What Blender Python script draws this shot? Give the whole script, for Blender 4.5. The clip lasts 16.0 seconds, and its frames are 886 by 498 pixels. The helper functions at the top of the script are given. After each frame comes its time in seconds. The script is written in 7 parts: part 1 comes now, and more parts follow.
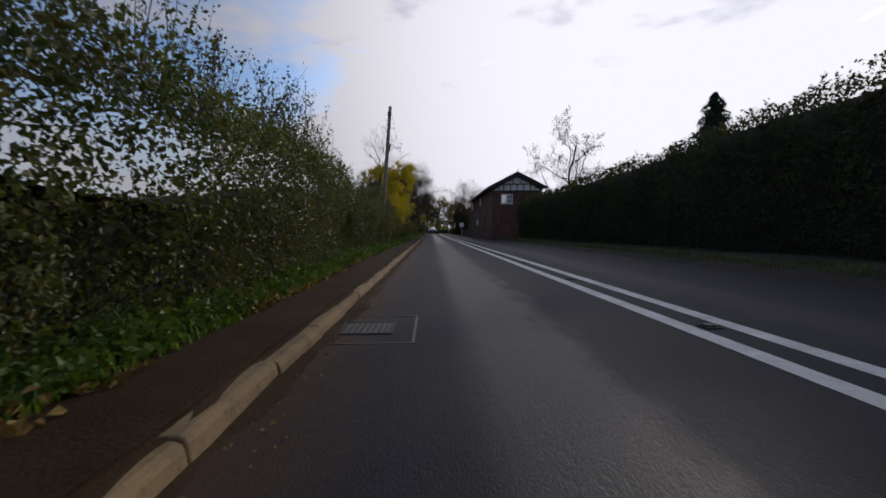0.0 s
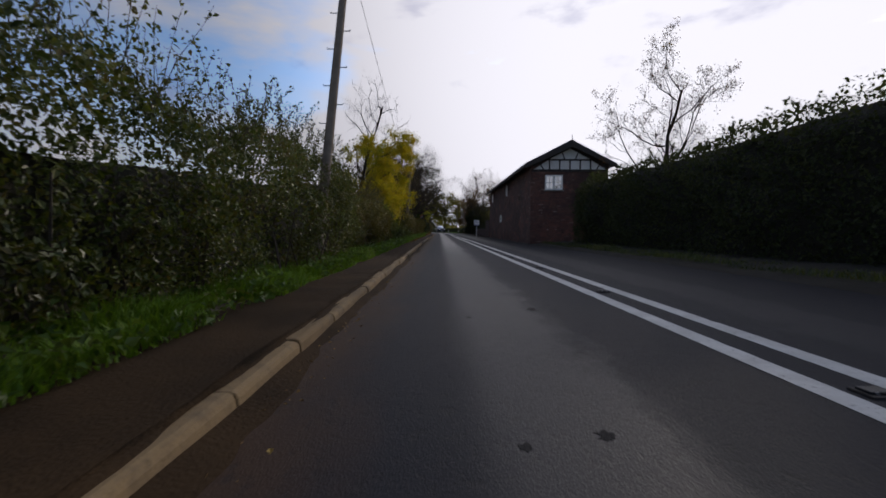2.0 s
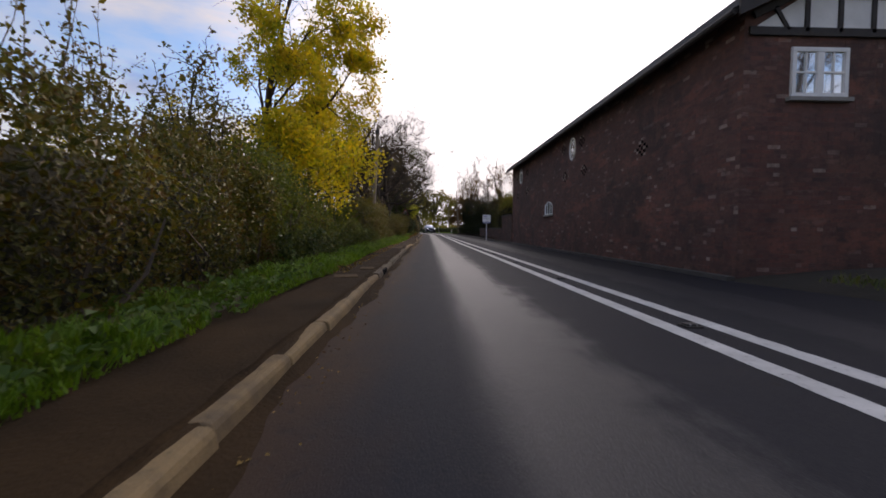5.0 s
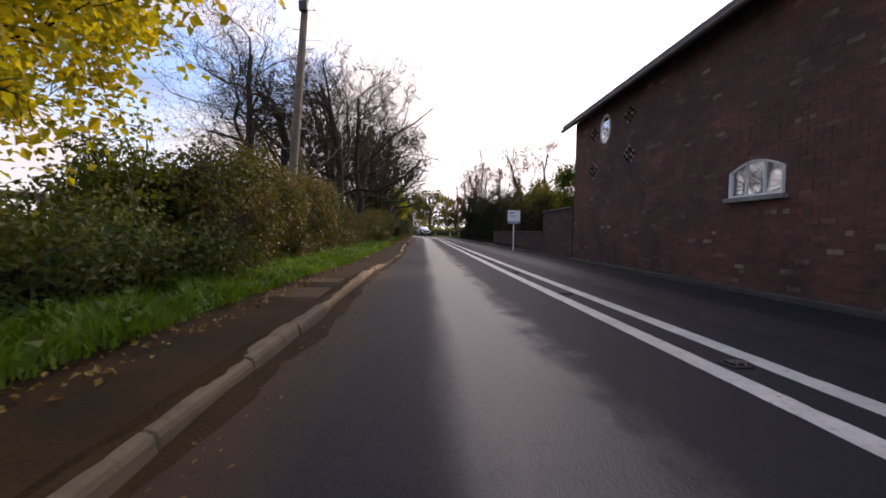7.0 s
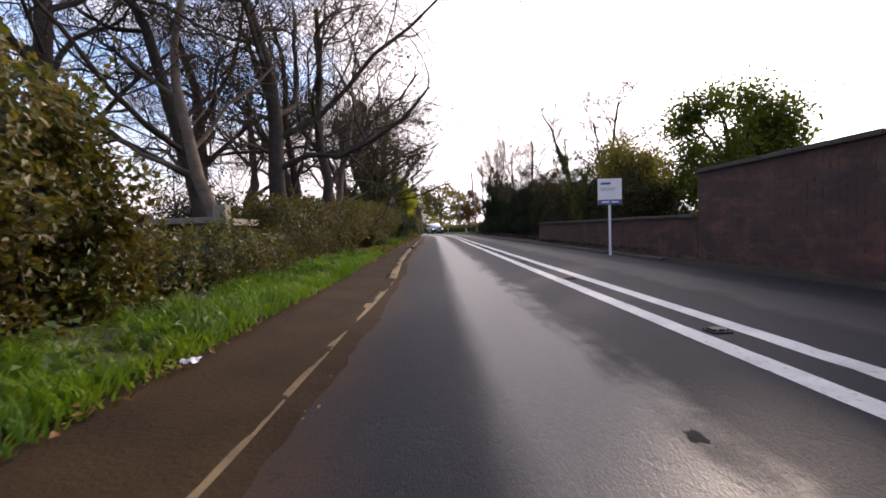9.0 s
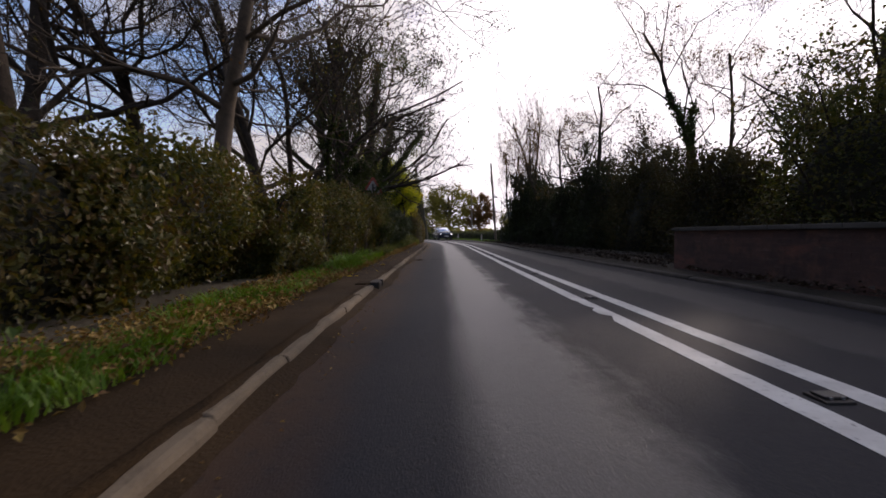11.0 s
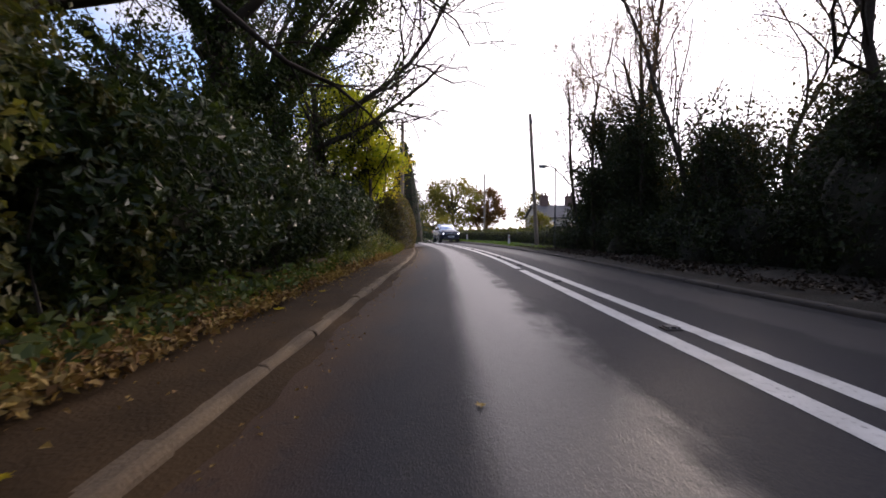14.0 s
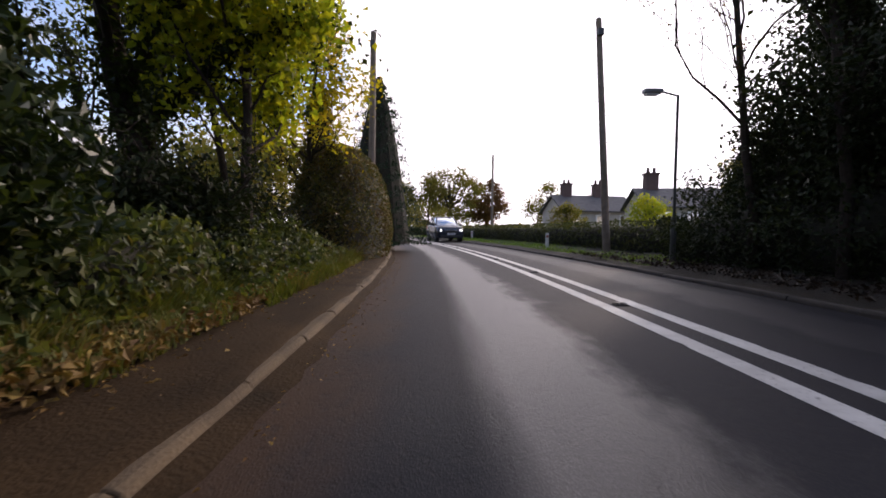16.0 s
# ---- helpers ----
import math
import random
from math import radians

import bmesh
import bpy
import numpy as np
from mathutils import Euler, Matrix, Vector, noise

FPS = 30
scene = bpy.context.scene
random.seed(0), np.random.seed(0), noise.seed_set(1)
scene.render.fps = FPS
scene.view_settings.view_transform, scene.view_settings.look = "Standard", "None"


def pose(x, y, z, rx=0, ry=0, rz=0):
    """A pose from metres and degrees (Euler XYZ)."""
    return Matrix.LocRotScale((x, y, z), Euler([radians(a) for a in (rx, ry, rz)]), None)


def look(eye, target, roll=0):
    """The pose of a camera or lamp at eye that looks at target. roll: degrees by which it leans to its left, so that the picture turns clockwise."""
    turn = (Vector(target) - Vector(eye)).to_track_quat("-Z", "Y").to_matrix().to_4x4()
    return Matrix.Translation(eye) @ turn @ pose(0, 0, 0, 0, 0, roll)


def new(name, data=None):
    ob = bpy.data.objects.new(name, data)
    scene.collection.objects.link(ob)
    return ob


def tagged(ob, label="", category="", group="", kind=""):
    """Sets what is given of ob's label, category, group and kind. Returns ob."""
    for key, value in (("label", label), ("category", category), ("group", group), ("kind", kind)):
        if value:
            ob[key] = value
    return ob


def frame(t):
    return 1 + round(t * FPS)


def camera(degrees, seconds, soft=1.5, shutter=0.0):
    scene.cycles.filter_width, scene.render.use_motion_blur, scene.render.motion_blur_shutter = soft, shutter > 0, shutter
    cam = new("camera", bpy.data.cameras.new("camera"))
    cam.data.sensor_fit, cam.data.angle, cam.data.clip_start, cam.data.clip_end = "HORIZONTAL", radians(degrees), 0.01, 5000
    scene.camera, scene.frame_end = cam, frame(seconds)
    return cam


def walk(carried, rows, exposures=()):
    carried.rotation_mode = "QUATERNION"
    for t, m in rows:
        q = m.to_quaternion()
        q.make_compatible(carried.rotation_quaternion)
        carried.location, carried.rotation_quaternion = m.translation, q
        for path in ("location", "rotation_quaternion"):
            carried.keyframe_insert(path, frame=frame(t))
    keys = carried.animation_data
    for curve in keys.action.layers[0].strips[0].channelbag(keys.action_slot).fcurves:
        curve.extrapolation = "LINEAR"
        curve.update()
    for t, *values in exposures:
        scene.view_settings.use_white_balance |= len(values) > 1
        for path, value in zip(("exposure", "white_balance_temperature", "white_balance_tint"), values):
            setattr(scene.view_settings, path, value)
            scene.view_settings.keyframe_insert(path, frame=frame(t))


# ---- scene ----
cam = camera(91.0, 16.0, soft=1.7, shutter=0.07)
PATH = [
    (0.0, pose(-0.056, -0.012, 0.832, 87.59, 0.48, -1.56)),
    (0.5, pose(-0.012, 2.914, 0.838, 87.59, -0.51, -1.94)),
    (1.0, pose(0.005, 6.160, 0.838, 87.54, -1.17, 0.14)),
    (1.5, pose(-0.009, 9.266, 0.841, 87.64, -0.69, -0.55)),
    (2.0, pose(-0.005, 12.362, 0.842, 87.42, -0.19, -0.55)),
    (2.5, pose(-0.006, 15.317, 0.850, 87.37, -0.33, -0.07)),
    (3.0, pose(0.013, 18.131, 0.846, 87.51, -2.17, 0.50)),
    (3.5, pose(-0.018, 20.931, 0.843, 87.20, 0.50, -1.59)),
    (3.7, pose(-0.029, 21.944, 0.838, 87.35, -0.97, -1.60)),
    (5.8, pose(-0.174, 33.977, 0.838, 87.38, 0.05, -2.35)),
    (6.0, pose(-0.169, 35.183, 0.833, 87.32, -0.74, -1.96)),
    (6.5, pose(-0.101, 38.220, 0.825, 87.42, -1.16, -2.84)),
    (7.0, pose(0.028, 41.089, 0.848, 87.75, -1.04, -2.71)),
    (7.5, pose(0.068, 43.643, 0.851, 87.76, -2.19, -1.56)),
    (8.0, pose(0.012, 45.836, 0.830, 87.70, -2.65, -1.76)),
    (8.5, pose(-0.089, 48.017, 0.865, 87.09, -1.29, -0.07)),
    (9.0, pose(-0.053, 50.564, 0.846, 87.28, 2.08, -1.33)),
    (11.5, pose(0.066, 64.823, 0.850, 88.03, 0.17, -0.16)),
    (12.0, pose(0.061, 67.737, 0.847, 87.80, 1.87, 0.13)),
    (12.5, pose(0.075, 70.563, 0.852, 87.97, 0.11, 0.04)),
    (13.0, pose(0.084, 73.318, 0.839, 87.99, 0.70, -1.36)),
    (13.5, pose(0.060, 75.955, 0.823, 87.89, 0.64, 0.30)),
    (14.0, pose(0.017, 78.629, 0.835, 87.95, -0.11, -0.01)),
    (14.5, pose(0.008, 81.213, 0.836, 87.80, -0.20, -0.69)),
    (15.0, pose(-0.025, 83.745, 0.828, 87.57, 0.06, 1.21)),
    (15.5, pose(-0.070, 86.440, 0.816, 87.54, 1.60, -0.61)),
    (16.0, pose(-0.077, 89.045, 0.827, 87.46, -0.62, -0.54)),
]
walk(cam, PATH, exposures=[
    (0.0, -1.4, 6600, 14), (1.5, -1.4, 6600, 14), (3.0, -1.1, 6800, 15), (3.5, -0.75, 7000, 16), (6.0, -0.35, 7500, 21), (7.0, -0.05, 7500, 22), (8.0, 0.05, 7300, 22), (8.5, 0.58, 7300, 22), (9.0, 0.42, 7300, 22),
    (11.5, -0.75, 7100, 21), (12.0, -0.62, 7100, 21), (12.5, -0.58, 7100, 21), (13.0, -0.12, 7100, 22), (13.5, -0.1, 7100, 22), (14.0, 0.1, 7100, 22), (14.5, 0.02, 7100, 22), (15.0, 0.22, 7100, 22), (16.0, -0.2, 7100, 22)])

# ---- light ----
SUN_AZ, SUN_EL = 40.0, 18.0          # degrees to the right of +y, and above the horizon
sun_way = Vector((math.sin(radians(SUN_AZ)) * math.cos(radians(SUN_EL)),
                  math.cos(radians(SUN_AZ)) * math.cos(radians(SUN_EL)), math.sin(radians(SUN_EL))))
sun = new("sun", bpy.data.lights.new("sun", "SUN"))
sun.data.energy, sun.data.angle, sun.data.color = 2.7, radians(3.0), (1.0, 0.90, 0.78)
sun.matrix_world = look(sun_way * 50, (0, 0, 0))


def build_world():
    world = bpy.data.worlds.new("sky")
    scene.world = world
    world.use_nodes = True
    nt = world.node_tree
    nt.nodes.clear()
    N, L = nt.nodes.new, nt.links.new
    out, bg = N("ShaderNodeOutputWorld"), N("ShaderNodeBackground")
    sky = N("ShaderNodeTexSky")
    sky.sky_type, sky.sun_disc = "NISHITA", False
    sky.sun_elevation, sky.sun_rotation = radians(SUN_EL), radians(SUN_AZ)
    sky.air_density, sky.dust_density, sky.ozone_density = 1.0, 1.5, 2.0
    tc, mp = N("ShaderNodeTexCoord"), N("ShaderNodeMapping")
    mp.inputs["Scale"].default_value = (1.0, 1.0, 3.0)
    no = N("ShaderNodeTexNoise")
    no.inputs["Scale"].default_value, no.inputs["Detail"].default_value, no.inputs["Roughness"].default_value = 2.2, 6.0, 0.55
    ramp = N("ShaderNodeValToRGB")
    ramp.color_ramp.elements[0].position, ramp.color_ramp.elements[1].position = 0.44, 0.66
    dot = N("ShaderNodeVectorMath")
    dot.operation = "DOT_PRODUCT"
    dot.inputs[1].default_value = sun_way
    near = N("ShaderNodeMapRange")
    near.inputs["From Min"].default_value, near.inputs["From Max"].default_value = 0.40, 0.90
    near.interpolation_type = "SMOOTHSTEP"
    veil = N("ShaderNodeMath")
    veil.operation, veil.use_clamp = "ADD", True
    mix = N("ShaderNodeMix")
    mix.data_type = "RGBA"
    mix.inputs["B"].default_value = (8.2, 8.35, 9.1, 1)
    glow = N("ShaderNodeMapRange")
    glow.inputs["From Min"].default_value, glow.inputs["From Max"].default_value = 0.40, 0.95
    glow.inputs["To Min"].default_value, glow.inputs["To Max"].default_value = 1.0, 2.6
    glow.interpolation_type = "SMOOTHSTEP"
    mul = N("ShaderNodeVectorMath")
    mul.operation = "SCALE"
    L(tc.outputs["Generated"], mp.inputs["Vector"])
    L(mp.outputs["Vector"], no.inputs["Vector"])
    L(no.outputs["Fac"], ramp.inputs["Fac"])
    L(tc.outputs["Generated"], dot.inputs[0])
    # the bright veil round the sun frays out into thin cloud
    fray = N("ShaderNodeMath")
    fray.operation = "MULTIPLY_ADD"
    fray.inputs[1].default_value = 0.75
    edge = N("ShaderNodeMath")
    edge.operation = "SUBTRACT"
    edge.inputs[1].default_value = 0.375
    L(no.outputs["Fac"], fray.inputs[0])
    L(dot.outputs["Value"], fray.inputs[2])
    L(fray.outputs["Value"], edge.inputs[0])
    L(edge.outputs["Value"], near.inputs["Value"])
    L(dot.outputs["Value"], glow.inputs["Value"])
    L(ramp.outputs["Color"], veil.inputs[0])
    L(near.outputs["Result"], veil.inputs[1])
    # pale haze low over the horizon
    sep = N("ShaderNodeSeparateXYZ")
    haze = N("ShaderNodeMapRange")
    haze.inputs["From Min"].default_value, haze.inputs["From Max"].default_value = 0.02, 0.36
    haze.inputs["To Min"].default_value, haze.inputs["To Max"].default_value = 0.85, 0.0
    haze.interpolation_type = "SMOOTHSTEP"
    both = N("ShaderNodeMath")
    both.operation, both.use_clamp = "ADD", True
    L(tc.outputs["Generated"], sep.inputs["Vector"])
    L(sep.outputs["Z"], haze.inputs["Value"])
    L(haze.outputs["Result"], both.inputs[0])
    L(veil.outputs["Value"], both.inputs[1])
    L(both.outputs["Value"], mix.inputs["Factor"])
    blue = N("ShaderNodeVectorMath")
    blue.operation = "MULTIPLY"
    blue.inputs[1].default_value = (2.3, 2.75, 3.3)
    L(sky.outputs["Color"], blue.inputs[0])
    L(blue.outputs["Vector"], mix.inputs["A"])
    L(mix.outputs["Result"], mul.inputs[0])
    L(glow.outputs["Result"], mul.inputs["Scale"])
    mp2 = N("ShaderNodeMapping")
    mp2.inputs["Scale"].default_value = (1.0, 1.0, 2.6)
    mp2.inputs["Location"].default_value = (3.1, 1.7, 0.4)
    no2 = N("ShaderNodeTexNoise")
    no2.inputs["Scale"].default_value, no2.inputs["Detail"].default_value, no2.inputs["Roughness"].default_value = 4.2, 5.0, 0.55
    grey = N("ShaderNodeMapRange")
    grey.inputs["From Min"].default_value, grey.inputs["From Max"].default_value = 0.60, 0.72
    grey.interpolation_type = "SMOOTHSTEP"
    dim = N("ShaderNodeMix")
    dim.data_type = "RGBA"
    dim.inputs["A"].default_value, dim.inputs["B"].default_value = (1, 1, 1, 1), (0.74, 0.75, 0.82, 1)
    shade = N("ShaderNodeVectorMath")
    shade.operation = "MULTIPLY"
    L(tc.outputs["Generated"], mp2.inputs["Vector"])
    L(mp2.outputs["Vector"], no2.inputs["Vector"])
    L(no2.outputs["Fac"], grey.inputs["Value"])
    L(grey.outputs["Result"], dim.inputs["Factor"])
    L(mul.outputs["Vector"], shade.inputs[0])
    L(dim.outputs["Result"], shade.inputs[1])
    L(shade.outputs["Vector"], bg.inputs["Color"])
    bg.inputs["Strength"].default_value = 0.115
    L(bg.outputs["Background"], out.inputs["Surface"])


build_world()
scene.view_settings.exposure = 0.0

# ---- materials ----


class Mat:
    """A short way to write node materials."""

    def __init__(self, name):
        self.m = bpy.data.materials.new(name)
        self.m.use_nodes = True
        self.t = self.m.node_tree
        self.b = self.t.nodes["Principled BSDF"]
        self.out = self.t.nodes["Material Output"]

    def node(self, kind, **values):
        n = self.t.nodes.new(kind)
        for k, v in values.items():
            n.inputs[k.replace("_", " ")].default_value = v
        return n

    def link(self, a, b):
        self.t.links.new(a, b)

    def coords(self, scale=(1, 1, 1), kind="Object"):
        tc, mp = self.node("ShaderNodeTexCoord"), self.node("ShaderNodeMapping")
        mp.inputs["Scale"].default_value = scale
        self.link(tc.outputs[kind], mp.inputs["Vector"])
        return mp.outputs["Vector"]

    def noise(self, scale, detail=4.0, rough=0.6, at=None):
        n = self.node("ShaderNodeTexNoise", Scale=scale, Detail=detail, Roughness=rough)
        self.link(at or self.coords(), n.inputs["Vector"])
        return n.outputs["Fac"]

    def ramp(self, fac, stops):
        r = self.node("ShaderNodeValToRGB")
        e = r.color_ramp.elements
        while len(e) < len(stops):
            e.new(0.5)
        for el, (p, c) in zip(e, stops):
            el.position, el.color = p, (*c, 1) if len(c) == 3 else c
        self.link(fac, r.inputs["Fac"])
        return r.outputs["Color"]

    def mix(self, fac, a, b, how="MIX"):
        n = self.node("ShaderNodeMix")
        n.data_type, n.blend_type = "RGBA", how
        for key, v in (("Factor", fac), ("A", a), ("B", b)):
            sock = n.inputs[key]
            if hasattr(v, "is_linked"):
                self.link(v, sock)
            else:
                sock.default_value = v if key == "Factor" else (*v, 1)
        return n.outputs["Result"]

    def math(self, op, a, b=0.0, clamp=False):
        n = self.node("ShaderNodeMath")
        n.operation, n.use_clamp = op, clamp
        for sock, v in zip(n.inputs, (a, b)):
            if hasattr(v, "is_linked"):
                self.link(v, sock)
            else:
                sock.default_value = v
        return n.outputs["Value"]

    def step(self, v, lo, hi):
        n = self.node("ShaderNodeMapRange", From_Min=lo, From_Max=hi)
        n.interpolation_type = "SMOOTHSTEP"
        self.link(v, n.inputs["Value"])
        return n.outputs["Result"]

    def bump(self, height, strength=0.4, distance=0.01):
        n = self.node("ShaderNodeBump", Strength=strength, Distance=distance)
        self.link(height, n.inputs["Height"])
        self.link(n.outputs["Normal"], self.b.inputs["Normal"])

    def set(self, color=None, rough=None, metal=None, **more):
        for key, v in (("Base Color", color), ("Roughness", rough), ("Metallic", metal), *((k.replace("_", " "), v) for k, v in more.items())):
            if v is None:
                continue
            if hasattr(v, "is_linked"):
                self.link(v, self.b.inputs[key])
            else:
                self.b.inputs[key].default_value = (*v, 1) if isinstance(v, tuple) and len(v) == 3 else v
        return self.m


def mottled(name, a, b, scale=6.0, rough=0.7, metal=0.0, bump=0.3, fine=60.0, dist=0.004):
    """A plain surface with large stains and fine grain."""
    m = Mat(name)
    big, small = m.noise(scale, 5), m.noise(fine, 3)
    f = m.math("ADD", m.math("MULTIPLY", big, 0.7), m.math("MULTIPLY", small, 0.3))
    c = m.ramp(f, [(0.3, a), (0.7, b)])
    m.bump(small, bump, dist)
    return m.set(c, rough, metal)


def leafy(name, colours, rough=0.5, glowing=0.3, spec=0.4):
    """Leaves: each takes a colour of its own, and neighbours on one bough are alike; some light passes through."""
    m = Mat(name)
    g = m.node("ShaderNodeNewGeometry")
    k = len(colours)
    bough = m.step(m.noise(1.7, 3, 0.6), 0.30, 0.70)
    pick = m.math("ADD", m.math("MULTIPLY", g.outputs["Random Per Island"], 0.55), m.math("MULTIPLY", bough, 0.45))
    c = m.ramp(pick, [(i / max(1, k - 1), col) for i, col in enumerate(colours)])
    deep = m.step(m.noise(0.9, 4, 0.6), 0.40, 0.66)
    c = m.mix(m.math("MULTIPLY", deep, 0.6), c, m.mix(0.7, c, colours[0]))
    fine = m.noise(45.0, 2, 0.6)
    c = m.mix(m.math("MULTIPLY", m.step(fine, 0.5, 0.75), 0.3), c, m.mix(0.6, c, (0.05, 0.035, 0.02)))
    m.set(c, rough)
    m.b.inputs["Specular IOR Level"].default_value = spec * 0.6
    tr, mx = m.node("ShaderNodeBsdfTranslucent"), m.node("ShaderNodeMixShader")
    warm = m.mix(1.0, c, (1.5, 1.45, 0.7), "MULTIPLY")
    m.link(warm, tr.inputs["Color"])
    mx.inputs["Fac"].default_value = glowing
    m.link(m.b.outputs["BSDF"], mx.inputs[1])
    m.link(tr.outputs["BSDF"], mx.inputs[2])
    m.link(mx.outputs["Shader"], m.out.inputs["Surface"])
    return m.m


def asphalt_material():
    m = Mat("asphalt")
    pos = m.node("ShaderNodeTexCoord").outputs["Object"]
    xyz = m.node("ShaderNodeSeparateXYZ")
    m.link(pos, xyz.inputs["Vector"])
    attr = m.node("ShaderNodeAttribute")
    attr.attribute_name = "across"
    x = attr.outputs["Fac"]
    streak = m.noise(1.0, 4, 0.6, m.coords((5.0, 0.5, 1.0)))
    blot = m.noise(1.4, 5, 0.65)
    wob = m.math("ADD", m.math("MULTIPLY", m.math("SUBTRACT", streak, 0.5), 0.35), m.math("MULTIPLY", m.math("SUBTRACT", blot, 0.5), 0.55))
    xw = m.math("ADD", x, wob)
    # worn pale strip between the wheel tracks of each lane, torn along its edges
    torn = m.noise(3.2, 6, 0.72, m.coords((1.0, 0.55, 1.0)))
    xt = m.math("ADD", xw, m.math("MULTIPLY", m.math("SUBTRACT", torn, 0.5), 0.55))
    xs = m.math("ADD", x, m.math("MULTIPLY", m.math("SUBTRACT", streak, 0.5), 0.16))
    a = m.math("MULTIPLY", m.step(xs, 0.04, 0.34), m.math("SUBTRACT", 1.0, m.step(xt, 0.80, 1.20)))
    b = m.math("MULTIPLY", m.step(xt, 2.9, 3.2), m.math("SUBTRACT", 1.0, m.step(xt, 3.7, 4.0)))
    # strip strength along the road: 0.46 before y 22, full from y 40
    worn = m.math("ADD", 0.46, m.math("MULTIPLY", m.step(xyz.outputs["Y"], 22.0, 40.0), 0.54))
    pale = m.math("MULTIPLY", m.math("ADD", a, m.math("MULTIPLY", b, 0.35), True), worn)
    grit = m.noise(170.0, 2, 0.7)
    vor = m.node("ShaderNodeTexVoronoi", Scale=95.0)
    m.link(m.coords(), vor.inputs["Vector"])
    stone = m.ramp(vor.outputs["Distance"], [(0.15, (1, 1, 1)), (0.55, (0, 0, 0))])
    base = m.mix(pale, (0.0138, 0.0148, 0.0208), (0.0212, 0.0210, 0.0244))
    base = m.mix(m.math("MULTIPLY", m.step(blot, 0.45, 0.75), 0.30), base, (0.029, 0.028, 0.029))
    base = m.mix(m.math("MULTIPLY", stone, m.math("ADD", 0.10, m.math("MULTIPLY", pale, 0.24))), base, (0.09, 0.088, 0.088))
    base = m.mix(m.math("MULTIPLY", m.step(grit, 0.55, 0.75), 0.3), base, (0.015, 0.015, 0.016))
    # brown silt washed against the kerb
    dirt = m.math("SUBTRACT", 1.0, m.step(xw, -0.85, -0.18))
    base = m.mix(m.math("MULTIPLY", dirt, 0.8), base, (0.062, 0.035, 0.019))
    # worn-out spots where the stones are plucked
    vo2 = m.node("ShaderNodeTexVoronoi", Scale=2.3)
    m.link(m.coords((1.0, 0.7, 1.0)), vo2.inputs["Vector"])
    spot = m.math("MULTIPLY", m.math("SUBTRACT", 1.0, m.step(vo2.outputs["Distance"], 0.03, 0.09)), m.step(blot, 0.5, 0.6))
    base = m.mix(m.math("MULTIPLY", spot, 0.7), base, (0.014, 0.013, 0.013))
    pit = m.step(m.noise(13.0, 5, 0.72, m.coords((1.0, 0.7, 1.0))), 0.53, 0.64)
    lump = m.noise(27.0, 3, 0.6, m.coords((1.0, 0.8, 1.0)))
    base = m.mix(m.math("MULTIPLY", pit, 0.45), base, (0.018, 0.017, 0.018))
    m.bump(m.math("ADD", m.math("ADD", m.math("MULTIPLY", stone, 0.7), m.math("MULTIPLY", lump, 0.6)), m.math("SUBTRACT", m.math("MULTIPLY", grit, 0.5), m.math("MULTIPLY", pit, 0.7))), 0.34, 0.006)
    rough = m.math("SUBTRACT", 0.68, m.math("MULTIPLY", pale, 0.26))
    m.link(m.math("ADD", 0.145, m.math("MULTIPLY", pale, 0.20)), m.b.inputs["Specular IOR Level"])
    return m.set(base, rough)


def brick_material(name, cols, obj=False):
    m = Mat(name)
    if obj:
        r = m.node("ShaderNodeObjectInfo").outputs["Random"]
    else:
        r = m.node("ShaderNodeNewGeometry").outputs["Random Per Island"]
    c = m.ramp(r, [(i / (len(cols) - 1), col) for i, col in enumerate(cols)])
    place = m.node("ShaderNodeNewGeometry").outputs["Position"]

    def spread(*scale):
        mp = m.node("ShaderNodeMapping")
        mp.inputs["Scale"].default_value = scale
        m.link(place, mp.inputs["Vector"])
        return mp.outputs["Vector"]

    w = place
    stain = m.noise(0.7, 5, 0.65, w)
    grain = m.noise(55.0, 3, 0.6, w)
    c = m.mix(m.math("MULTIPLY", m.step(stain, 0.42, 0.64), 0.78), c, (0.040, 0.026, 0.023))
    soot = m.noise(0.28, 4, 0.6, spread(1.0, 0.6, 1.5))
    c = m.mix(m.math("MULTIPLY", m.step(soot, 0.44, 0.62), 0.5), c, (0.052, 0.030, 0.026))
    c = m.mix(m.math("MULTIPLY", m.step(m.noise(1.3, 4, 0.6, spread(1.0, 0.5, 1.6)), 0.56, 0.70), 0.6), c, (0.23, 0.085, 0.055))
    c = m.mix(m.math("MULTIPLY", m.step(m.noise(2.2, 5, 0.75, w), 0.50, 0.64), 0.5), c, (0.165, 0.078, 0.052))
    bloom = m.noise(1.6, 5, 0.7, spread(1.0, 0.7, 4.0))
    c = m.mix(m.math("MULTIPLY", m.step(bloom, 0.56, 0.70), 0.45), c, (0.19, 0.125, 0.10))
    worn = m.noise(9.0, 4, 0.7, spread(1.0, 0.8, 1.6))
    c = m.mix(m.math("MULTIPLY", m.step(worn, 0.48, 0.68), 0.55), c, (0.055, 0.033, 0.028))
    c = m.mix(m.math("MULTIPLY", m.step(grain, 0.5, 0.8), 0.35), c, (0.03, 0.02, 0.018))
    m.bump(m.math("ADD", grain, m.math("MULTIPLY", worn, 2.0)), 0.6, 0.006)
    return m.set(c, 0.88)


ASPHALT = asphalt_material()


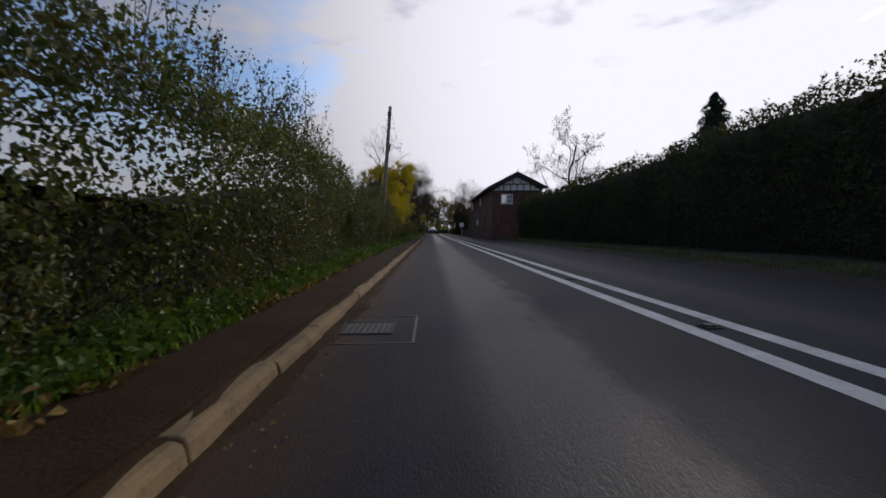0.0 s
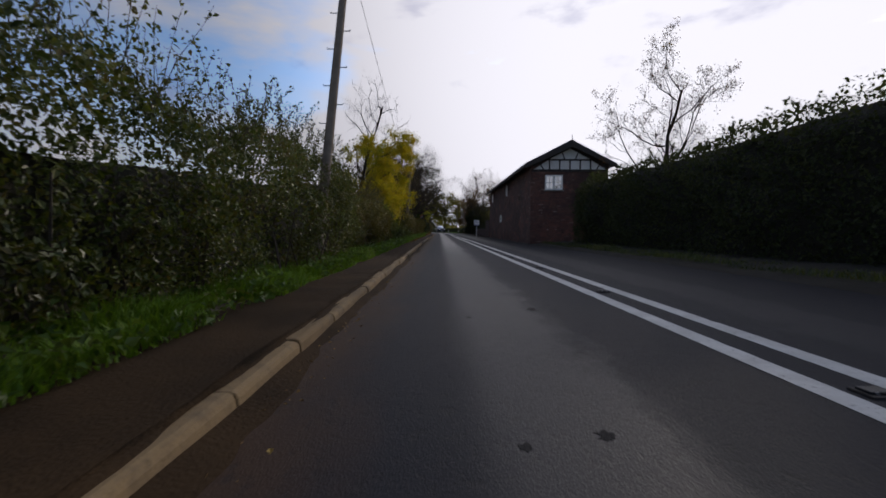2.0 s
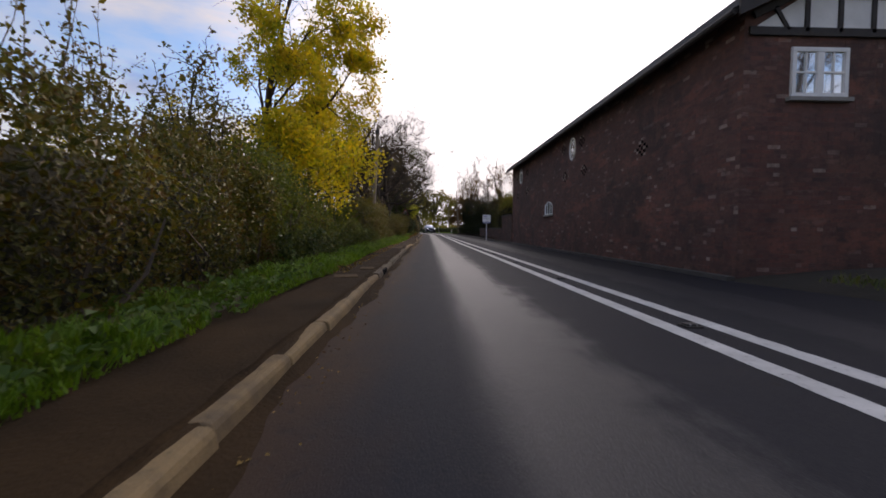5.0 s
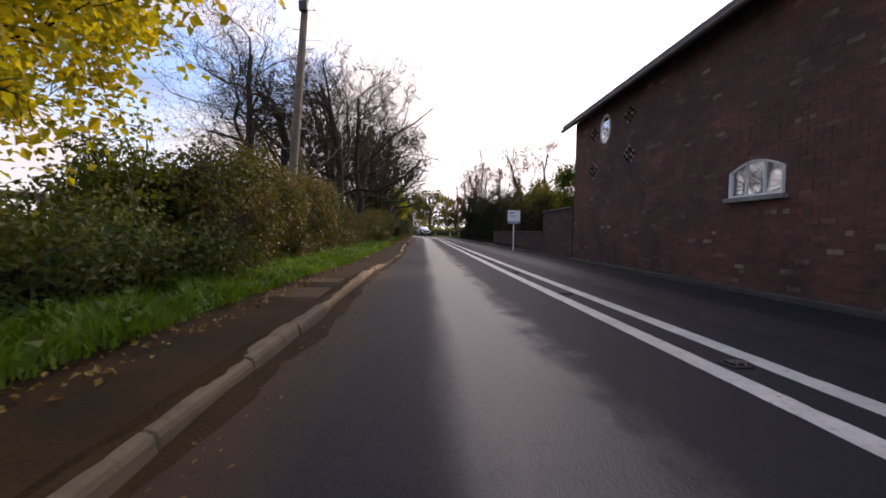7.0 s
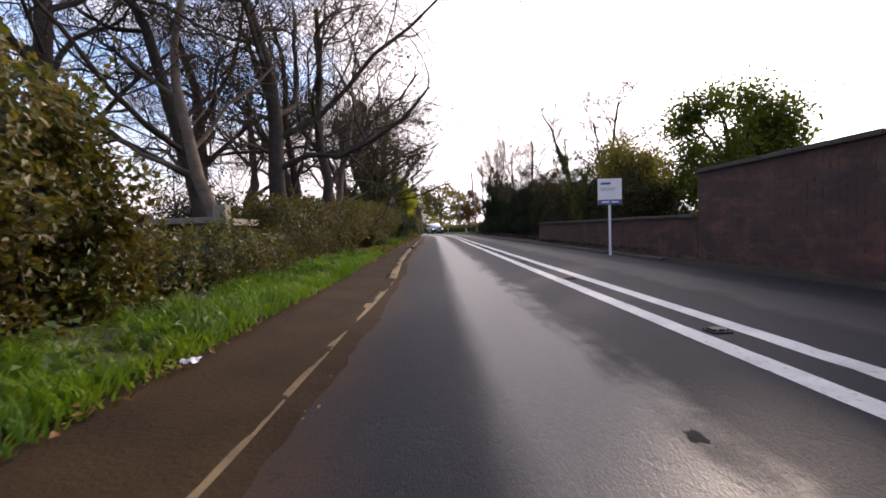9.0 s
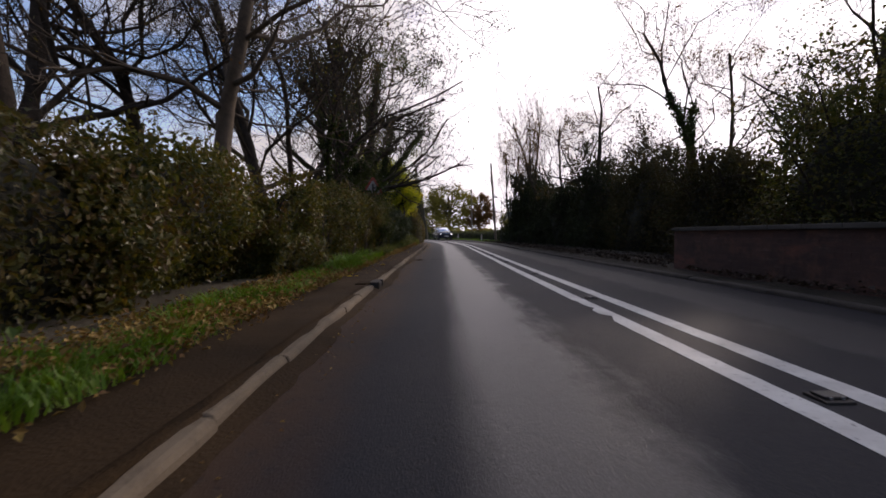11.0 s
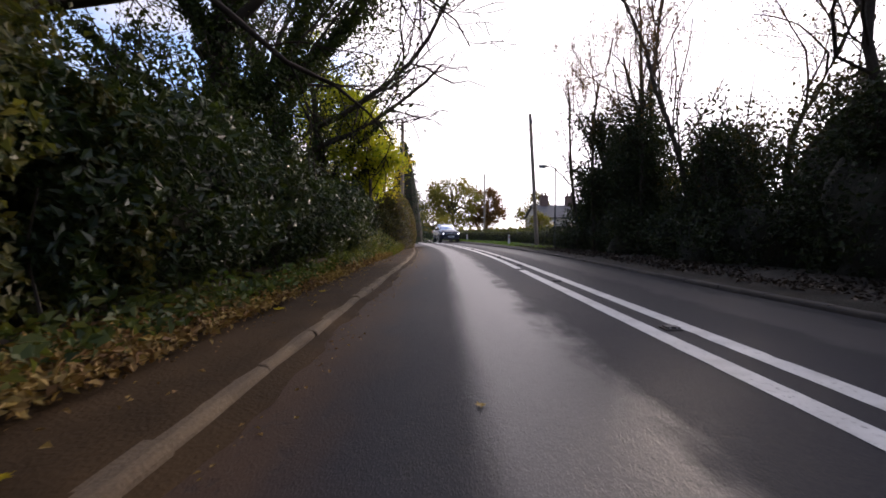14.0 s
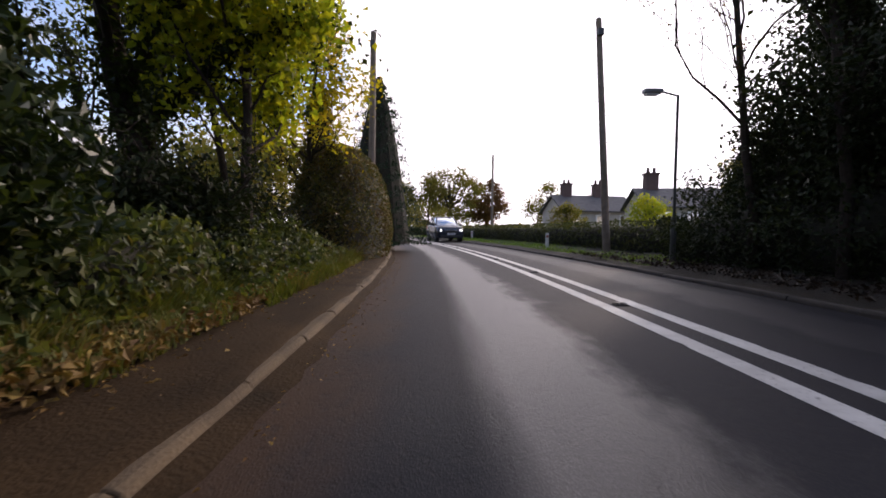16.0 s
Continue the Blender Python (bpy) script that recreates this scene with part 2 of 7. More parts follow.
def paint_material():
    m = Mat("road_paint")
    c = m.ramp(m.noise(3.0, 5), [(0.3, (0.40, 0.40, 0.39)), (0.7, (0.60, 0.60, 0.58))])
    c = m.mix(m.math("MULTIPLY", m.step(m.noise(26.0, 4, 0.7), 0.56, 0.70), 0.75), c, (0.09, 0.088, 0.085))
    c = m.mix(m.math("MULTIPLY", m.step(m.noise(1.1, 3), 0.55, 0.75), 0.35), c, (0.16, 0.155, 0.15))
    m.bump(m.noise(90.0, 3), 0.5, 0.004)
    return m.set(c, 0.6)


PAINT = paint_material()


def kerb_material(name, cols):
    m = Mat(name)
    w = m.coords(kind="Object")
    r = m.node("ShaderNodeObjectInfo").outputs["Random"]
    c = m.ramp(r, [(0.5 * i, c) for i, c in enumerate(cols)])
    shift = m.node("ShaderNodeVectorMath")
    shift.operation = "ADD"
    m.link(w, shift.inputs[0])
    many = m.node("ShaderNodeCombineXYZ")
    m.link(m.math("MULTIPLY", r, 40.0), many.inputs["X"])
    m.link(many.outputs["Vector"], shift.inputs[1])
    w = shift.outputs["Vector"]
    big, mid, fine = m.noise(3.0, 5, 0.65, w), m.noise(14.0, 4, 0.6, w), m.noise(90.0, 3, 0.6, w)
    c = m.mix(m.math("MULTIPLY", m.step(big, 0.42, 0.7), 0.65), c, (0.075, 0.055, 0.036))
    c = m.mix(m.math("MULTIPLY", m.step(mid, 0.55, 0.75), 0.5), c, (0.05, 0.042, 0.026))
    c = m.mix(m.math("MULTIPLY", m.step(fine, 0.5, 0.8), 0.4), c, (0.06, 0.045, 0.03))
    m.bump(m.math("ADD", fine, mid), 0.6, 0.006)
    return m.set(c, 0.88)


KERB = kerb_material("kerb_concrete", [(0.160, 0.103, 0.044), (0.245, 0.163, 0.074), (0.205, 0.140, 0.068)])
WORN_KERB = kerb_material("worn_kerb_concrete", [(0.115, 0.084, 0.052), (0.175, 0.130, 0.082), (0.145, 0.108, 0.068)])
SILTED_KERB = mottled("silted_kerb", (0.045, 0.029, 0.016), (0.150, 0.104, 0.058), 2.2, 0.92, 0, 0.8, 60.0, 0.01)
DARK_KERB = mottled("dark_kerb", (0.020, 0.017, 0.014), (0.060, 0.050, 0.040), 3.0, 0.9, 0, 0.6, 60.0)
PATHDIRT = mottled("path_dirt", (0.018, 0.0108, 0.0050), (0.054, 0.0315, 0.0138), 1.6, 0.95, 0, 0.8, 45.0, 0.012)
PATHSOIL = mottled("path_soil", (0.015, 0.0096, 0.0052), (0.058, 0.034, 0.0155), 3.0, 0.95, 0, 0.9, 50.0, 0.014)
PATHSOIL.node_tree.nodes["Principled BSDF"].inputs["Specular IOR Level"].default_value = 0.08
PATHDIRT.node_tree.nodes["Principled BSDF"].inputs["Specular IOR Level"].default_value = 0.15
SOIL = mottled("soil", (0.030, 0.024, 0.014), (0.075, 0.058, 0.032), 1.2, 0.95, 0, 0.9, 30.0, 0.02)
FIELD = mottled("field_grass", (0.045, 0.075, 0.018), (0.085, 0.11, 0.035), 0.2, 0.9, 0, 0.6, 8.0, 0.05)
# darker copy of SOIL; the right verge's shade is put into its colour
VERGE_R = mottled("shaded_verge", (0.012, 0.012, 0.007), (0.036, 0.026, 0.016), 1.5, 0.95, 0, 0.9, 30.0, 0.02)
BARK = mottled("bark", (0.022, 0.018, 0.015), (0.065, 0.052, 0.042), 7.0, 0.9, 0, 0.9, 40.0, 0.015)
BARK.node_tree.nodes["Principled BSDF"].inputs["Specular IOR Level"].default_value = 0.1
BARK_PALE = mottled("pale_bark", (0.045, 0.033, 0.023), (0.125, 0.092, 0.062), 6.0, 0.9, 0, 0.9, 40.0, 0.015)
TWIG = mottled("twig_bark", (0.05, 0.038, 0.03), (0.11, 0.085, 0.065), 9.0, 0.9, 0, 0.4)
# near-black colour of inner shells; stands in for shade between leaves
CORE = mottled("hedge_inner_shade", (0.010, 0.011, 0.006), (0.028, 0.026, 0.014), 5.0, 0.95, 0, 0.8, 25.0, 0.03)
POLEWOOD = mottled("pole_wood", (0.12, 0.095, 0.07), (0.25, 0.205, 0.16), 5.0, 0.85, 0, 0.6, 60.0)
L_HEDGE = leafy("hedge_leaf", [(0.016, 0.027, 0.007), (0.036, 0.054, 0.011), (0.068, 0.095, 0.018), (0.115, 0.130, 0.028), (0.115, 0.090, 0.026), (0.040, 0.055, 0.014)], 0.38, 0.34, 0.55)
L_MIXED = leafy("autumn_hedge_leaf", [(0.020, 0.027, 0.008), (0.046, 0.056, 0.012), (0.085, 0.090, 0.018), (0.14, 0.115, 0.023), (0.12, 0.070, 0.020), (0.068, 0.033, 0.016)], 0.40, 0.36, 0.45)
L_BRAMBLE = leafy("bramble_leaf", [(0.020, 0.034, 0.013), (0.046, 0.070, 0.022), (0.085, 0.108, 0.030), (0.13, 0.14, 0.035), (0.11, 0.072, 0.026)], 0.45, 0.38, 0.4)
L_LAUREL = leafy("laurel_leaf", [(0.010, 0.021, 0.008), (0.022, 0.040, 0.012), (0.046, 0.068, 0.019), (0.082, 0.092, 0.027)], 0.34, 0.28, 0.55)
L_SHRUB = leafy("shrub_leaf", [(0.020, 0.030, 0.010), (0.042, 0.055, 0.015), (0.080, 0.088, 0.022), (0.13, 0.115, 0.028), (0.085, 0.056, 0.020)], 0.42, 0.36, 0.45)
L_BEECH = leafy("clipped_hedge_leaf", [(0.022, 0.030, 0.008), (0.045, 0.052, 0.012), (0.075, 0.075, 0.018), (0.12, 0.092, 0.026), (0.095, 0.056, 0.021), (0.05, 0.032, 0.016)], 0.42, 0.34, 0.4)
L_YEW = leafy("dark_hedge_leaf", [(0.026, 0.036, 0.015), (0.048, 0.060, 0.024), (0.080, 0.086, 0.034)], 0.55, 0.38, 0.35)
L_YELLOW = leafy("yellow_leaf", [(0.10, 0.14, 0.02), (0.22, 0.24, 0.02), (0.38, 0.34, 0.02), (0.50, 0.40, 0.025), (0.44, 0.28, 0.02), (0.16, 0.20, 0.03)], 0.5, 0.55, 0.3)
L_LIME = leafy("lime_leaf", [(0.12, 0.18, 0.02), (0.24, 0.30, 0.025), (0.40, 0.40, 0.03), (0.48, 0.42, 0.03)], 0.5, 0.55, 0.3)
L_IVY = leafy("ivy_leaf", [(0.012, 0.022, 0.006), (0.028, 0.044, 0.010), (0.055, 0.072, 0.016)], 0.48, 0.3, 0.28)
L_WOOD = leafy("woodland_leaf", [(0.03, 0.05, 0.01), (0.065, 0.09, 0.014), (0.11, 0.13, 0.02), (0.15, 0.15, 0.025)], 0.5, 0.4, 0.28)
L_CONIFER = leafy("conifer_needles", [(0.010, 0.028, 0.014), (0.018, 0.042, 0.02), (0.03, 0.055, 0.025)], 0.55, 0.1, 0.3)
L_FAR = leafy("far_leaf", [(0.07, 0.085, 0.02), (0.14, 0.145, 0.03), (0.21, 0.18, 0.04), (0.20, 0.115, 0.035)], 0.55, 0.42, 0.3)
L_THIN = leafy("thin_autumn_leaf", [(0.055, 0.040, 0.020), (0.12, 0.075, 0.030), (0.17, 0.10, 0.040), (0.14, 0.13, 0.035)], 0.55, 0.5, 0.3)
# thicket leaf sets, much darker than L_YEW
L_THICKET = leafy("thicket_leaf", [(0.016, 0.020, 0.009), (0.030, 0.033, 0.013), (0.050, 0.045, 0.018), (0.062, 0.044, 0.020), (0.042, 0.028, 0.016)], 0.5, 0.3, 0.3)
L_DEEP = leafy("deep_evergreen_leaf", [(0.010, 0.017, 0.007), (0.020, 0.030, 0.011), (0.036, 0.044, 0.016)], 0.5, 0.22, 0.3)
L_RUSSET = leafy("russet_leaf", [(0.08, 0.042, 0.024), (0.14, 0.075, 0.034), (0.19, 0.12, 0.045)], 0.55, 0.4, 0.3)
L_LITTER = leafy("fallen_leaf", [(0.08, 0.04, 0.018), (0.17, 0.09, 0.03), (0.26, 0.16, 0.045), (0.32, 0.22, 0.055), (0.13, 0.065, 0.03)], 0.6, 0.1, 0.35)
# set far darker than L_LITTER, for the right verge
L_MULCH = leafy("dark_leaf", [(0.012, 0.008, 0.005), (0.03, 0.018, 0.010), (0.05, 0.03, 0.014)], 0.5, 0.05, 0.4)
L_CLOT = leafy("clotted_leaf", [(0.020, 0.010, 0.007), (0.036, 0.018, 0.011), (0.050, 0.026, 0.014)], 0.8, 0.05, 0.1)
L_GRASS = leafy("grass_blade", [(0.055, 0.12, 0.012), (0.095, 0.19, 0.016), (0.14, 0.235, 0.022), (0.17, 0.22, 0.04)], 0.5, 0.35, 0.4)
L_ROUGH = leafy("rough_grass", [(0.06, 0.09, 0.018), (0.11, 0.13, 0.025), (0.16, 0.15, 0.04), (0.19, 0.14, 0.06)], 0.6, 0.3, 0.3)
L_WEED = leafy("weed_leaf", [(0.04, 0.085, 0.015), (0.075, 0.13, 0.025), (0.12, 0.14, 0.03)], 0.45, 0.3, 0.4)

# ---- helpers for building ----


def part(name, bm, material, parent=None, label=""):
    me = bpy.data.meshes.new(name)
    bm.to_mesh(me)
    bm.free()
    me.materials.append(material)
    ob = new(name, me)
    ob.parent = parent
    return tagged(ob, label)


def raw(name, verts, faces, material, parent=None, label="", smooth=False):
    """A mesh object from arrays; faces: an (n, 3) or (n, 4) array."""
    verts, faces = np.asarray(verts, np.float32), np.asarray(faces, np.int32)
    me = bpy.data.meshes.new(name)
    k = faces.shape[1]
    me.vertices.add(len(verts))
    me.vertices.foreach_set("co", verts.ravel())
    me.loops.add(faces.size)
    me.loops.foreach_set("vertex_index", faces.ravel())
    me.polygons.add(len(faces))
    me.polygons.foreach_set("loop_start", np.arange(0, faces.size, k, dtype=np.int32))
    me.polygons.foreach_set("use_smooth", np.full(len(faces), smooth, bool))
    me.update(calc_edges=True)
    me.validate()
    me.materials.append(material)
    ob = new(name, me)
    ob.parent = parent
    return tagged(ob, label)


def thing(name, at=(0, 0, 0), label="", category="", group="", kind=""):
    ob = new(name)
    ob.empty_display_size = 0.2
    ob.location = at
    return tagged(ob, label, category, group, kind)


def box(bm, lo, hi, bevel=0.0):
    """A box from corner to corner, with bevelled edges."""
    lo, hi = Vector(lo), Vector(hi)
    made = bmesh.ops.create_cube(bm, size=1.0, matrix=Matrix.Translation((lo + hi) / 2) @ Matrix.Diagonal((*(hi - lo), 1)))
    if bevel:
        edges = list({e for v in made["verts"] for e in v.link_edges})
        bmesh.ops.bevel(bm, geom=edges, offset=bevel, segments=2, profile=0.6, affect="EDGES")
    return bm


def rod(bm, a, b, r0, r1=None, sides=12, caps=True):
    """A tapered round bar from a to b."""
    a, b = Vector(a), Vector(b)
    r1 = r0 if r1 is None else r1
    turn = (b - a).to_track_quat("Z", "Y").to_matrix().to_4x4()
    bmesh.ops.create_cone(bm, cap_ends=caps, segments=sides, radius1=r0, radius2=r1, depth=(b - a).length, matrix=Matrix.Translation((a + b) / 2) @ turn)
    return bm


def wob(a, b, seed, freq=1.0, n=5):
    """Smooth noise of two coordinates, about -1 to 1."""
    g = np.random.default_rng(seed)
    s = 0
    for i in range(n):
        f = freq * (0.6 + 0.5 * i)
        an, ph = g.uniform(0, 6.28), g.uniform(0, 6.28)
        s = s + np.sin((np.cos(an) * a + np.sin(an) * b) * f + ph + 0.7 * np.sin(b * f * 0.6 + ph)) / (1 + 0.35 * i)
    return s / 2.2


def unit(v):
    return v / np.maximum(np.linalg.norm(v, axis=-1, keepdims=True), 1e-9)


def leaves(name, P, N, size, material, parent, g, aspect=0.6, loose=0.7, droop=0.2, fold=0.18, label=""):
    """A cloud of single folded leaves at P, facing about N."""
    n = len(P)
    N = unit(N + g.normal(0, loose, (n, 3)))
    T = g.normal(0, 1, (n, 3))
    T[:, 2] -= droop * 2
    T = unit(T - (T * N).sum(1, keepdims=True) * N)
    B = np.cross(N, T)
    L = (size * g.uniform(0.55, 1.35, n))[:, None]
    W = L * aspect * g.uniform(0.8, 1.2, n)[:, None]
    lift = fold * W * N
    V = np.empty((n, 4, 3), np.float32)
    V[:, 0], V[:, 2] = P - T * L * 0.5, P + T * L * 0.5 - N * L * 0.08
    V[:, 1], V[:, 3] = P - T * L * 0.05 + B * W * 0.5 + lift, P - T * L * 0.05 - B * W * 0.5 + lift
    i = np.arange(n, dtype=np.int32)[:, None] * 4
    F = np.concatenate([i + [0, 1, 2], i + [0, 2, 3]], 1).reshape(-1, 3)
    ob = raw(name, V.reshape(-1, 3), F, material, parent, label)
    return tagged(ob, kind="stuff")


def tubes(chains, sides=5):
    """Tapered tubes along chains of (points, radii): arrays of vertices and quads."""
    VV, FF, base = [], [], 0
    for pts, rad in chains:
        k = 3 if rad[0] < 0.02 else 4 if rad[0] < 0.06 else sides if rad[0] < 0.14 else sides + 4
        pts, rad = np.asarray(pts), np.asarray(rad)
        d = unit(np.gradient(pts, axis=0))
        ref = np.where(np.abs(d[:, 2:3]) > 0.9, np.array([[1.0, 0, 0]]), np.array([[0, 0, 1.0]]))
        u = unit(np.cross(d, ref))
        w = np.cross(d, u)
        a = np.linspace(0, 2 * np.pi, k, endpoint=False)
        ring = pts[:, None] + rad[:, None, None] * (np.cos(a)[None, :, None] * u[:, None] + np.sin(a)[None, :, None] * w[:, None])
        m = len(pts)
        VV.append(ring.reshape(-1, 3))
        i, j = np.meshgrid(np.arange(m - 1), np.arange(k), indexing="ij")
        q = np.stack([i * k + j, i * k + (j + 1) % k, (i + 1) * k + (j + 1) % k, (i + 1) * k + j], -1).reshape(-1, 4)
        FF.append(q + base)
        base += m * k
    return np.concatenate(VV), np.concatenate(FF)


def bend(y):
    """How far the road has swung to the left at y."""
    y = np.asarray(y, float)
    q = np.clip(y - 90, 0, 45)
    return -0.0036 * q**2 - 0.324 * np.clip(y - 135, 0, None)


def at(y, ys, xs):
    return np.interp(y, ys, xs) + bend(y)


def kerb_x(y):
    return at(y, (0, 50, 51.5, 54, 57, 59, 62, 66, 72, 90), (-0.92, -0.92, -0.84, -0.77, -0.69, -0.74, -0.88, -0.94, -0.965, -0.985))


def kerb_top(y):
    return np.interp(y, (50.6, 52.0, 57.0, 58.6, 66, 72, 90), (0.105, 0.022, 0.022, 0.07, 0.085, 0.072, 0.068))


def line_x(y):
    return at(y, (2, 43, 52, 72, 91), (1.99, 1.82, 1.75, 1.70, 1.73))


def right_x(y):
    return at(y, (0, 10, 22, 34, 36, 56, 70, 85, 95), (6.1, 5.9, 5.65, 5.3, 4.9, 4.78, 4.45, 4.15, 4.25))


# ---- ground, road, kerbs ----
Y0, Y1 = -8.0, 240.0


def strip(name, ys, cols, material, label, category, across=False, bumpy=0.0, seed=1, kind="structure"):
    """A surface along the road. cols: functions of y that give (x, z) of each lengthwise line."""
    V = np.stack([np.stack([c(ys)[0] + 0 * ys, ys, c(ys)[1] + 0 * ys], -1) for c in cols], 1)
    if bumpy:
        w = wob(V[..., 0], V[..., 1], seed, 3.0) * bumpy
        w[:, [0, -1]] = 0
        V[..., 2] += w
    m, k = len(ys), len(cols)
    i, j = np.meshgrid(np.arange(m - 1), np.arange(k - 1), indexing="ij")
    F = np.stack([i * k + j, i * k + j + 1, (i + 1) * k + j + 1, (i + 1) * k + j], -1).reshape(-1, 4)
    ob = raw(name, V.reshape(-1, 3), F, material, None, label, smooth=True)
    if across:
        at_x = ob.data.attributes.new("across", "FLOAT", "POINT")
        at_x.data.foreach_set("value", (V[..., 0] - bend(ys)[:, None]).astype(np.float32).ravel())
    return tagged(ob, label, category, kind=kind)


def build_ground():
    bm = bmesh.new()
    bmesh.ops.create_grid(bm, x_segments=8, y_segments=8, size=2200)
    for v in bm.verts:
        v.co.z = -0.06
    ob = part("ground", bm, FIELD)
    tagged(ob, "flat green field land stretching to the horizon", "ground", kind="structure")
    ys = np.arange(Y0, Y1, 0.5)
    lerp = lambda a: (lambda y: (kerb_x(y) - 0.06 + (right_x(y) + 0.12 - kerb_x(y)) * a, 0.0))
    strip("road", ys, [lerp(a) for a in np.linspace(0, 1, 25)], ASPHALT, "worn dark asphalt road with a paler strip along each lane", "road", across=True)
    ys = np.arange(Y0, 130, 0.25)
    offs = (-0.20, -0.30, -0.42, -0.55, -0.70, -0.85, -1.05)
    yp = np.arange(Y0, 130, 0.08)
    lip = lambda y: kerb_x(y) - np.interp(y, (48, 52, 58, 64), (0.075, 0.035, 0.035, 0.07)) + 0.030 * wob(y, 0 * y, 61, 4.0) + 0.012 * wob(y, 0 * y, 62, 17.0)
    cols = [lambda y: (lip(y), kerb_top(y) - 0.006), lambda y: (lip(y) - 0.015, kerb_top(y) + 0.005)]
    cols += [(lambda y, o=o: (kerb_x(y) + o, kerb_top(y) + (0.105 - kerb_top(y)) * min(1, -o / 0.9) - 0.004)) for o in offs]
    strip("pavement", yp, cols, PATHDIRT,
          "narrow footway silted over with brown dirt", "pavement", bumpy=0.008)
    offs = (-1.0, -1.2, -1.5, -2.0, -2.6, -3.4, -5.0, -9.0)
    zz = (0.085, 0.11, 0.14, 0.17, 0.19, 0.20, 0.16, -0.10)
    strip("verge_left", ys, [(lambda y, o=o, z=z: (kerb_x(y) + o, z)) for o, z in zip(offs, zz)], SOIL,
          "dark soil verge under the hedge bottoms", "verge", bumpy=0.03, seed=4)
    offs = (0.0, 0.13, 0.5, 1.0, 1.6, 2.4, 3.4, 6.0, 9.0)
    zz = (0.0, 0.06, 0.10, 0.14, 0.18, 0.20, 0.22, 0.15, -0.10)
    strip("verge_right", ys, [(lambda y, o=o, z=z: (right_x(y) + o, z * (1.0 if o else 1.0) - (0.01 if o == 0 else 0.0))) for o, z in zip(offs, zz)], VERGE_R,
          "dark earth verge with old leaves, its shade put into the colour", "verge", bumpy=0.03, seed=7)


build_ground()


def build_lines():
    """Two solid white lines along the middle, with chipped edges."""
    for name, gap, seed in (("near_line", 0.0, 11), ("far_line", 0.43, 12)):
        g = np.random.default_rng(seed)
        ys = np.arange(Y0, 200, 0.12)
        off = np.interp(ys, (55, 76), (gap, gap * 0.90))
        n = len(ys)
        chip = np.where(g.random(n) < 0.04, g.uniform(0, 0.022, n), g.uniform(0, 0.006, n))
        chip2 = np.where(g.random(n) < 0.04, g.uniform(0, 0.022, n), g.uniform(0, 0.006, n))
        a, b = line_x(ys) + off + chip, line_x(ys) + off + 0.175 - chip2
        for at_y, size, d in ((66.9, 0.35, 0.10), (66.2, 0.2, 0.12), (76.0, 0.2, 0.08)):
            a = np.where((np.abs(ys - at_y) < size) & (gap == 0), a + d * g.random(n), a)
        gone = np.zeros(n, bool)
        for at_y, size in ((88.65, 0.45),):
            if name == "near_line":
                gone |= np.abs(ys - at_y) < size / 2
        V = np.stack([np.stack([a, ys, 0 * ys + 0.004], -1), np.stack([b, ys, 0 * ys + 0.004], -1)], 1).reshape(-1, 3)
        i = np.arange(n - 1)
        i = i[~gone[:-1]]
        F = np.stack([i * 2, i * 2 + 1, i * 2 + 3, i * 2 + 2], -1)
        ob = raw("white_line", V, F, PAINT)
        tagged(ob, "worn solid white line painted on the asphalt", "road marking", "double white lines", "structure")


build_lines()


def kerb_mesh(material):
    bm = bmesh.new()
    prof = [(-0.108, -0.12), (-0.108, 0.0), (-0.035, 0.0), (-0.012, -0.010), (0.0, -0.032), (0.012, -0.12)]
    rings = []
    for y in (-0.4535, -0.445, 0.445, 0.4535):
        s = 0.94 if abs(y) > 0.45 else 1.0
        rings.append([bm.verts.new((-0.06 + (x + 0.06) * s, y, z if z < -0.1 else z - (1 - s) * 0.1)) for x, z in prof])
    for a, b in zip(rings, rings[1:]):
        for i in range(len(prof) - 1):
            bm.faces.new((a[i], a[i + 1], b[i + 1], b[i]))
    bm.faces.new(rings[0])
    bm.faces.new(rings[-1][::-1])
    bmesh.ops.recalc_face_normals(bm, faces=bm.faces)
    me = bpy.data.meshes.new("kerbstone")
    bm.to_mesh(me)
    bm.free()
    me.materials.append(material)
    return me


def const_top(y):
    return 0.065 + 0 * np.asarray(y, float)


def build_kerb(name, x_of, top_of, ys, flip, label, material):
    top = thing(name, (0, 0, 0), label, "kerb", kind="structure")
    me = kerb_mesh(material)
    g = np.random.default_rng(5 if flip else 6)
    for y in ys:
        ob = new("kerbstone", me)
        ob.parent = top
        dx = float(x_of(y + 0.45) - x_of(y - 0.45)) / 0.9
        dz = float(top_of(y + 0.45) - top_of(y - 0.45)) / 0.9
        ob.location = (float(x_of(y)) + g.normal(0, 0.006), y, float(top_of(y)) + g.normal(0, 0.004))
        ob.rotation_euler = (math.atan(dz) + g.normal(0, 0.004), g.normal(0, 0.012), -math.atan(dx) + g.normal(0, 0.006) + (math.pi if flip else 0))


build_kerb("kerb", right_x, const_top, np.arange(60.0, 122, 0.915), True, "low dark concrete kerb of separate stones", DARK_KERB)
LEFT_STONES = np.arange(1.52 - 0.46 - 7 * 0.915, 125, 0.915)
build_kerb("kerb", kerb_x, kerb_top, LEFT_STONES[(LEFT_STONES < 36.6) | ((LEFT_STONES > 45) & (LEFT_STONES < 60))], False, "weathered buff concrete kerb of separate stones", KERB)
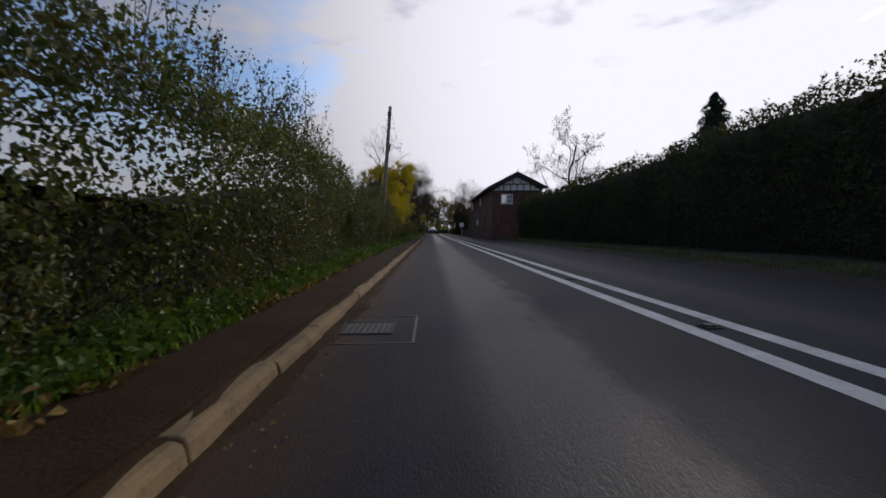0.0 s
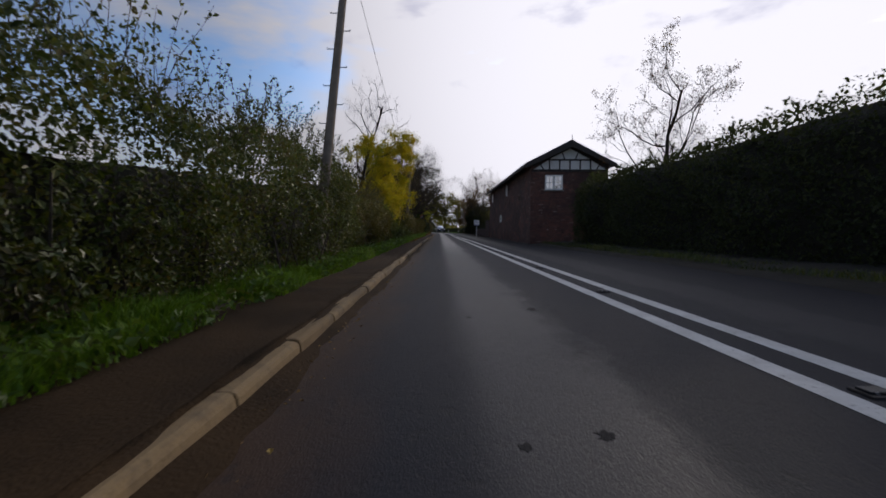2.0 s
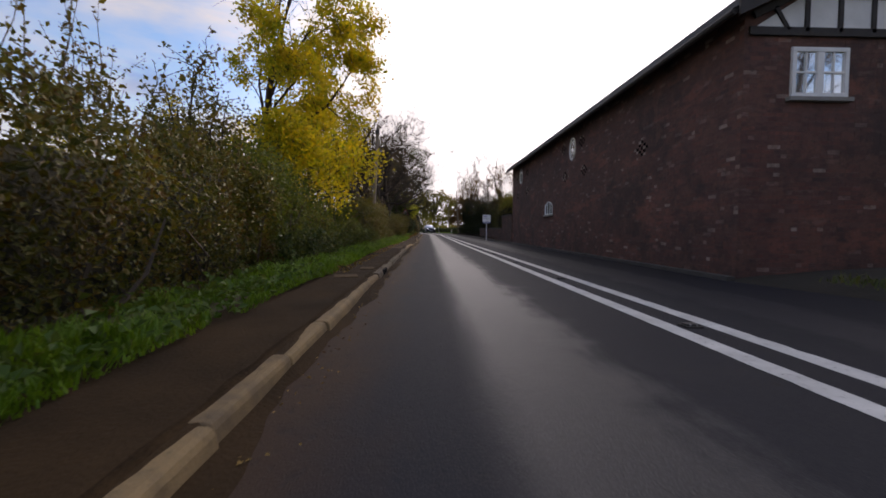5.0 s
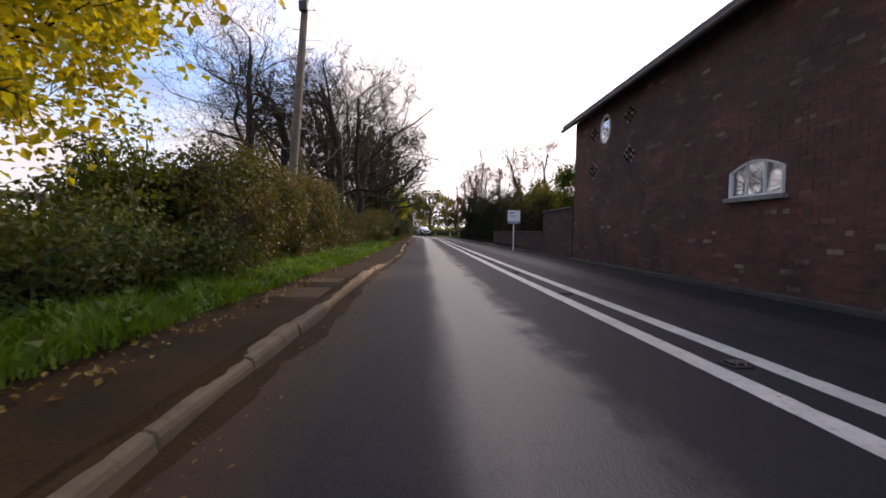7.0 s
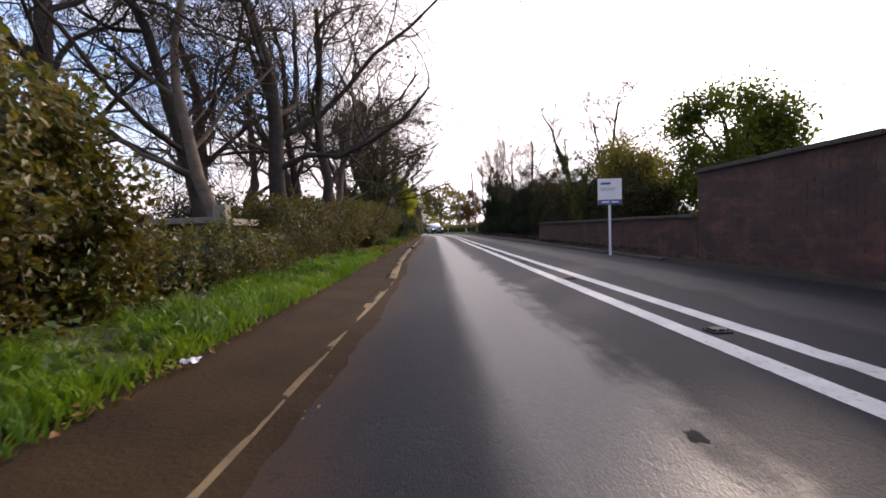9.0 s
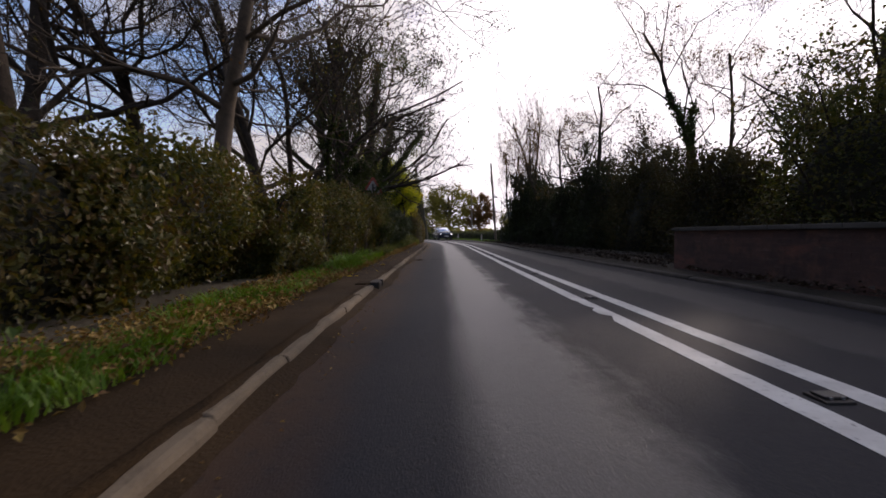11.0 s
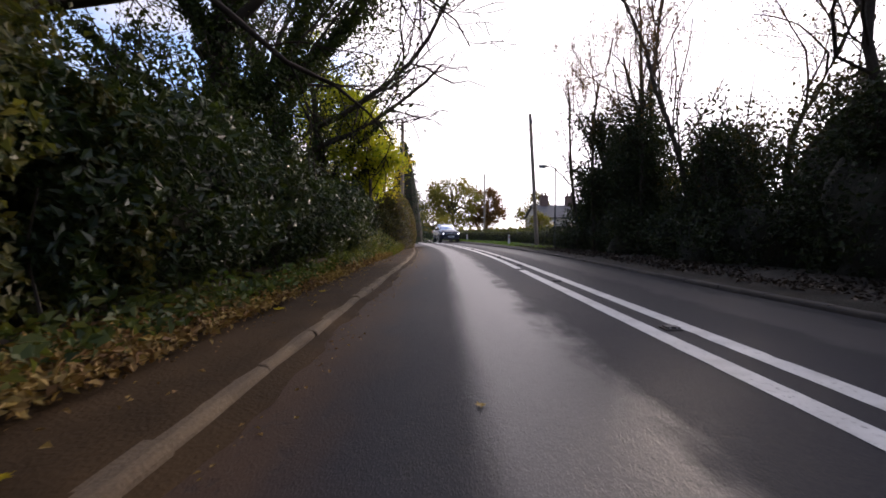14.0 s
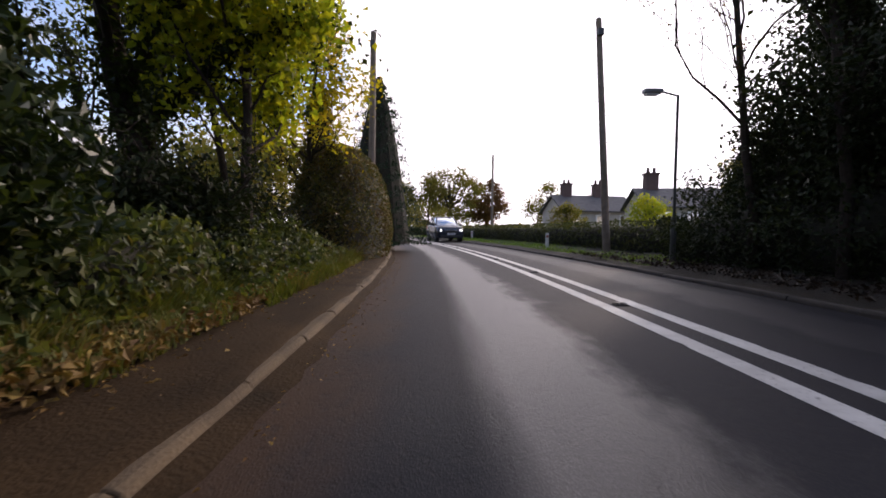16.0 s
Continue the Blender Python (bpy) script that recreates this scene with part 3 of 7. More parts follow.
build_kerb("kerb", kerb_x, kerb_top, LEFT_STONES[((LEFT_STONES > 36.6) & (LEFT_STONES <= 45)) | ((LEFT_STONES >= 60) & (LEFT_STONES < 77))], False, "grey-buff concrete kerb of chipped dirty stones", WORN_KERB)
build_kerb("kerb", kerb_x, kerb_top, LEFT_STONES[LEFT_STONES >= 77], False, "concrete kerb stones caked with dark brown silt", SILTED_KERB)


def build_silt():
    """Brown silt heaped unevenly in the gutter."""
    ys = np.arange(Y0, 118, 0.06)
    edge = lambda y: 0.13 + 0.07 * wob(y, 0 * y, 63, 2.2) + 0.03 * wob(y, 0 * y, 64, 9.0)
    high = lambda y: 0.030 + 0.014 * wob(y, 0 * y, 65, 3.0)
    cols = [lambda y: (kerb_x(y) - 0.004, high(y)), lambda y: (kerb_x(y) + 0.35 * edge(y), 0.55 * high(y)), lambda y: (kerb_x(y) + np.maximum(edge(y), 0.04), -0.002)]
    strip("gutter_silt", ys, cols, PATHDIRT, "brown silt washed into the gutter along the kerb", "silt", kind="stuff")


def build_creep():
    """Soil creeping unevenly over the back of the kerb stones."""
    ys = np.arange(Y0, 77, 0.03)
    over = lambda y: 0.105 + 0.03 * (kerb_top(y) < 0.06) - (kerb_top(y) >= 0.06) * np.interp(y, (34, 36, 44, 45.5, 58, 60), (0.25, 1.0, 1.0, 0.2, 0.2, 0.6)) * np.clip(0.018 + 0.030 * wob(y, 0 * y, 66, 1.6) + 0.026 * wob(y, 0 * y, 67, 7.0) + 0.014 * wob(y, 0 * y, 68, 24.0), -0.004, 0.085)
    cols = [lambda y: (kerb_x(y) - over(y), kerb_top(y) + 0.001), lambda y: (kerb_x(y) - over(y) - 0.012, kerb_top(y) + 0.009), lambda y: (kerb_x(y) - 0.135, kerb_top(y) + 0.010),
            lambda y: (kerb_x(y) - 0.19 - 0.03 * wob(y, 0 * y, 69, 5.0), kerb_top(y) - 0.012)]
    strip("path_soil", ys, cols, PATHSOIL, "dark soil creeping over the backs of the kerb stones", "soil", kind="stuff")


build_silt()
build_creep()

# ---- hedges ----


def hedge(name, y0, y1, face, depth, top, material, label, side=1, dens=700, size=0.07, seed=1, lump=0.18, base=0.15,
          shoots=0, shoot_h=0.7, aspect=0.6, core=True, thin=0.0, stems=0, category="hedge", group="", loose=0.7, deep=0.13, airy=1.0, hollow=0.16):
    """A row of shrubs grown together. face, top: functions of y (road bend added); side 1: its face looks to +x."""
    g = np.random.default_rng(seed)
    ym = (y0 + y1) / 2
    org = np.array([float(face(ym) + bend(ym)), ym, 0.1])
    ob = thing(name, org, label, category, group)
    ends = lambda y: np.clip(np.minimum(y - y0, y1 - y) / 0.7, 0.05, 1) ** 0.5

    def surface(y, s, inset, uneven=1.0):
        """s from 0 (foot of the face) over 1 (its top) to 2 (back of the top)."""
        h = (top(y) - base) * (0.60 + 0.40 * ends(y))
        r = np.minimum(0.45, h * 0.3)
        lumps = uneven * lump * (wob(y, s * h, seed, 2.2) + 0.6 * wob(y, s * h, seed + 50, 5.5) + 0.45 * wob(y, s * h, seed + 60, 12.0))
        up = np.clip(s, 0, 1)
        z = base + up * h
        back = r * (1 - np.sqrt(np.clip(1 - (np.clip(up * h - h + r, 0, r) / r) ** 2, 0, 1)))
        under = hollow * np.clip(1 - up * 2.4, 0, 1) ** 0.8
        x = -back - under + lumps * (0.4 + 0.6 * np.clip(up * 3, 0, 1)) - inset * (s <= 1) * 1.0
        over = np.clip(s - 1, 0, 1)
        x = x - over * (depth - r)
        z = z + (uneven * lump * 0.9 * wob(y * 1.3, over * 3, seed + 9, 2.6) - inset) * (s > 1) * 1.0 - inset * (s <= 1) * 0.4 * up
        z = z - 0.5 * h * np.clip(over - 0.75, 0, 1) ** 2 * 4 * 0.4
        return np.stack([face(y) + bend(y) + side * x, y, np.maximum(z, 0.06)], -1)

    H = float(np.mean(top(np.linspace(y0, y1, 20)))) - base
    n = int(dens * (y1 - y0) * (H + depth * 0.8))
    y = g.uniform(y0, y1, n)
    s = np.where(g.random(n) < H / (H + depth * 0.8), g.uniform(0, 1, n) ** 0.9, 1 + g.uniform(0, 1, n))
    inset = g.exponential(deep, n) - 0.04
    if thin:
        keep = (wob(y, s * H, seed + 70, 3.0) + 0.6 * wob(y, s * H, seed + 71, 8.0) > -1 + thin) | (g.random(n) < 0.3)
        y, s, inset = y[keep], s[keep], inset[keep]
        n = len(y)
    if airy < 1:
        keep = (s < airy + 0.12) | (g.random(n) < 0.68 + 0.30 * (wob(y * 1.7, s * 3, seed + 80, 3.0) > 0.1))
        y, s, inset = y[keep], s[keep], inset[keep]
        n = len(y)
    if core:
        k = n // 6
        y, s, inset = np.concatenate([y, g.uniform(y0 + 0.3, y1 - 0.3, k)]), np.concatenate([s, g.uniform(0, 1, k) * min(airy, 0.95)]), np.concatenate([inset, g.uniform(0.20, 0.34, k)])
    P = surface(y, s, inset) - org
    P += g.normal(0, 0.02, P.shape)
    N = np.where((s <= 1)[:, None], np.array([[side * 1.0, -0.25, 0.45]]), np.array([[side * 0.2, 0, 1.0]]))
    for ye, sg in ((y0, -1), (y1, 1)):
        h = float(top(ye) - base) * 0.84
        k = int(dens * 2.6 * depth * h)
        zz, xx = g.random(k), g.random(k)
        q = np.stack([float(face(ye) + bend(ye)) - side * (0.12 + xx * (depth - 0.2)), np.full(k, ye) - sg * (0.02 + 0.30 * zz ** 3) + lump * wob(xx * 3, zz * 3, seed + 90, 2.0), base + zz * h * (1 - 0.25 * xx ** 3)], -1)
        q[:, 1] -= sg * g.exponential(0.08, k)
        P = np.concatenate([P, q - org])
        N = np.concatenate([N, np.tile([[side * 0.3, sg * 1.0, 0.4]], (k, 1))])
    leaves("foliage", P, N, size, material, ob, g, aspect, loose)
    # smooth dark shell set back from the leaves; paints the inner shade
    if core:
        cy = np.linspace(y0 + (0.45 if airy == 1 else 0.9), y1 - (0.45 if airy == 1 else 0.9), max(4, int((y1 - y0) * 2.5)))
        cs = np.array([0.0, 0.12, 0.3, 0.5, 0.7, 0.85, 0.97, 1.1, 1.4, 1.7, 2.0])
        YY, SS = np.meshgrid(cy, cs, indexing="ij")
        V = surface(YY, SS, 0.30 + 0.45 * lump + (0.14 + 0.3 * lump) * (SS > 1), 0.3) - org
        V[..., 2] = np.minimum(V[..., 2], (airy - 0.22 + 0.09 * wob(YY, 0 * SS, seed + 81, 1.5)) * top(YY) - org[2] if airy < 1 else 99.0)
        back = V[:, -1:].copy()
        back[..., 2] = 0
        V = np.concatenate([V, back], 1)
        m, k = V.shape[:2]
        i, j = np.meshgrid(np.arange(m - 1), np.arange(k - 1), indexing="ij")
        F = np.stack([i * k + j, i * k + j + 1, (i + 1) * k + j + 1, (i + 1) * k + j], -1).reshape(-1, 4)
        tagged(raw("shade_core", V.reshape(-1, 3), F, CORE, ob, smooth=True), "dark solid inner shell, its colour standing for inner shade", kind="stuff")
    chains, LP = [], []
    for _ in range(int(shoots * (y1 - y0))):
        yy = g.uniform(y0 + 0.2, y1 - 0.2)
        p = surface(np.array([yy]), np.array([1 + g.uniform(-0.1, 0.6)]), np.array([0.15]))[0] - org
        ln = shoot_h * g.uniform(0.35, 1.25)
        d = unit(np.array([side * g.normal(0.12, 0.22), g.normal(0, 0.25), 1.0]))
        k = 6
        pts = [p]
        for q in range(k):
            d = unit(d + g.normal(0, 0.10, 3))
            pts.append(pts[-1] + d * ln / k)
        pts = np.array(pts)
        chains.append((pts, np.linspace(0.006, 0.002, k + 1)))
        for q in range(int(ln * 36)):
            f = g.uniform(0.1, 1.0) * k
            i0 = min(int(f), k - 1)
            LP.append(pts[i0] + (pts[i0 + 1] - pts[i0]) * (f - i0) + g.normal(0, 0.03, 3))
    for _ in range(int(stems * (y1 - y0))):
        yy = g.uniform(y0 + 0.1, y1 - 0.1)
        p = np.array([float(face(yy) + bend(yy)) - side * g.uniform(0.1, 0.5), yy, 0.12]) - org
        q = p + np.array([side * g.normal(0, 0.15), g.normal(0, 0.3), g.uniform(0.7, 1.4)])
        m_ = (p + q) / 2 + g.normal(0, 0.08, 3)
        chains.append((np.array([p, m_, q]), np.array([0.018, 0.013, 0.008]) * g.uniform(0.6, 1.5)))
    if chains:
        V, F = tubes(chains)
        tagged(raw("stem_growth", V, F, TWIG, ob), kind="stuff")
    if LP:
        LP = np.array(LP)
        leaves("shoot_leaves", LP, np.tile([[0, -0.3, 0.6]], (len(LP), 1)), size * 0.9, material, ob, g, aspect, 1.0)
    return ob


def dome_bush(at_xyz, rx, ry, h, material, label, seed, n=26000, size=0.07):
    """A bush clipped to a dome, with a fine uneven surface."""
    g = np.random.default_rng(seed)
    ob = thing("bush", at_xyz, label, "bush")

    def skin(a, u, inset):
        w = 1 + 0.07 * wob(a * 2.5, u * 5, seed, 2.0) + 0.03 * wob(a * 9, u * 16, seed + 1, 2.0) - inset
        r = np.clip(1 - u**2.6, 0, 1) ** 0.5 * (0.88 + 0.12 * np.clip(u * 4, 0, 1))
        return np.stack([rx * r * w * np.cos(a), ry * r * w * np.sin(a), 0.12 + (h - 0.12) * u * (0.97 + 0.03 * w) - 0.3 * inset], -1)

    a, u = g.uniform(0, 2 * np.pi, n), g.random(n) ** 0.8
    P = skin(a, u, g.exponential(0.05, n) - 0.02)
    N = np.stack([np.cos(a), np.sin(a) * 0.5, u], -1)
    leaves("foliage", P, N, size, material, ob, g, 0.6, 0.7)
    # smaller dome in near-black, the bush's inner shade put into its colour
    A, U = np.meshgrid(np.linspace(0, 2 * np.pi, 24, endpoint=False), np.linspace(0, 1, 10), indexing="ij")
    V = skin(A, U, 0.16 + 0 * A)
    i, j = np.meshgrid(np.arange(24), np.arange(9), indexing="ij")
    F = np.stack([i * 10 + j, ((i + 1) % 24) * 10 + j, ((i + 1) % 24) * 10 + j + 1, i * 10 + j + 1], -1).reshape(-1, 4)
    tagged(raw("shade_core", V.reshape(-1, 3), F, CORE, ob, smooth=True), "dark solid inner shell, its colour standing for inner shade", kind="stuff")
    return ob


def const(v):
    return lambda y: v + 0 * np.asarray(y, float)


def lin(ys, vs):
    return lambda y: np.interp(y, ys, vs)


def build_left_hedges():
    hedge("hedge", -6, 13.5, lin((-6, 4, 10, 13.5), (-1.75, -1.85, -2.1, -2.45)), 1.2, lin((-6, 3, 6, 10, 13.5), (2.0, 2.1, 2.3, 2.55, 2.45)), L_HEDGE,
          "tall unclipped dark green hedge with thin shoots", dens=1050, size=0.055, airy=0.8, seed=21, lump=0.22, deep=0.16, loose=0.95, shoots=24, shoot_h=1.0, base=0.18)
    hedge("hedge", 13, 24.2, lin((13, 16, 18, 24), (-2.3, -2.4, -2.2, -2.25)), 1.1, lin((13, 17, 20, 24.2), (2.3, 2.05, 2.35, 2.5)), L_HEDGE,
          "loose green hedge behind a grassy verge", dens=1150, size=0.058, airy=0.88, seed=22, lump=0.24, deep=0.18, loose=0.95, shoots=22, shoot_h=0.9, thin=0.12, stems=4)
    hedge("hedge", 24, 36.5, lin((24, 30, 36), (-2.55, -2.45, -2.55)), 1.1, lin((24, 36), (1.95, 1.95)), L_MIXED,
          "overgrown hedge turning brown and olive in autumn", dens=1150, size=0.060, airy=0.95, seed=23, lump=0.24, deep=0.18, loose=0.95, shoots=14, shoot_h=0.9, thin=0.1, stems=3)
    hedge("hedge", 36, 47, lin((36, 47), (-2.7, -3.0)), 1.2, lin((36, 39.6, 41.0, 45.2, 46.2, 47), (2.3, 2.1, 1.0, 0.85, 1.6, 1.8)), L_WOOD,
          "loose green hedge with thin leafy stems", dens=900, size=0.075, seed=24, lump=0.2, core=False, deep=0.35, shoots=4, shoot_h=0.6, thin=0.15, stems=4)
    hedge("bramble", 36.5, 47, lin((36, 47), (-2.35, -2.6)), 0.7, const(0.85), L_BRAMBLE,
          "low bramble thicket with grey-green leaves", dens=950, size=0.072, seed=25, lump=0.34, loose=1.0, deep=0.2, thin=0.12, shoots=5, shoot_h=0.45, category="bramble")
    hedge("hedge", 46.5, 50.5, lin((46, 47.5, 51), (-2.75, -2.4, -2.35)), 0.9, lin((46, 47.2, 51), (1.5, 1.95, 2.0)), L_MIXED,
          "bushy hedge with green and russet leaves beside the verge", dens=1250, size=0.066, seed=26, lump=0.30, loose=1.0, deep=0.2, stems=3, shoots=4, shoot_h=0.5)
    hedge("hedge", 50, 54.4, lin((50, 54), (-2.45, -2.5)), 1.1, lin((50, 53, 54.4), (2.0, 2.2, 2.2)), L_MIXED,
          "tall hedge with brown and green leaves over bare stems", dens=1250, size=0.066, seed=27, lump=0.30, loose=1.0, deep=0.2, stems=3, shoots=4, shoot_h=0.7)
    hedge("bramble", 54, 58.8, lin((54, 59), (-2.55, -2.65)), 0.8, lin((54, 56, 59), (1.05, 0.9, 0.85)), L_MIXED,
          "low tangled brambles by the gateway", dens=900, size=0.065, seed=33, lump=0.22, shoots=4, shoot_h=0.4, category="bramble")
    hedge("hedge", 65.6, 69.2, lin((65, 69), (-2.65, -2.55)), 1.0, lin((65, 68, 69.2), (1.85, 2.0, 1.7)), L_MIXED,
          "tall hedge end with yellow-green and brown leaves", dens=950, size=0.075, seed=36, lump=0.28, loose=1.0, deep=0.2, shoots=6, shoot_h=0.5, hollow=0.6)
    hedge("bramble", 68.8, 71.0, const(-2.45), 0.8, lin((68.8, 71), (0.95, 0.85)), L_MIXED,
          "low brown brambles in a gap of the hedge", dens=900, size=0.07, seed=37, lump=0.22, shoots=9, shoot_h=0.9, category="bramble")
    hedge("hedge", 59, 66, lin((59, 66), (-2.9, -2.65)), 1.0, lin((59, 66), (1.62, 1.8)), L_BEECH,
          "clipped hedge with browning leaves", dens=820, size=0.066, seed=28, lump=0.22, loose=0.95, thin=0.08, shoots=3, shoot_h=0.3)
    hedge("hedge", 70.5, 78.2, lin((70.5, 72, 75, 78), (-2.42, -2.42, -2.4, -2.25)), 1.1, lin((70.5, 72, 75, 78), (2.1, 2.0, 2.2, 2.25)), L_MIXED,
          "thick mixed hedge with green and copper leaves", dens=950, size=0.078, seed=29, lump=0.30, loose=1.0, deep=0.2, stems=2, airy=0.85, thin=0.35, base=0.20, shoots=6, shoot_h=0.4, hollow=0.4)
    hedge("shrubbery", 77.6, 82.2, lin((77, 80, 82.5), (-2.35, -2.15, -2.25)), 1.6, lin((77, 79, 81, 82.2), (2.2, 2.5, 2.4, 2.2)), L_SHRUB,
          "broad shrubs with olive and dark green leaves over bare stems", dens=950, size=0.078, seed=35, lump=0.36, loose=1.0, deep=0.2, base=0.30, stems=2, category="shrubs", thin=0.1, hollow=0.35)
    hedge("laurel_hedge", 81.4, 91.8, lin((81.4, 84, 90, 95), (-2.3, -2.15, -2.25, -2.3)), 1.4, lin((81.4, 83.5, 86, 88, 92), (2.0, 1.95, 1.85, 1.92, 1.85)), L_LAUREL,
          "dense laurel hedge with large glossy dark leaves", dens=800, size=0.098, seed=30, lump=0.40, aspect=0.52, base=0.34, loose=1.0, hollow=0.5, stems=1)
    hedge("ivy_bank", 91, 97.6, lin((91, 97), (-2.35, -2.0)), 1.6, lin((91, 94, 97.6), (1.1, 0.75, 0.85)), L_BRAMBLE,
          "bank of ivy and brambles under the trees", dens=600, size=0.085, seed=34, lump=0.22, category="ground cover")
    dome_bush((-2.50, 100.6, 0.0), 1.15, 2.9, 2.95, L_BEECH, "tall rounded clipped bush bulging over the footway", 31)
    hedge("hedge", 104, 150, const(-2.0), 1.5, const(2.0), L_BEECH, "roadside hedge following the bend", dens=90, size=0.15, seed=32)


def build_right_hedges():
    hedge("hedge", -6, 34.5, lin((-6, 10, 20, 28, 35), (8.8, 8.2, 7.6, 7.0, 6.8)), 1.3, lin((-6, 5, 11, 17, 27, 34), (3.6, 3.75, 3.9, 3.6, 3.35, 3.35)), L_YEW,
          "high dense dark evergreen hedge with uneven top", side=-1, dens=300, size=0.095, seed=41, lump=0.30, loose=1.0, deep=0.2, shoots=5, shoot_h=0.35)
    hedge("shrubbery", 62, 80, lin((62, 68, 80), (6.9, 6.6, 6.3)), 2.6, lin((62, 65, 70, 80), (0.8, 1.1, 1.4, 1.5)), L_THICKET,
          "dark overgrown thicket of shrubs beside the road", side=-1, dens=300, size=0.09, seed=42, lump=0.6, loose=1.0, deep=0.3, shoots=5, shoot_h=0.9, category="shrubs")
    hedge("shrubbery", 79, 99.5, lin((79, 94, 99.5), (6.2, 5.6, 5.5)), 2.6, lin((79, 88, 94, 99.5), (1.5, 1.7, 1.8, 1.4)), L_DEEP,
          "tall dark evergreen thicket along the road", side=-1, dens=300, size=0.09, seed=43, lump=0.6, loose=1.0, deep=0.3, shoots=4, shoot_h=0.8, category="shrubs")
    hedge("hedge", 98, 160, const(6.3), 0.9, const(1.15), L_YEW, "low clipped dark hedge along the bend", side=-1, dens=140, size=0.11, seed=44, lump=0.05)


build_left_hedges()
build_right_hedges()

# ---- trees ----


def skeleton_of(g, height, radius, levels=4, spread=0.75, kids=(7, 6, 5, 4), lean=(0, 0), first=0.3, up=0.12, wig=0.16, ratio=0.5):
    """Chains of points and radii for a trunk with its limbs, and the twig ends."""
    chains, tips = [], []

    def branch(p, d, ln, r, level):
        k = 7 if level == 0 else 5 if level < 3 else 3
        pts = [p]
        for i in range(k):
            d = unit(d + g.normal(0, wig * (0.5 if level == 0 else 1.0), 3) + np.array([0, 0, up if level else 0.05]))
            pts.append(pts[-1] + d * ln / k)
        pts = np.array(pts)
        rad = np.linspace(r, r * (0.35 if level < levels - 1 else 0.4), k + 1)
        chains.append((pts, rad))
        if level == levels - 1:
            tips.append(pts[-1])
            tips.append(pts[-2])
            return
        for c in range(kids[level]):
            f = (first if level == 0 else 0.25) + (1 - (first if level == 0 else 0.25)) * (c + g.uniform(0.1, 0.9)) / kids[level]
            x = f * k
            i = min(int(x), k - 1)
            q = pts[i] + (pts[i + 1] - pts[i]) * (x - i)
            along = unit(pts[i + 1] - pts[i])
            side = unit(np.cross(along, g.normal(0, 1, 3)))
            ang = spread * g.uniform(0.65, 1.25)
            nd = unit(along * math.cos(ang) + side * math.sin(ang))
            nl = ln * ratio * (1.25 - 0.65 * f) * g.uniform(0.75, 1.25)
            branch(q, nd, nl, max(0.0075, rad[i] * 0.45), level + 1)
        if level:
            tips.append(pts[-1])

    branch(np.zeros(3), unit(np.array([lean[0], lean[1], 1.0])), height, radius, 0)
    return chains, np.array(tips)


def tree(name, at_xyz, height, radius, label, seed, bark=BARK, leaf=None, n_leaf=0, leaf_size=0.08, leaf_low=0.0, leaf_high=1.0,
         ivy=0, ivy_h=0.6, ivy_r=0.25, category="tree", cluster=0.22, **shape):
    g = np.random.default_rng(seed)
    chains, tips = skeleton_of(g, height, radius, **shape)
    ob = thing(name, at_xyz, label, category)
    V, F = tubes(chains[:1], 8)
    raw("trunk", V, F, bark, ob, smooth=True)
    cut = 0.3 * max((c[1][0] for c in chains[1:]), default=0)
    for c in [c for c in chains[1:] if c[1][0] > max(cut, 0.03)]:
        V, F = tubes([c])
        raw("limb", V, F, bark, ob, smooth=True)
    thin_ones = [c for c in chains[1:] if c[1][0] <= max(cut, 0.03)]
    if thin_ones:
        V, F = tubes(thin_ones, 3)
        tagged(raw("twig_growth", V, F, bark, ob, smooth=True), kind="stuff")
    if leaf and n_leaf:
        z = tips[:, 2] / tips[:, 2].max()
        t = tips[(z >= leaf_low) & (z <= leaf_high)]
        P = t[g.integers(0, len(t), n_leaf)] + g.normal(0, cluster, (n_leaf, 3))
        leaves("crown", P, np.tile([[0, 0, 0.8]], (n_leaf, 1)), leaf_size, leaf, ob, g, 0.75, 0.8, 0.4)
    if ivy:
        P, N = [], []
        big = [c for c in chains if c[1][0] > radius * 0.33]
        for pts, rad in big:
            seglen = np.linalg.norm(np.diff(pts, axis=0), axis=1)
            for i, sl in enumerate(seglen):
                if pts[i][2] > height * ivy_h:
                    continue
                k = int(ivy * sl)
                f = g.random((k, 1))
                d = unit(g.normal(0, 1, (k, 3)))
                off = rad[i] + ivy_r * g.random((k, 1)) * (0.5 + 0.6 * wob(pts[i][2] + f * sl, f, seed, 3.0)).clip(0.15)
                P.append(pts[i] + (pts[i + 1] - pts[i]) * f + d * off)
                N.append(d)
        P, N = np.concatenate(P), np.concatenate(N)
        P[:, 2] = np.maximum(P[:, 2], 0.05)
        leaves("ivy", P, N, 0.085, L_IVY, ob, g, 0.9, 0.5, 0.3)
    return ob


def reaching_limb(owner, start, length, radius, way, seed):
    """A long bare limb of a tree, with its twigs, reaching out over the road."""
    g = np.random.default_rng(seed)
    chains, tips = skeleton_of(g, length, radius, levels=4, spread=0.75, kids=(12, 7, 4), lean=way, first=0.25, up=0.03, wig=0.2, ratio=0.42)
    off = np.array(start) - np.array(owner.location)
    chains = [(p + off, np.maximum(r, 0.007)) for p, r in chains]
    V, F = tubes(chains[:1], 8)
    limb = raw("limb", V, F, BARK, owner, smooth=True)
    V, F = tubes(chains[1:], 3)
    tagged(raw("twig_growth", V, F, BARK, limb, smooth=True), kind="stuff")


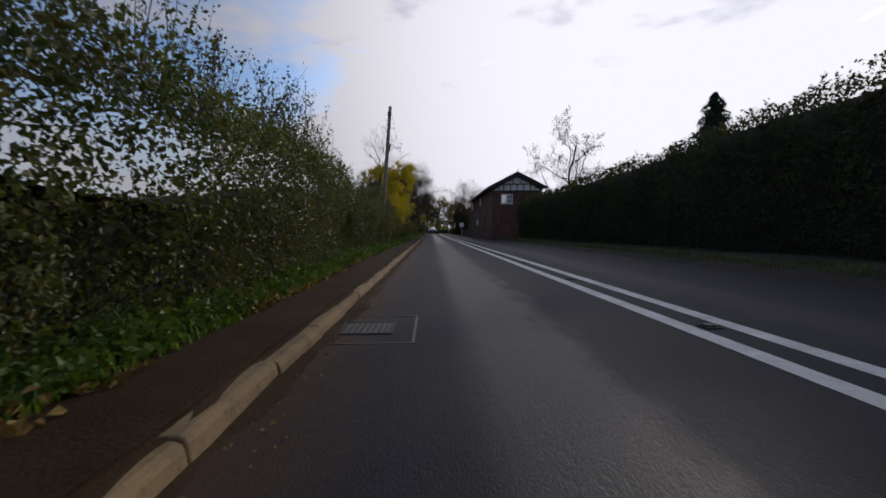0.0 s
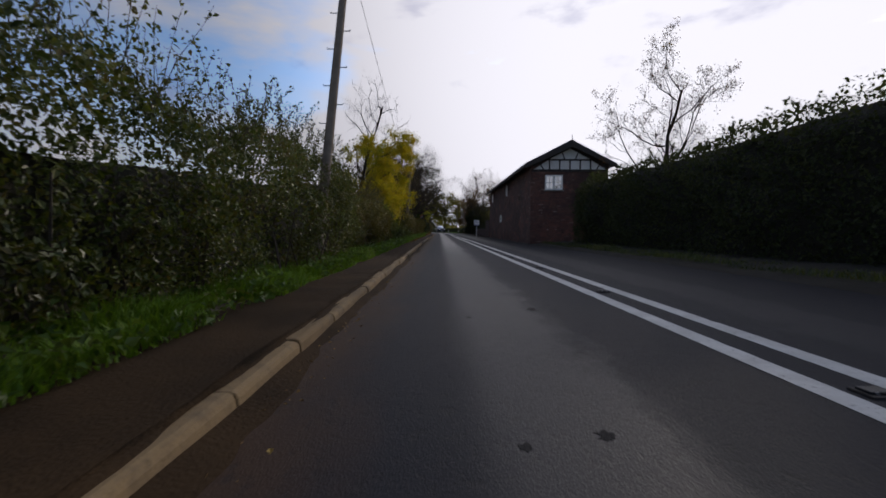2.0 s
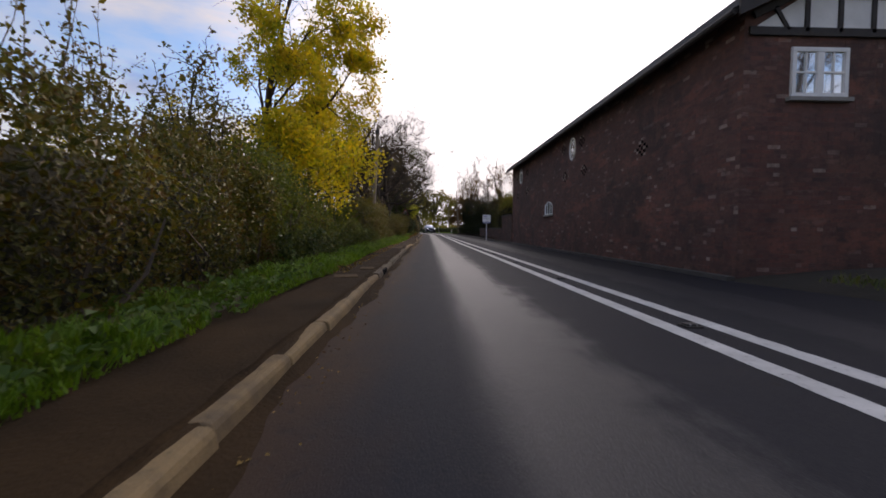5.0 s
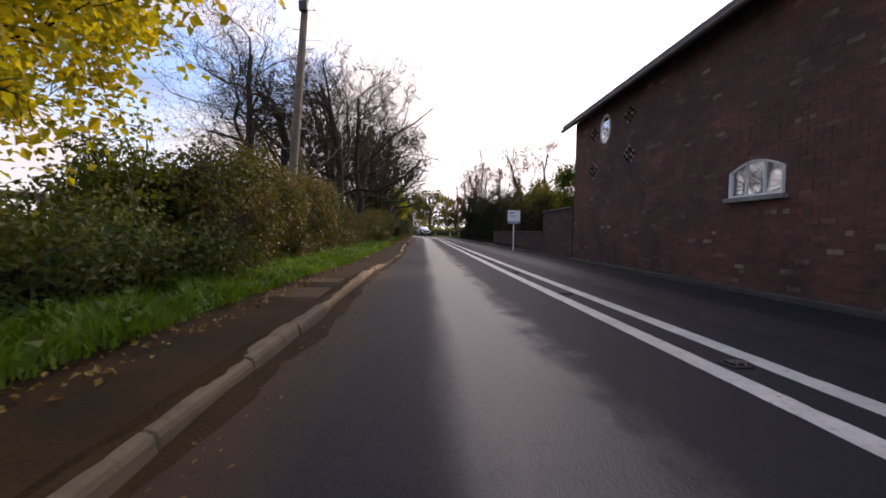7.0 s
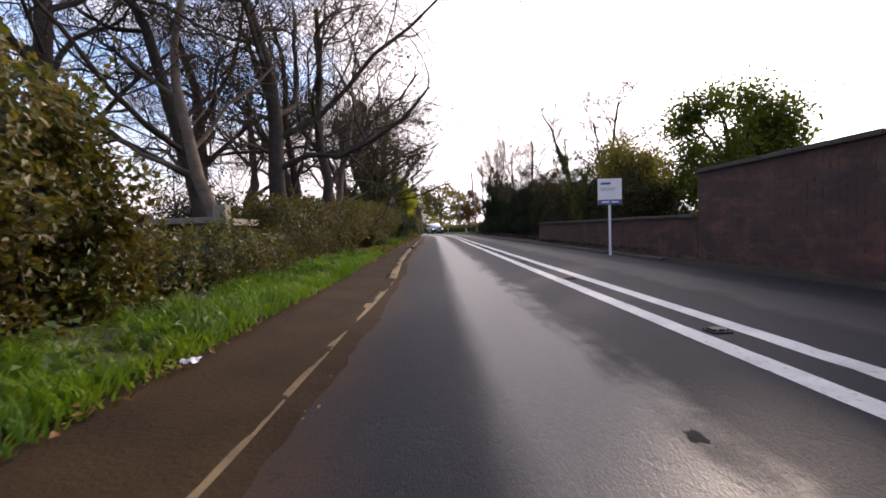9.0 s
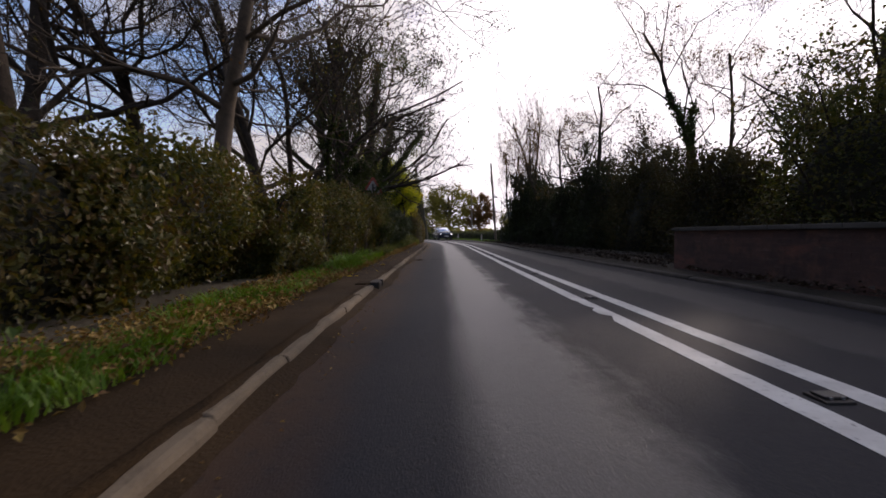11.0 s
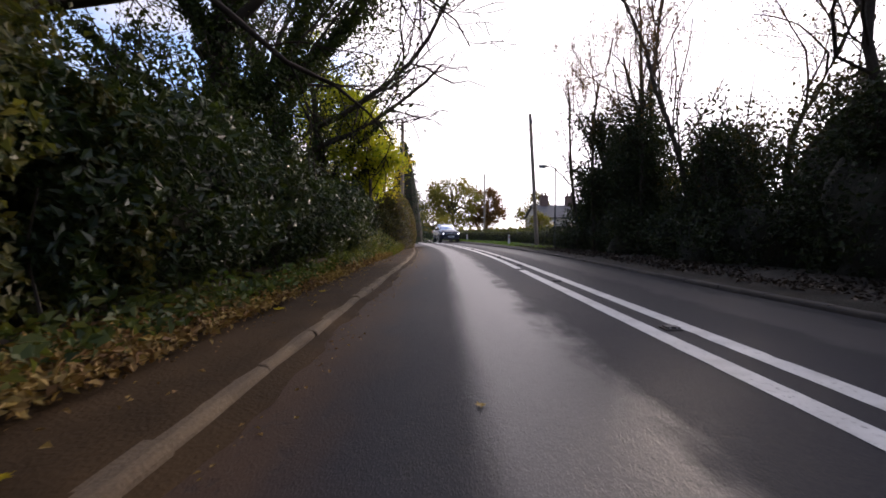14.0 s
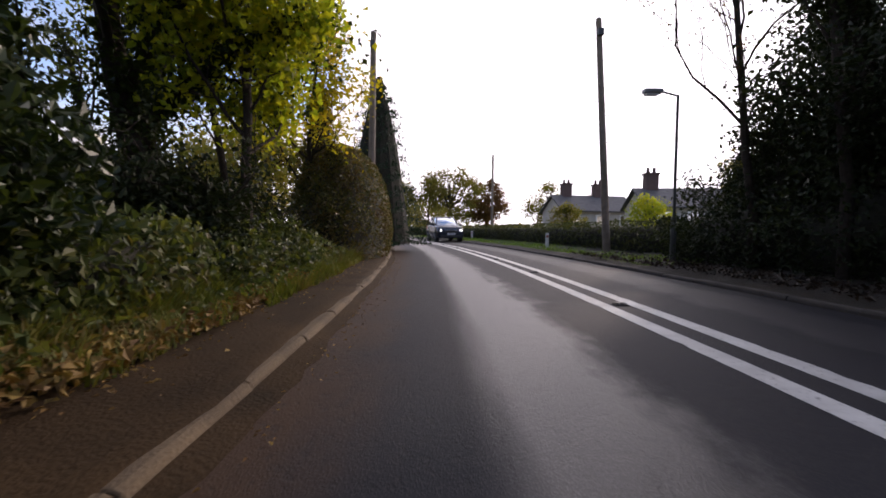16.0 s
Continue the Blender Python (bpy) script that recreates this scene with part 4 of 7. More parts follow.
def conifer(at_xyz, height, width, label, seed, n=13000, material=None, size=0.12):
    g = np.random.default_rng(seed)
    ob = thing("conifer", at_xyz, label, "conifer")
    V, F = tubes([(np.array([[0, 0, 0], [0, 0, height * 0.5], [0, 0, height]]), np.array([0.16, 0.1, 0.02]))], 8)
    raw("trunk", V, F, BARK, ob)
    z = g.random(n) ** 1.4
    a = g.uniform(0, 2 * np.pi, n)
    r = width * (1 - z) ** 0.6 * (0.72 + 0.28 * np.sin(z * 70 + 2 * np.sin(3 * a))) * (1 - g.exponential(0.12, n)).clip(0.2, 1)
    r *= 1 + 0.15 * wob(a * 2, z * 12, seed, 1.5)
    P = np.stack([np.cos(a) * r, np.sin(a) * r, 0.25 + z * (height - 0.25)], -1)
    N = np.stack([np.cos(a), np.sin(a), 0 * a + 0.4], -1)
    leaves("needles", P, N, size, material or L_CONIFER, ob, g, 0.35, 0.5, 0.5)
    # narrower dark cone inside the needles paints the shade within
    k = 14
    aa, zz = np.meshgrid(np.linspace(0, 2 * np.pi, k, endpoint=False), np.linspace(0, 1, 9), indexing="ij")
    rr = width * (1 - zz) ** 0.6 * 0.6
    V = np.stack([np.cos(aa) * rr, np.sin(aa) * rr, 0.3 + zz * (height - 0.5)], -1).reshape(-1, 3)
    i, j = np.meshgrid(np.arange(k), np.arange(8), indexing="ij")
    F = np.stack([i * 9 + j, ((i + 1) % k) * 9 + j, ((i + 1) % k) * 9 + j + 1, i * 9 + j + 1], -1).reshape(-1, 4)
    tagged(raw("shade_core", V, F, CORE, ob), kind="stuff")
    return ob


def crown_tree(at_xyz, height, width, label, seed, material, n=9000, leaf=0.0):
    """A broad tree: trunk, limbs, and leaves in many clumps with gaps between."""
    g = np.random.default_rng(seed)
    ob = thing("tree", at_xyz, label, "tree")
    cl = unit(g.normal(0, 1, (46, 3))) * g.uniform(0.35, 1.0, (46, 1)) ** 0.5
    cl = cl * np.array([width, width, height * 0.42]) * (0.85 + 0.15 * g.random((46, 1))) + np.array([0, 0, height * 0.52])
    V, F = tubes([(np.array([[0, 0, 0], [0.1, 0, height * 0.25], [0, 0.1, height * 0.7]]), np.array([0.032, 0.025, 0.012]) * height)], 8)
    raw("trunk", V, F, BARK, ob, smooth=True)
    for c in cl[::2]:
        s = np.array([0, 0, height * g.uniform(0.25, 0.5)])
        V, F = tubes([(np.array([s, (s + c) / 2 + [0, 0, 0.1 * height * g.random()], c]), np.array([0.012, 0.008, 0.003]) * height)])
        raw("limb", V, F, BARK, ob, smooth=True)
    P = cl[g.integers(0, len(cl), n)] + g.normal(0, 1, (n, 3)) * np.array([width, width, height * 0.4]) * 0.13
    P[:, 2] = np.maximum(P[:, 2], 0.3)
    leaves("crown", P, np.tile([[0, 0, 0.8]], (n, 1)), leaf or 0.028 * height + 0.05, material, ob, g, 0.75, 0.8, 0.4)
    return ob


def bush(at_xyz, height, width, label, seed, material, n=7000, size=0.085, inner=0.0, top=0.35):
    """A big wild shrub: many stems from one root, leaves in uneven clumps along them, ragged at the top."""
    g = np.random.default_rng(seed)
    ob = thing("bush", at_xyz, label, "shrub")
    chains, clumps = [], []
    for k in range(11):
        a, out = g.uniform(0, 2 * np.pi), width * g.uniform(0.15, 1.0)
        end = np.array([math.cos(a) * out, math.sin(a) * out, height * g.uniform(0.45, 1.0) * (1 - 0.25 * (out / width) ** 2)])
        mid = end * np.array([0.45, 0.45, 0.5]) + g.normal(0, 0.12 * width, 3) * np.array([1, 1, 0.4])
        pts = np.array([(1 - t) ** 2 * np.zeros(3) + 2 * t * (1 - t) * mid + t * t * end for t in np.linspace(0, 1, 7)])
        chains.append((pts, np.linspace(0.045, 0.012, 7)))
        for j in range(9):
            f = g.uniform(0.12, 1.0) ** 0.8
            i = min(int(f * 6), 5)
            p = pts[i] + (pts[i + 1] - pts[i]) * (f * 6 - i)
            q = p + unit(g.normal(0, 1, 3) + np.array([0, 0, 0.35])) * width * g.uniform(0.15, 0.5)
            q[2] = max(q[2], 0.25)
            m = (p + q) / 2 + g.normal(0, 0.06, 3)
            chains.append((np.array([p, m, q]), np.array([0.014, 0.010, 0.007])))
            clumps.append((q, g.uniform(0.5, 1.2)))
            clumps.append((m, g.uniform(0.4, 0.8)))
            for _ in range(3):
                w = q + unit(g.normal(0, 1, 3) + np.array([0, 0, 0.6])) * g.uniform(0.2, 0.55) * top / 0.35
                chains.append((np.array([q, (q + w) / 2 + g.normal(0, 0.03, 3), w]), np.array([0.0075, 0.0065, 0.005])))
                clumps.append((w, 0.28))
    V, F = tubes(chains, 3)
    tagged(raw("stem_growth", V, F, BARK, ob, smooth=True), kind="stuff")
    C, R = np.array([c for c, r in clumps]), np.array([r for c, r in clumps])
    i = g.choice(len(C), n, p=R**2 / (R**2).sum())
    P = C[i] + g.normal(0, 1, (n, 3)) * (R[i] * 0.145 * width ** 0.5)[:, None]
    if inner:
        k = int(n * 0.65)
        a, u = g.uniform(0, 2 * np.pi, k), g.random(k) ** 0.8
        r = inner * width * np.clip(1 - u ** 2.2, 0, 1) ** 0.5 * (1.25 + 0.35 * wob(a * 2, u * 4, seed, 1.6) + 0.3 * wob(a * 5, u * 12, seed + 3, 1.6)) + g.exponential(0.16, k)
        shell = np.stack([np.cos(a) * r, np.sin(a) * r, 0.1 + u * height * 0.66 + g.normal(0, 0.10, k)], -1)
        P = np.concatenate([P, shell])
    P[:, 2] = np.maximum(P[:, 2], 0.15)
    leaves("foliage", P, np.tile([[0, 0, 0.7]], (len(P), 1)), size, material, ob, g, 0.65, 0.9, 0.3)
    # closed dark body under the leaves, with inner shade as its colour
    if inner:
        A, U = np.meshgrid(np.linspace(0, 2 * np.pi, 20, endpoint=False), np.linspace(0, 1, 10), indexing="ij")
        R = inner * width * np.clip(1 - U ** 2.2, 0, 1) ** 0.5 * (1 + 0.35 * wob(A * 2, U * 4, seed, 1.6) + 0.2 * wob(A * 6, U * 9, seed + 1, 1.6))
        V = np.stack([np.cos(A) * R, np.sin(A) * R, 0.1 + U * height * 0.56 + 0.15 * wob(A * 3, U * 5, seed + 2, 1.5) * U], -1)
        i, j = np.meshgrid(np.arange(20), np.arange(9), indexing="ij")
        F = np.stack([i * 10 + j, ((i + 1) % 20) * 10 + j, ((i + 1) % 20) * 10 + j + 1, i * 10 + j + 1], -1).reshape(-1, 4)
        tagged(raw("shade_core", V.reshape(-1, 3), F, CORE, ob, smooth=True), "dark solid inner shell, its colour standing for inner shade", kind="stuff")
    return ob


def build_trees():
    bare = dict(kids=(9, 7, 5, 4, 3), levels=5, spread=0.85, ratio=0.62, wig=0.36)
    # the yellow tree with a bare top
    tree("maple", (-5.26, 45.6, 0.1), 10.0, 0.17, "autumn tree with golden leaves below a bare top", 61, BARK, L_YELLOW, 34000, 0.098, 0.0, 0.64,
         kids=(15, 7, 5, 4), spread=1.0, ratio=0.46, first=0.14, up=0.03, cluster=0.15, wig=0.24)
    tree("young_tree", (-4.0, 42.3, 0.1), 3.3, 0.06, "small tree with yellow-green leaves above the hedge", 62, BARK, L_YELLOW, 7000, 0.10, 0.1, 1.0,
         kids=(13, 6, 4, 3), spread=0.95, ratio=0.5, first=0.15, cluster=0.2)
    tree("young_tree", (-4.7, 44.2, 0.1), 4.3, 0.07, "small tree with golden leaves above the hedge", 63, BARK, L_YELLOW, 12000, 0.11, 0.1, 1.0,
         kids=(13, 6, 4, 3), spread=0.95, ratio=0.5, first=0.15, cluster=0.22)
    for i, (x, y, h, w, mat) in enumerate([(-4.2, 36.6, 3.4, 1.2, L_MIXED), (-4.0, 38.6, 2.5, 1.0, L_MIXED), (-3.8, 40.4, 2.0, 0.9, L_MIXED), (-4.3, 47.6, 2.4, 0.9, L_WOOD)]):
        bush((x, y, 0.1), h, w, "leafy wild shrub growing up behind the hedge", 540 + i, mat, 7500, 0.078, inner=0.5 if y < 42 else 0.0)
    for i, (x, y, h, w, mat, n) in enumerate([(-4.4, 42.6, 2.9, 1.2, L_WOOD, 8000), (-4.9, 44.2, 2.5, 1.1, L_WOOD, 6000), (-3.5, 70.0, 2.0, 0.7, L_MIXED, 2600),
                                               (-6.4, 61.5, 2.6, 1.5, L_THICKET, 7000), (-7.0, 66.0, 2.4, 1.5, L_THICKET, 6000), (-5.0, 62.6, 2.2, 1.2, L_MIXED, 6000)]):
        bush((x, y, 0.1), h, w, "loose leafy undergrowth behind the roadside hedge", 600 + i, mat, n, 0.075)
    # the bare group past the gateway
    spots = [(-3.75, 61.3, 10.0, 0.21, 0.05), (-4.7, 60.0, 9.5, 0.17, -0.30), (-4.4, 66.0, 10.0, 0.17, 0.1), (-4.1, 70.0, 10.0, 0.18, 0.12), (-6.2, 58.5, 9.5, 0.2, -0.2),
             (-6.8, 64.0, 9.5, 0.24, -0.05), (-8.0, 69.0, 10.0, 0.24, 0.0), (-4.3, 72.5, 9.0, 0.13, 0.10), (-3.9, 58.9, 9.0, 0.13, -0.12), (-3.5, 63.9, 10.0, 0.17, 0.12), (-5.6, 78.4, 9.5, 0.13, 0.0), (-6.6, 81.0, 10.0, 0.15, 0.0), (-5.6, 66.8, 10.5, 0.17, 0.1), (-5.2, 76.0, 10.0, 0.2, 0.0), (-7.5, 75.0, 10.0, 0.22, 0.0)]
    for i, (x, y, h, r, ln) in enumerate(spots):
        tree("bare_tree", (x, y, 0.1), 0.80 * h, 1.1 * r, "leafless tree with grey-brown bark and fine twigs", 70 + i, BARK_PALE if i % 5 == 3 else BARK,
             (L_RUSSET, L_MIXED)[i % 2], 2200, 0.050, 0.25, 1.0, cluster=0.07, first=0.26, up=0.07, lean=(ln, 0.0), **bare)
    # ivy-clad trees
    wide = dict(kids=(9, 6, 5, 4), spread=0.8, ratio=0.54, wig=0.2)
    tree("ivy_tree", (-4.7, 82.7, 0.1), 11.0, 0.30, "tall tree wrapped in dark ivy", 91, BARK, L_IVY, 13000, 0.085, 0.15, 0.7, ivy=1100, ivy_h=0.92, ivy_r=0.7, cluster=0.24, **wide)
    tree("ivy_tree", (-4.7, 94.3, 0.1), 10.5, 0.34, "ivy-covered tree with limbs reaching over the road", 92, BARK, L_IVY, 12000, 0.10, 0.12, 0.75,
         ivy=1050, ivy_h=0.65, ivy_r=0.7, lean=(0.10, 0.03), cluster=0.24, first=0.2, **wide)
    tree("ivy_tree", (-4.6, 87.0, 0.1), 11.0, 0.24, "tall tree smothered in dark ivy", 93, BARK, L_IVY, 12000, 0.10, 0.08, 0.75, ivy=1050, ivy_h=0.85, ivy_r=0.8, cluster=0.24, first=0.15, **wide)
    tree("ivy_tree", (-3.9, 77.2, 0.1), 8.0, 0.20, "ivy-clad small tree rising above the hedge", 94, BARK, L_SHRUB, 2600, 0.07, 0.1, 0.8, ivy=450, ivy_h=0.5, ivy_r=0.22, first=0.2, cluster=0.16, **wide)
    reaching_limb(scene.objects["ivy_tree"], (-4.6, 82.8, 2.8), 5.8, 0.10, (3.0, 0.25), 301)
    reaching_limb(scene.objects["ivy_tree"], (-4.6, 82.8, 5.0), 5.4, 0.11, (2.2, -0.2), 302)
    reaching_limb(scene.objects["ivy_tree.001"], (-4.6, 94.3, 4.6), 7.2, 0.12, (2.6, -0.1), 303)
    reaching_limb(scene.objects["ivy_tree.001"], (-4.6, 94.3, 3.8), 5.4, 0.11, (3.0, -0.4), 305)
    reaching_limb(scene.objects["ivy_tree.002"], (-4.6, 87.0, 4.2), 5.0, 0.12, (1.6, -0.1), 304)
    tree("holly", (-2.8, 80.1, 0.1), 3.3, 0.06, "dark evergreen bush growing round the sign", 96, BARK, L_IVY, 7000, 0.085, 0.1, 1.0, kids=(12, 6, 4, 3), spread=0.8, ratio=0.4, first=0.2, cluster=0.18, category="shrub")
    tree("young_tree", (-4.2, 97.6, 0.1), 6.8, 0.09, "slender tree with bright yellow-green leaves", 97, BARK, L_LIME, 8000, 0.085, 0.2, 1.0, kids=(12, 6, 4, 3), spread=0.9, ratio=0.5, first=0.3, cluster=0.14)
    for i, (x, y, h) in enumerate([(-6.6, 98.5, 8.5), (-4.0, 95.4, 7.0)]):
        tree("ivy_tree", (x, y, 0.1), h, 0.22, "dark bushy ivy-grown tree behind the verge", 180 + i, BARK, L_IVY if i % 2 else L_WOOD, 5000, 0.10, 0.0, 0.8, ivy=450, ivy_h=0.7, ivy_r=0.5,
             kids=(11, 5, 4, 2), spread=0.95, ratio=0.42, first=0.08, cluster=0.36, wig=0.2, up=0.03)
    tree("young_tree", (-2.75, 95.2, 0.1), 5.3, 0.09, "small tree with bright yellow-green leaves", 95, BARK, L_LIME, 14000, 0.115, 0.2, 1.0, kids=(14, 6, 4, 3), spread=0.95, ratio=0.36, first=0.25, cluster=0.2)
    tree("young_tree", (-2.9, 99.0, 0.1), 4.4, 0.08, "small tree with golden yellow leaves", 98, BARK, L_YELLOW, 5000, 0.09, 0.4, 1.0, kids=(12, 5, 4, 3), spread=0.8, ratio=0.4, first=0.3)
    bush((-3.3, 94.2, 0.1), 1.8, 1.1, "dark bushy evergreen under the roadside trees", 560, L_DEEP, 8000, 0.08, inner=0.5)
    bush((-3.5, 97.0, 0.1), 1.3, 1.0, "dark bushy evergreen under the roadside trees", 561, L_DEEP, 6000, 0.08)
    bush((-2.45, 78.55, 0.1), 2.5, 0.6, "dark ivy-grown bush half hiding the road sign", 570, L_IVY, 4200, 0.075)
    for i, (x, y, h, w, mat) in enumerate([(-4.3, 82.4, 3.9, 1.2, L_SHRUB), (-5.6, 84.0, 4.6, 1.5, L_IVY), (-4.6, 85.2, 4.0, 1.2, L_IVY)] ):
        bush((x, y, 0.1), h, w, "tall dark evergreen shrub behind the laurel hedge", 580 + i, mat, 9000, 0.09, inner=0.45)
    conifer((-2.35, 105.4, 0.0), 6.4, 2.0, "dense dark green conifer beside the road", 96)
    conifer((-3.5, 101.6, 0.0), 4.9, 1.1, "brownish conifer behind the hedge", 99, material=L_BEECH)
    # behind the high hedge on the other side
    tree("bare_tree", (9.5, 31.3, 0.1), 6.9, 0.14, "slender tree with sparse small leaves", 108, BARK, L_RUSSET, 4000, 0.06, 0.3, 1.0, cluster=0.08, first=0.3, kids=(9, 6, 4, 4, 3), levels=5, spread=0.8, ratio=0.5, wig=0.26)
    tree("bare_tree", (11.4, 33.0, 0.1), 5.6, 0.12, "slender tree with sparse small leaves", 102, BARK, L_FAR, 600, 0.07, 0.3, 1.0, first=0.35, **wide)
    conifer((10.2, 15.6, 0.0), 5.7, 1.6, "pointed conifer rising behind the hedge", 103, n=14000)
    # thicket trees on the other side
    for i, (x, y, h) in enumerate([(8.0, 70, 6.0), (8.0, 75.5, 7.4), (7.6, 81, 7.2), (7.8, 88.5, 7.4), (6.9, 92.5, 6.8), (9.5, 79, 7.4), (7.2, 85.5, 6.6)]):
        tree("bare_tree", (x, y, 0.1), h, 0.11, "thin half-bare tree above the thicket", 110 + i, BARK, L_THIN, 6000, 0.046, 0.1, 1.0, cluster=0.11, first=0.34, up=0.09,
             ivy=500 if i % 3 == 1 else 0, ivy_h=0.6, ivy_r=0.22, kids=(10, 7, 5, 4), spread=0.85, ratio=0.50, wig=0.3)
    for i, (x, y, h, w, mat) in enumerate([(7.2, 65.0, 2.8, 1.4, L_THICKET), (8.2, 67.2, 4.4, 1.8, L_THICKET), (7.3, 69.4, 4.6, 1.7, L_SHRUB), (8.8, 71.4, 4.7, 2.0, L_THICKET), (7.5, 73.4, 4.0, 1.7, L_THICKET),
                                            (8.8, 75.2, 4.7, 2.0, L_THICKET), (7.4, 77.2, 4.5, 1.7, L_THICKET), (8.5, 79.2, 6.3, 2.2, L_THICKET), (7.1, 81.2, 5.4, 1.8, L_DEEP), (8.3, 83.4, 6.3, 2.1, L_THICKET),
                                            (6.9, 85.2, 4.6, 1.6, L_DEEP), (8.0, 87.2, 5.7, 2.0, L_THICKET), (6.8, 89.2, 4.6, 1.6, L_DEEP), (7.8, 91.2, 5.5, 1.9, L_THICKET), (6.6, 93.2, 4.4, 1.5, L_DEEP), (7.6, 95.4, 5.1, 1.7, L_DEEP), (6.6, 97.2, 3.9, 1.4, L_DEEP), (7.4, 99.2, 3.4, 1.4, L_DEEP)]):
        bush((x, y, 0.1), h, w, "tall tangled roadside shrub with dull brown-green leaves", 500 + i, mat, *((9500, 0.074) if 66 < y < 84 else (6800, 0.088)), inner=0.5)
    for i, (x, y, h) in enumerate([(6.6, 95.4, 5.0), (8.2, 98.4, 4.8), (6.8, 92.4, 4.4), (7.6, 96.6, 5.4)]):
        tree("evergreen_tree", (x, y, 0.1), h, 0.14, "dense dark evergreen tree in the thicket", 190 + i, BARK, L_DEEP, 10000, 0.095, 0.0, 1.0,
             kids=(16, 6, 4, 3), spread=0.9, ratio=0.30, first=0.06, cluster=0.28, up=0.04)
    # shrubs and trees behind the garden wall
    for i, (x, y, h, mat) in enumerate([(7.3, 66.0, 2.8, L_FAR), (10.6, 64.5, 3.2, L_FAR)]):
        tree("garden_shrub", (x, y, 0.1), h, 0.08, "leafy garden shrub behind the brick wall", 130 + i, BARK, mat, 9000, 0.09, 0.0, 1.0, kids=(12, 6, 4, 3), spread=0.95, ratio=0.5, first=0.08, cluster=0.25)
    crown_tree((8.6, 62.8, 0), 4.9, 2.0, "broad garden tree with yellow-green leaves behind the wall", 135, L_WOOD, 24000, 0.10)
    for i, (x, y, h) in enumerate([(5.8, 95.3, 9.5), (6.1, 92.2, 9.0), (6.6, 90.2, 8.5), (7.0, 93.2, 9.0), (5.7, 97.0, 7.5)]):
        tree("bare_tree", (x, y, 0.1), h, 0.085, "tall slender leafless tree rising from the thicket", 220 + i, BARK, L_RUSSET, 2400, 0.05, 0.25, 1.0, cluster=0.10,
             kids=(11, 6, 4, 3), spread=0.5, ratio=0.42, first=0.25, up=0.16, wig=0.16)
    # far trees round the bend
    for i, (x, y, h, w, mat) in enumerate([(2.6, 200, 18.0, 8.2, L_FAR), (12.5, 203, 15.0, 6.0, L_RUSSET), (-9.5, 196, 13.0, 6.0, L_FAR), (15.0, 150, 8.4, 3.2, L_FAR), (-1.5, 146, 5.0, 3.0, L_FAR), (-14, 122, 9, 4.0, L_FAR),
                                           (-10, 112, 8, 3.5, L_FAR), (24, 120, 8, 4.0, L_FAR), (9.6, 122, 3.0, 1.6, L_FAR), (13.0, 116, 3.2, 1.5, L_LIME), (-12, 140, 9, 4.5, L_FAR), (20, 146, 6, 3.0, L_FAR)]):
        crown_tree((x, y, 0), h, w, "broad leafy tree with thinning autumn crown", 140 + i, mat, 8000 if y > 180 else 4000)


build_trees()


def build_woods():
    """Low woods and field hedges far away all round."""
    g = np.random.default_rng(200)
    n = 16000
    a, r = g.uniform(0, 2 * np.pi, n), g.uniform(230, 420, n)
    z = g.random(n) * (5 + 4 * wob(a * 8, 0 * a, 201)).clip(1.5)
    P = np.stack([np.cos(a) * r, 60 + np.sin(a) * r, z], -1)
    leaves("distant_woods", P, np.tile([[0, 0, 0.5]], (n, 1)), 3.2, L_FAR, None, g, 0.8, 1.0, label="low belt of distant woodland on the horizon")
    tagged(scene.objects["distant_woods"], category="woods")


build_woods()

# ---- the brick barn house ----
BRICKS = [(0.115, 0.042, 0.031), (0.145, 0.054, 0.039), (0.18, 0.068, 0.046), (0.075, 0.040, 0.034), (0.145, 0.068, 0.052), (0.11, 0.050, 0.040), (0.125, 0.054, 0.042), (0.14, 0.06, 0.044), (0.09, 0.042, 0.035), (0.13, 0.055, 0.042), (0.16, 0.06, 0.042), (0.10, 0.045, 0.036), (0.12, 0.052, 0.040), (0.11, 0.048, 0.038), (0.15, 0.062, 0.045), (0.34, 0.25, 0.20)]
BRICK = brick_material("brick", BRICKS)
# darker copy of the house brick; the garden wall's backlit shade as colour
SHADE_BRICK = brick_material("shade_brick", [(0.060, 0.034, 0.029), (0.092, 0.047, 0.037), (0.072, 0.040, 0.034), (0.112, 0.058, 0.044)])
BRICK_ONE = brick_material("single_brick", BRICKS, True)
PALE_BRICK = mottled("pale_brick", (0.12, 0.085, 0.065), (0.34, 0.27, 0.22), 9.0, 0.9, 0, 0.6, 50.0)
MORTAR = brick_material("mortar", [(0.095, 0.050, 0.040), (0.125, 0.062, 0.048), (0.105, 0.054, 0.043)])
TIMBER = mottled("dark_timber", (0.018, 0.014, 0.012), (0.045, 0.036, 0.03), 6.0, 0.7, 0, 0.5, 50.0)
RENDER = mottled("white_render", (0.60, 0.59, 0.56), (0.78, 0.77, 0.74), 3.0, 0.9, 0, 0.4, 60.0)
WHITE = mottled("white_paint", (0.62, 0.62, 0.60), (0.80, 0.80, 0.78), 4.0, 0.45, 0, 0.2, 60.0)
SLATE = mottled("roof_slate", (0.045, 0.045, 0.05), (0.10, 0.098, 0.10), 3.0, 0.7, 0, 0.6, 30.0)
# much darker than STONE, for the wall coping and the house plinth
COPING = mottled("dark_coping", (0.035, 0.032, 0.028), (0.085, 0.078, 0.07), 3.0, 0.9, 0, 0.6, 40.0)
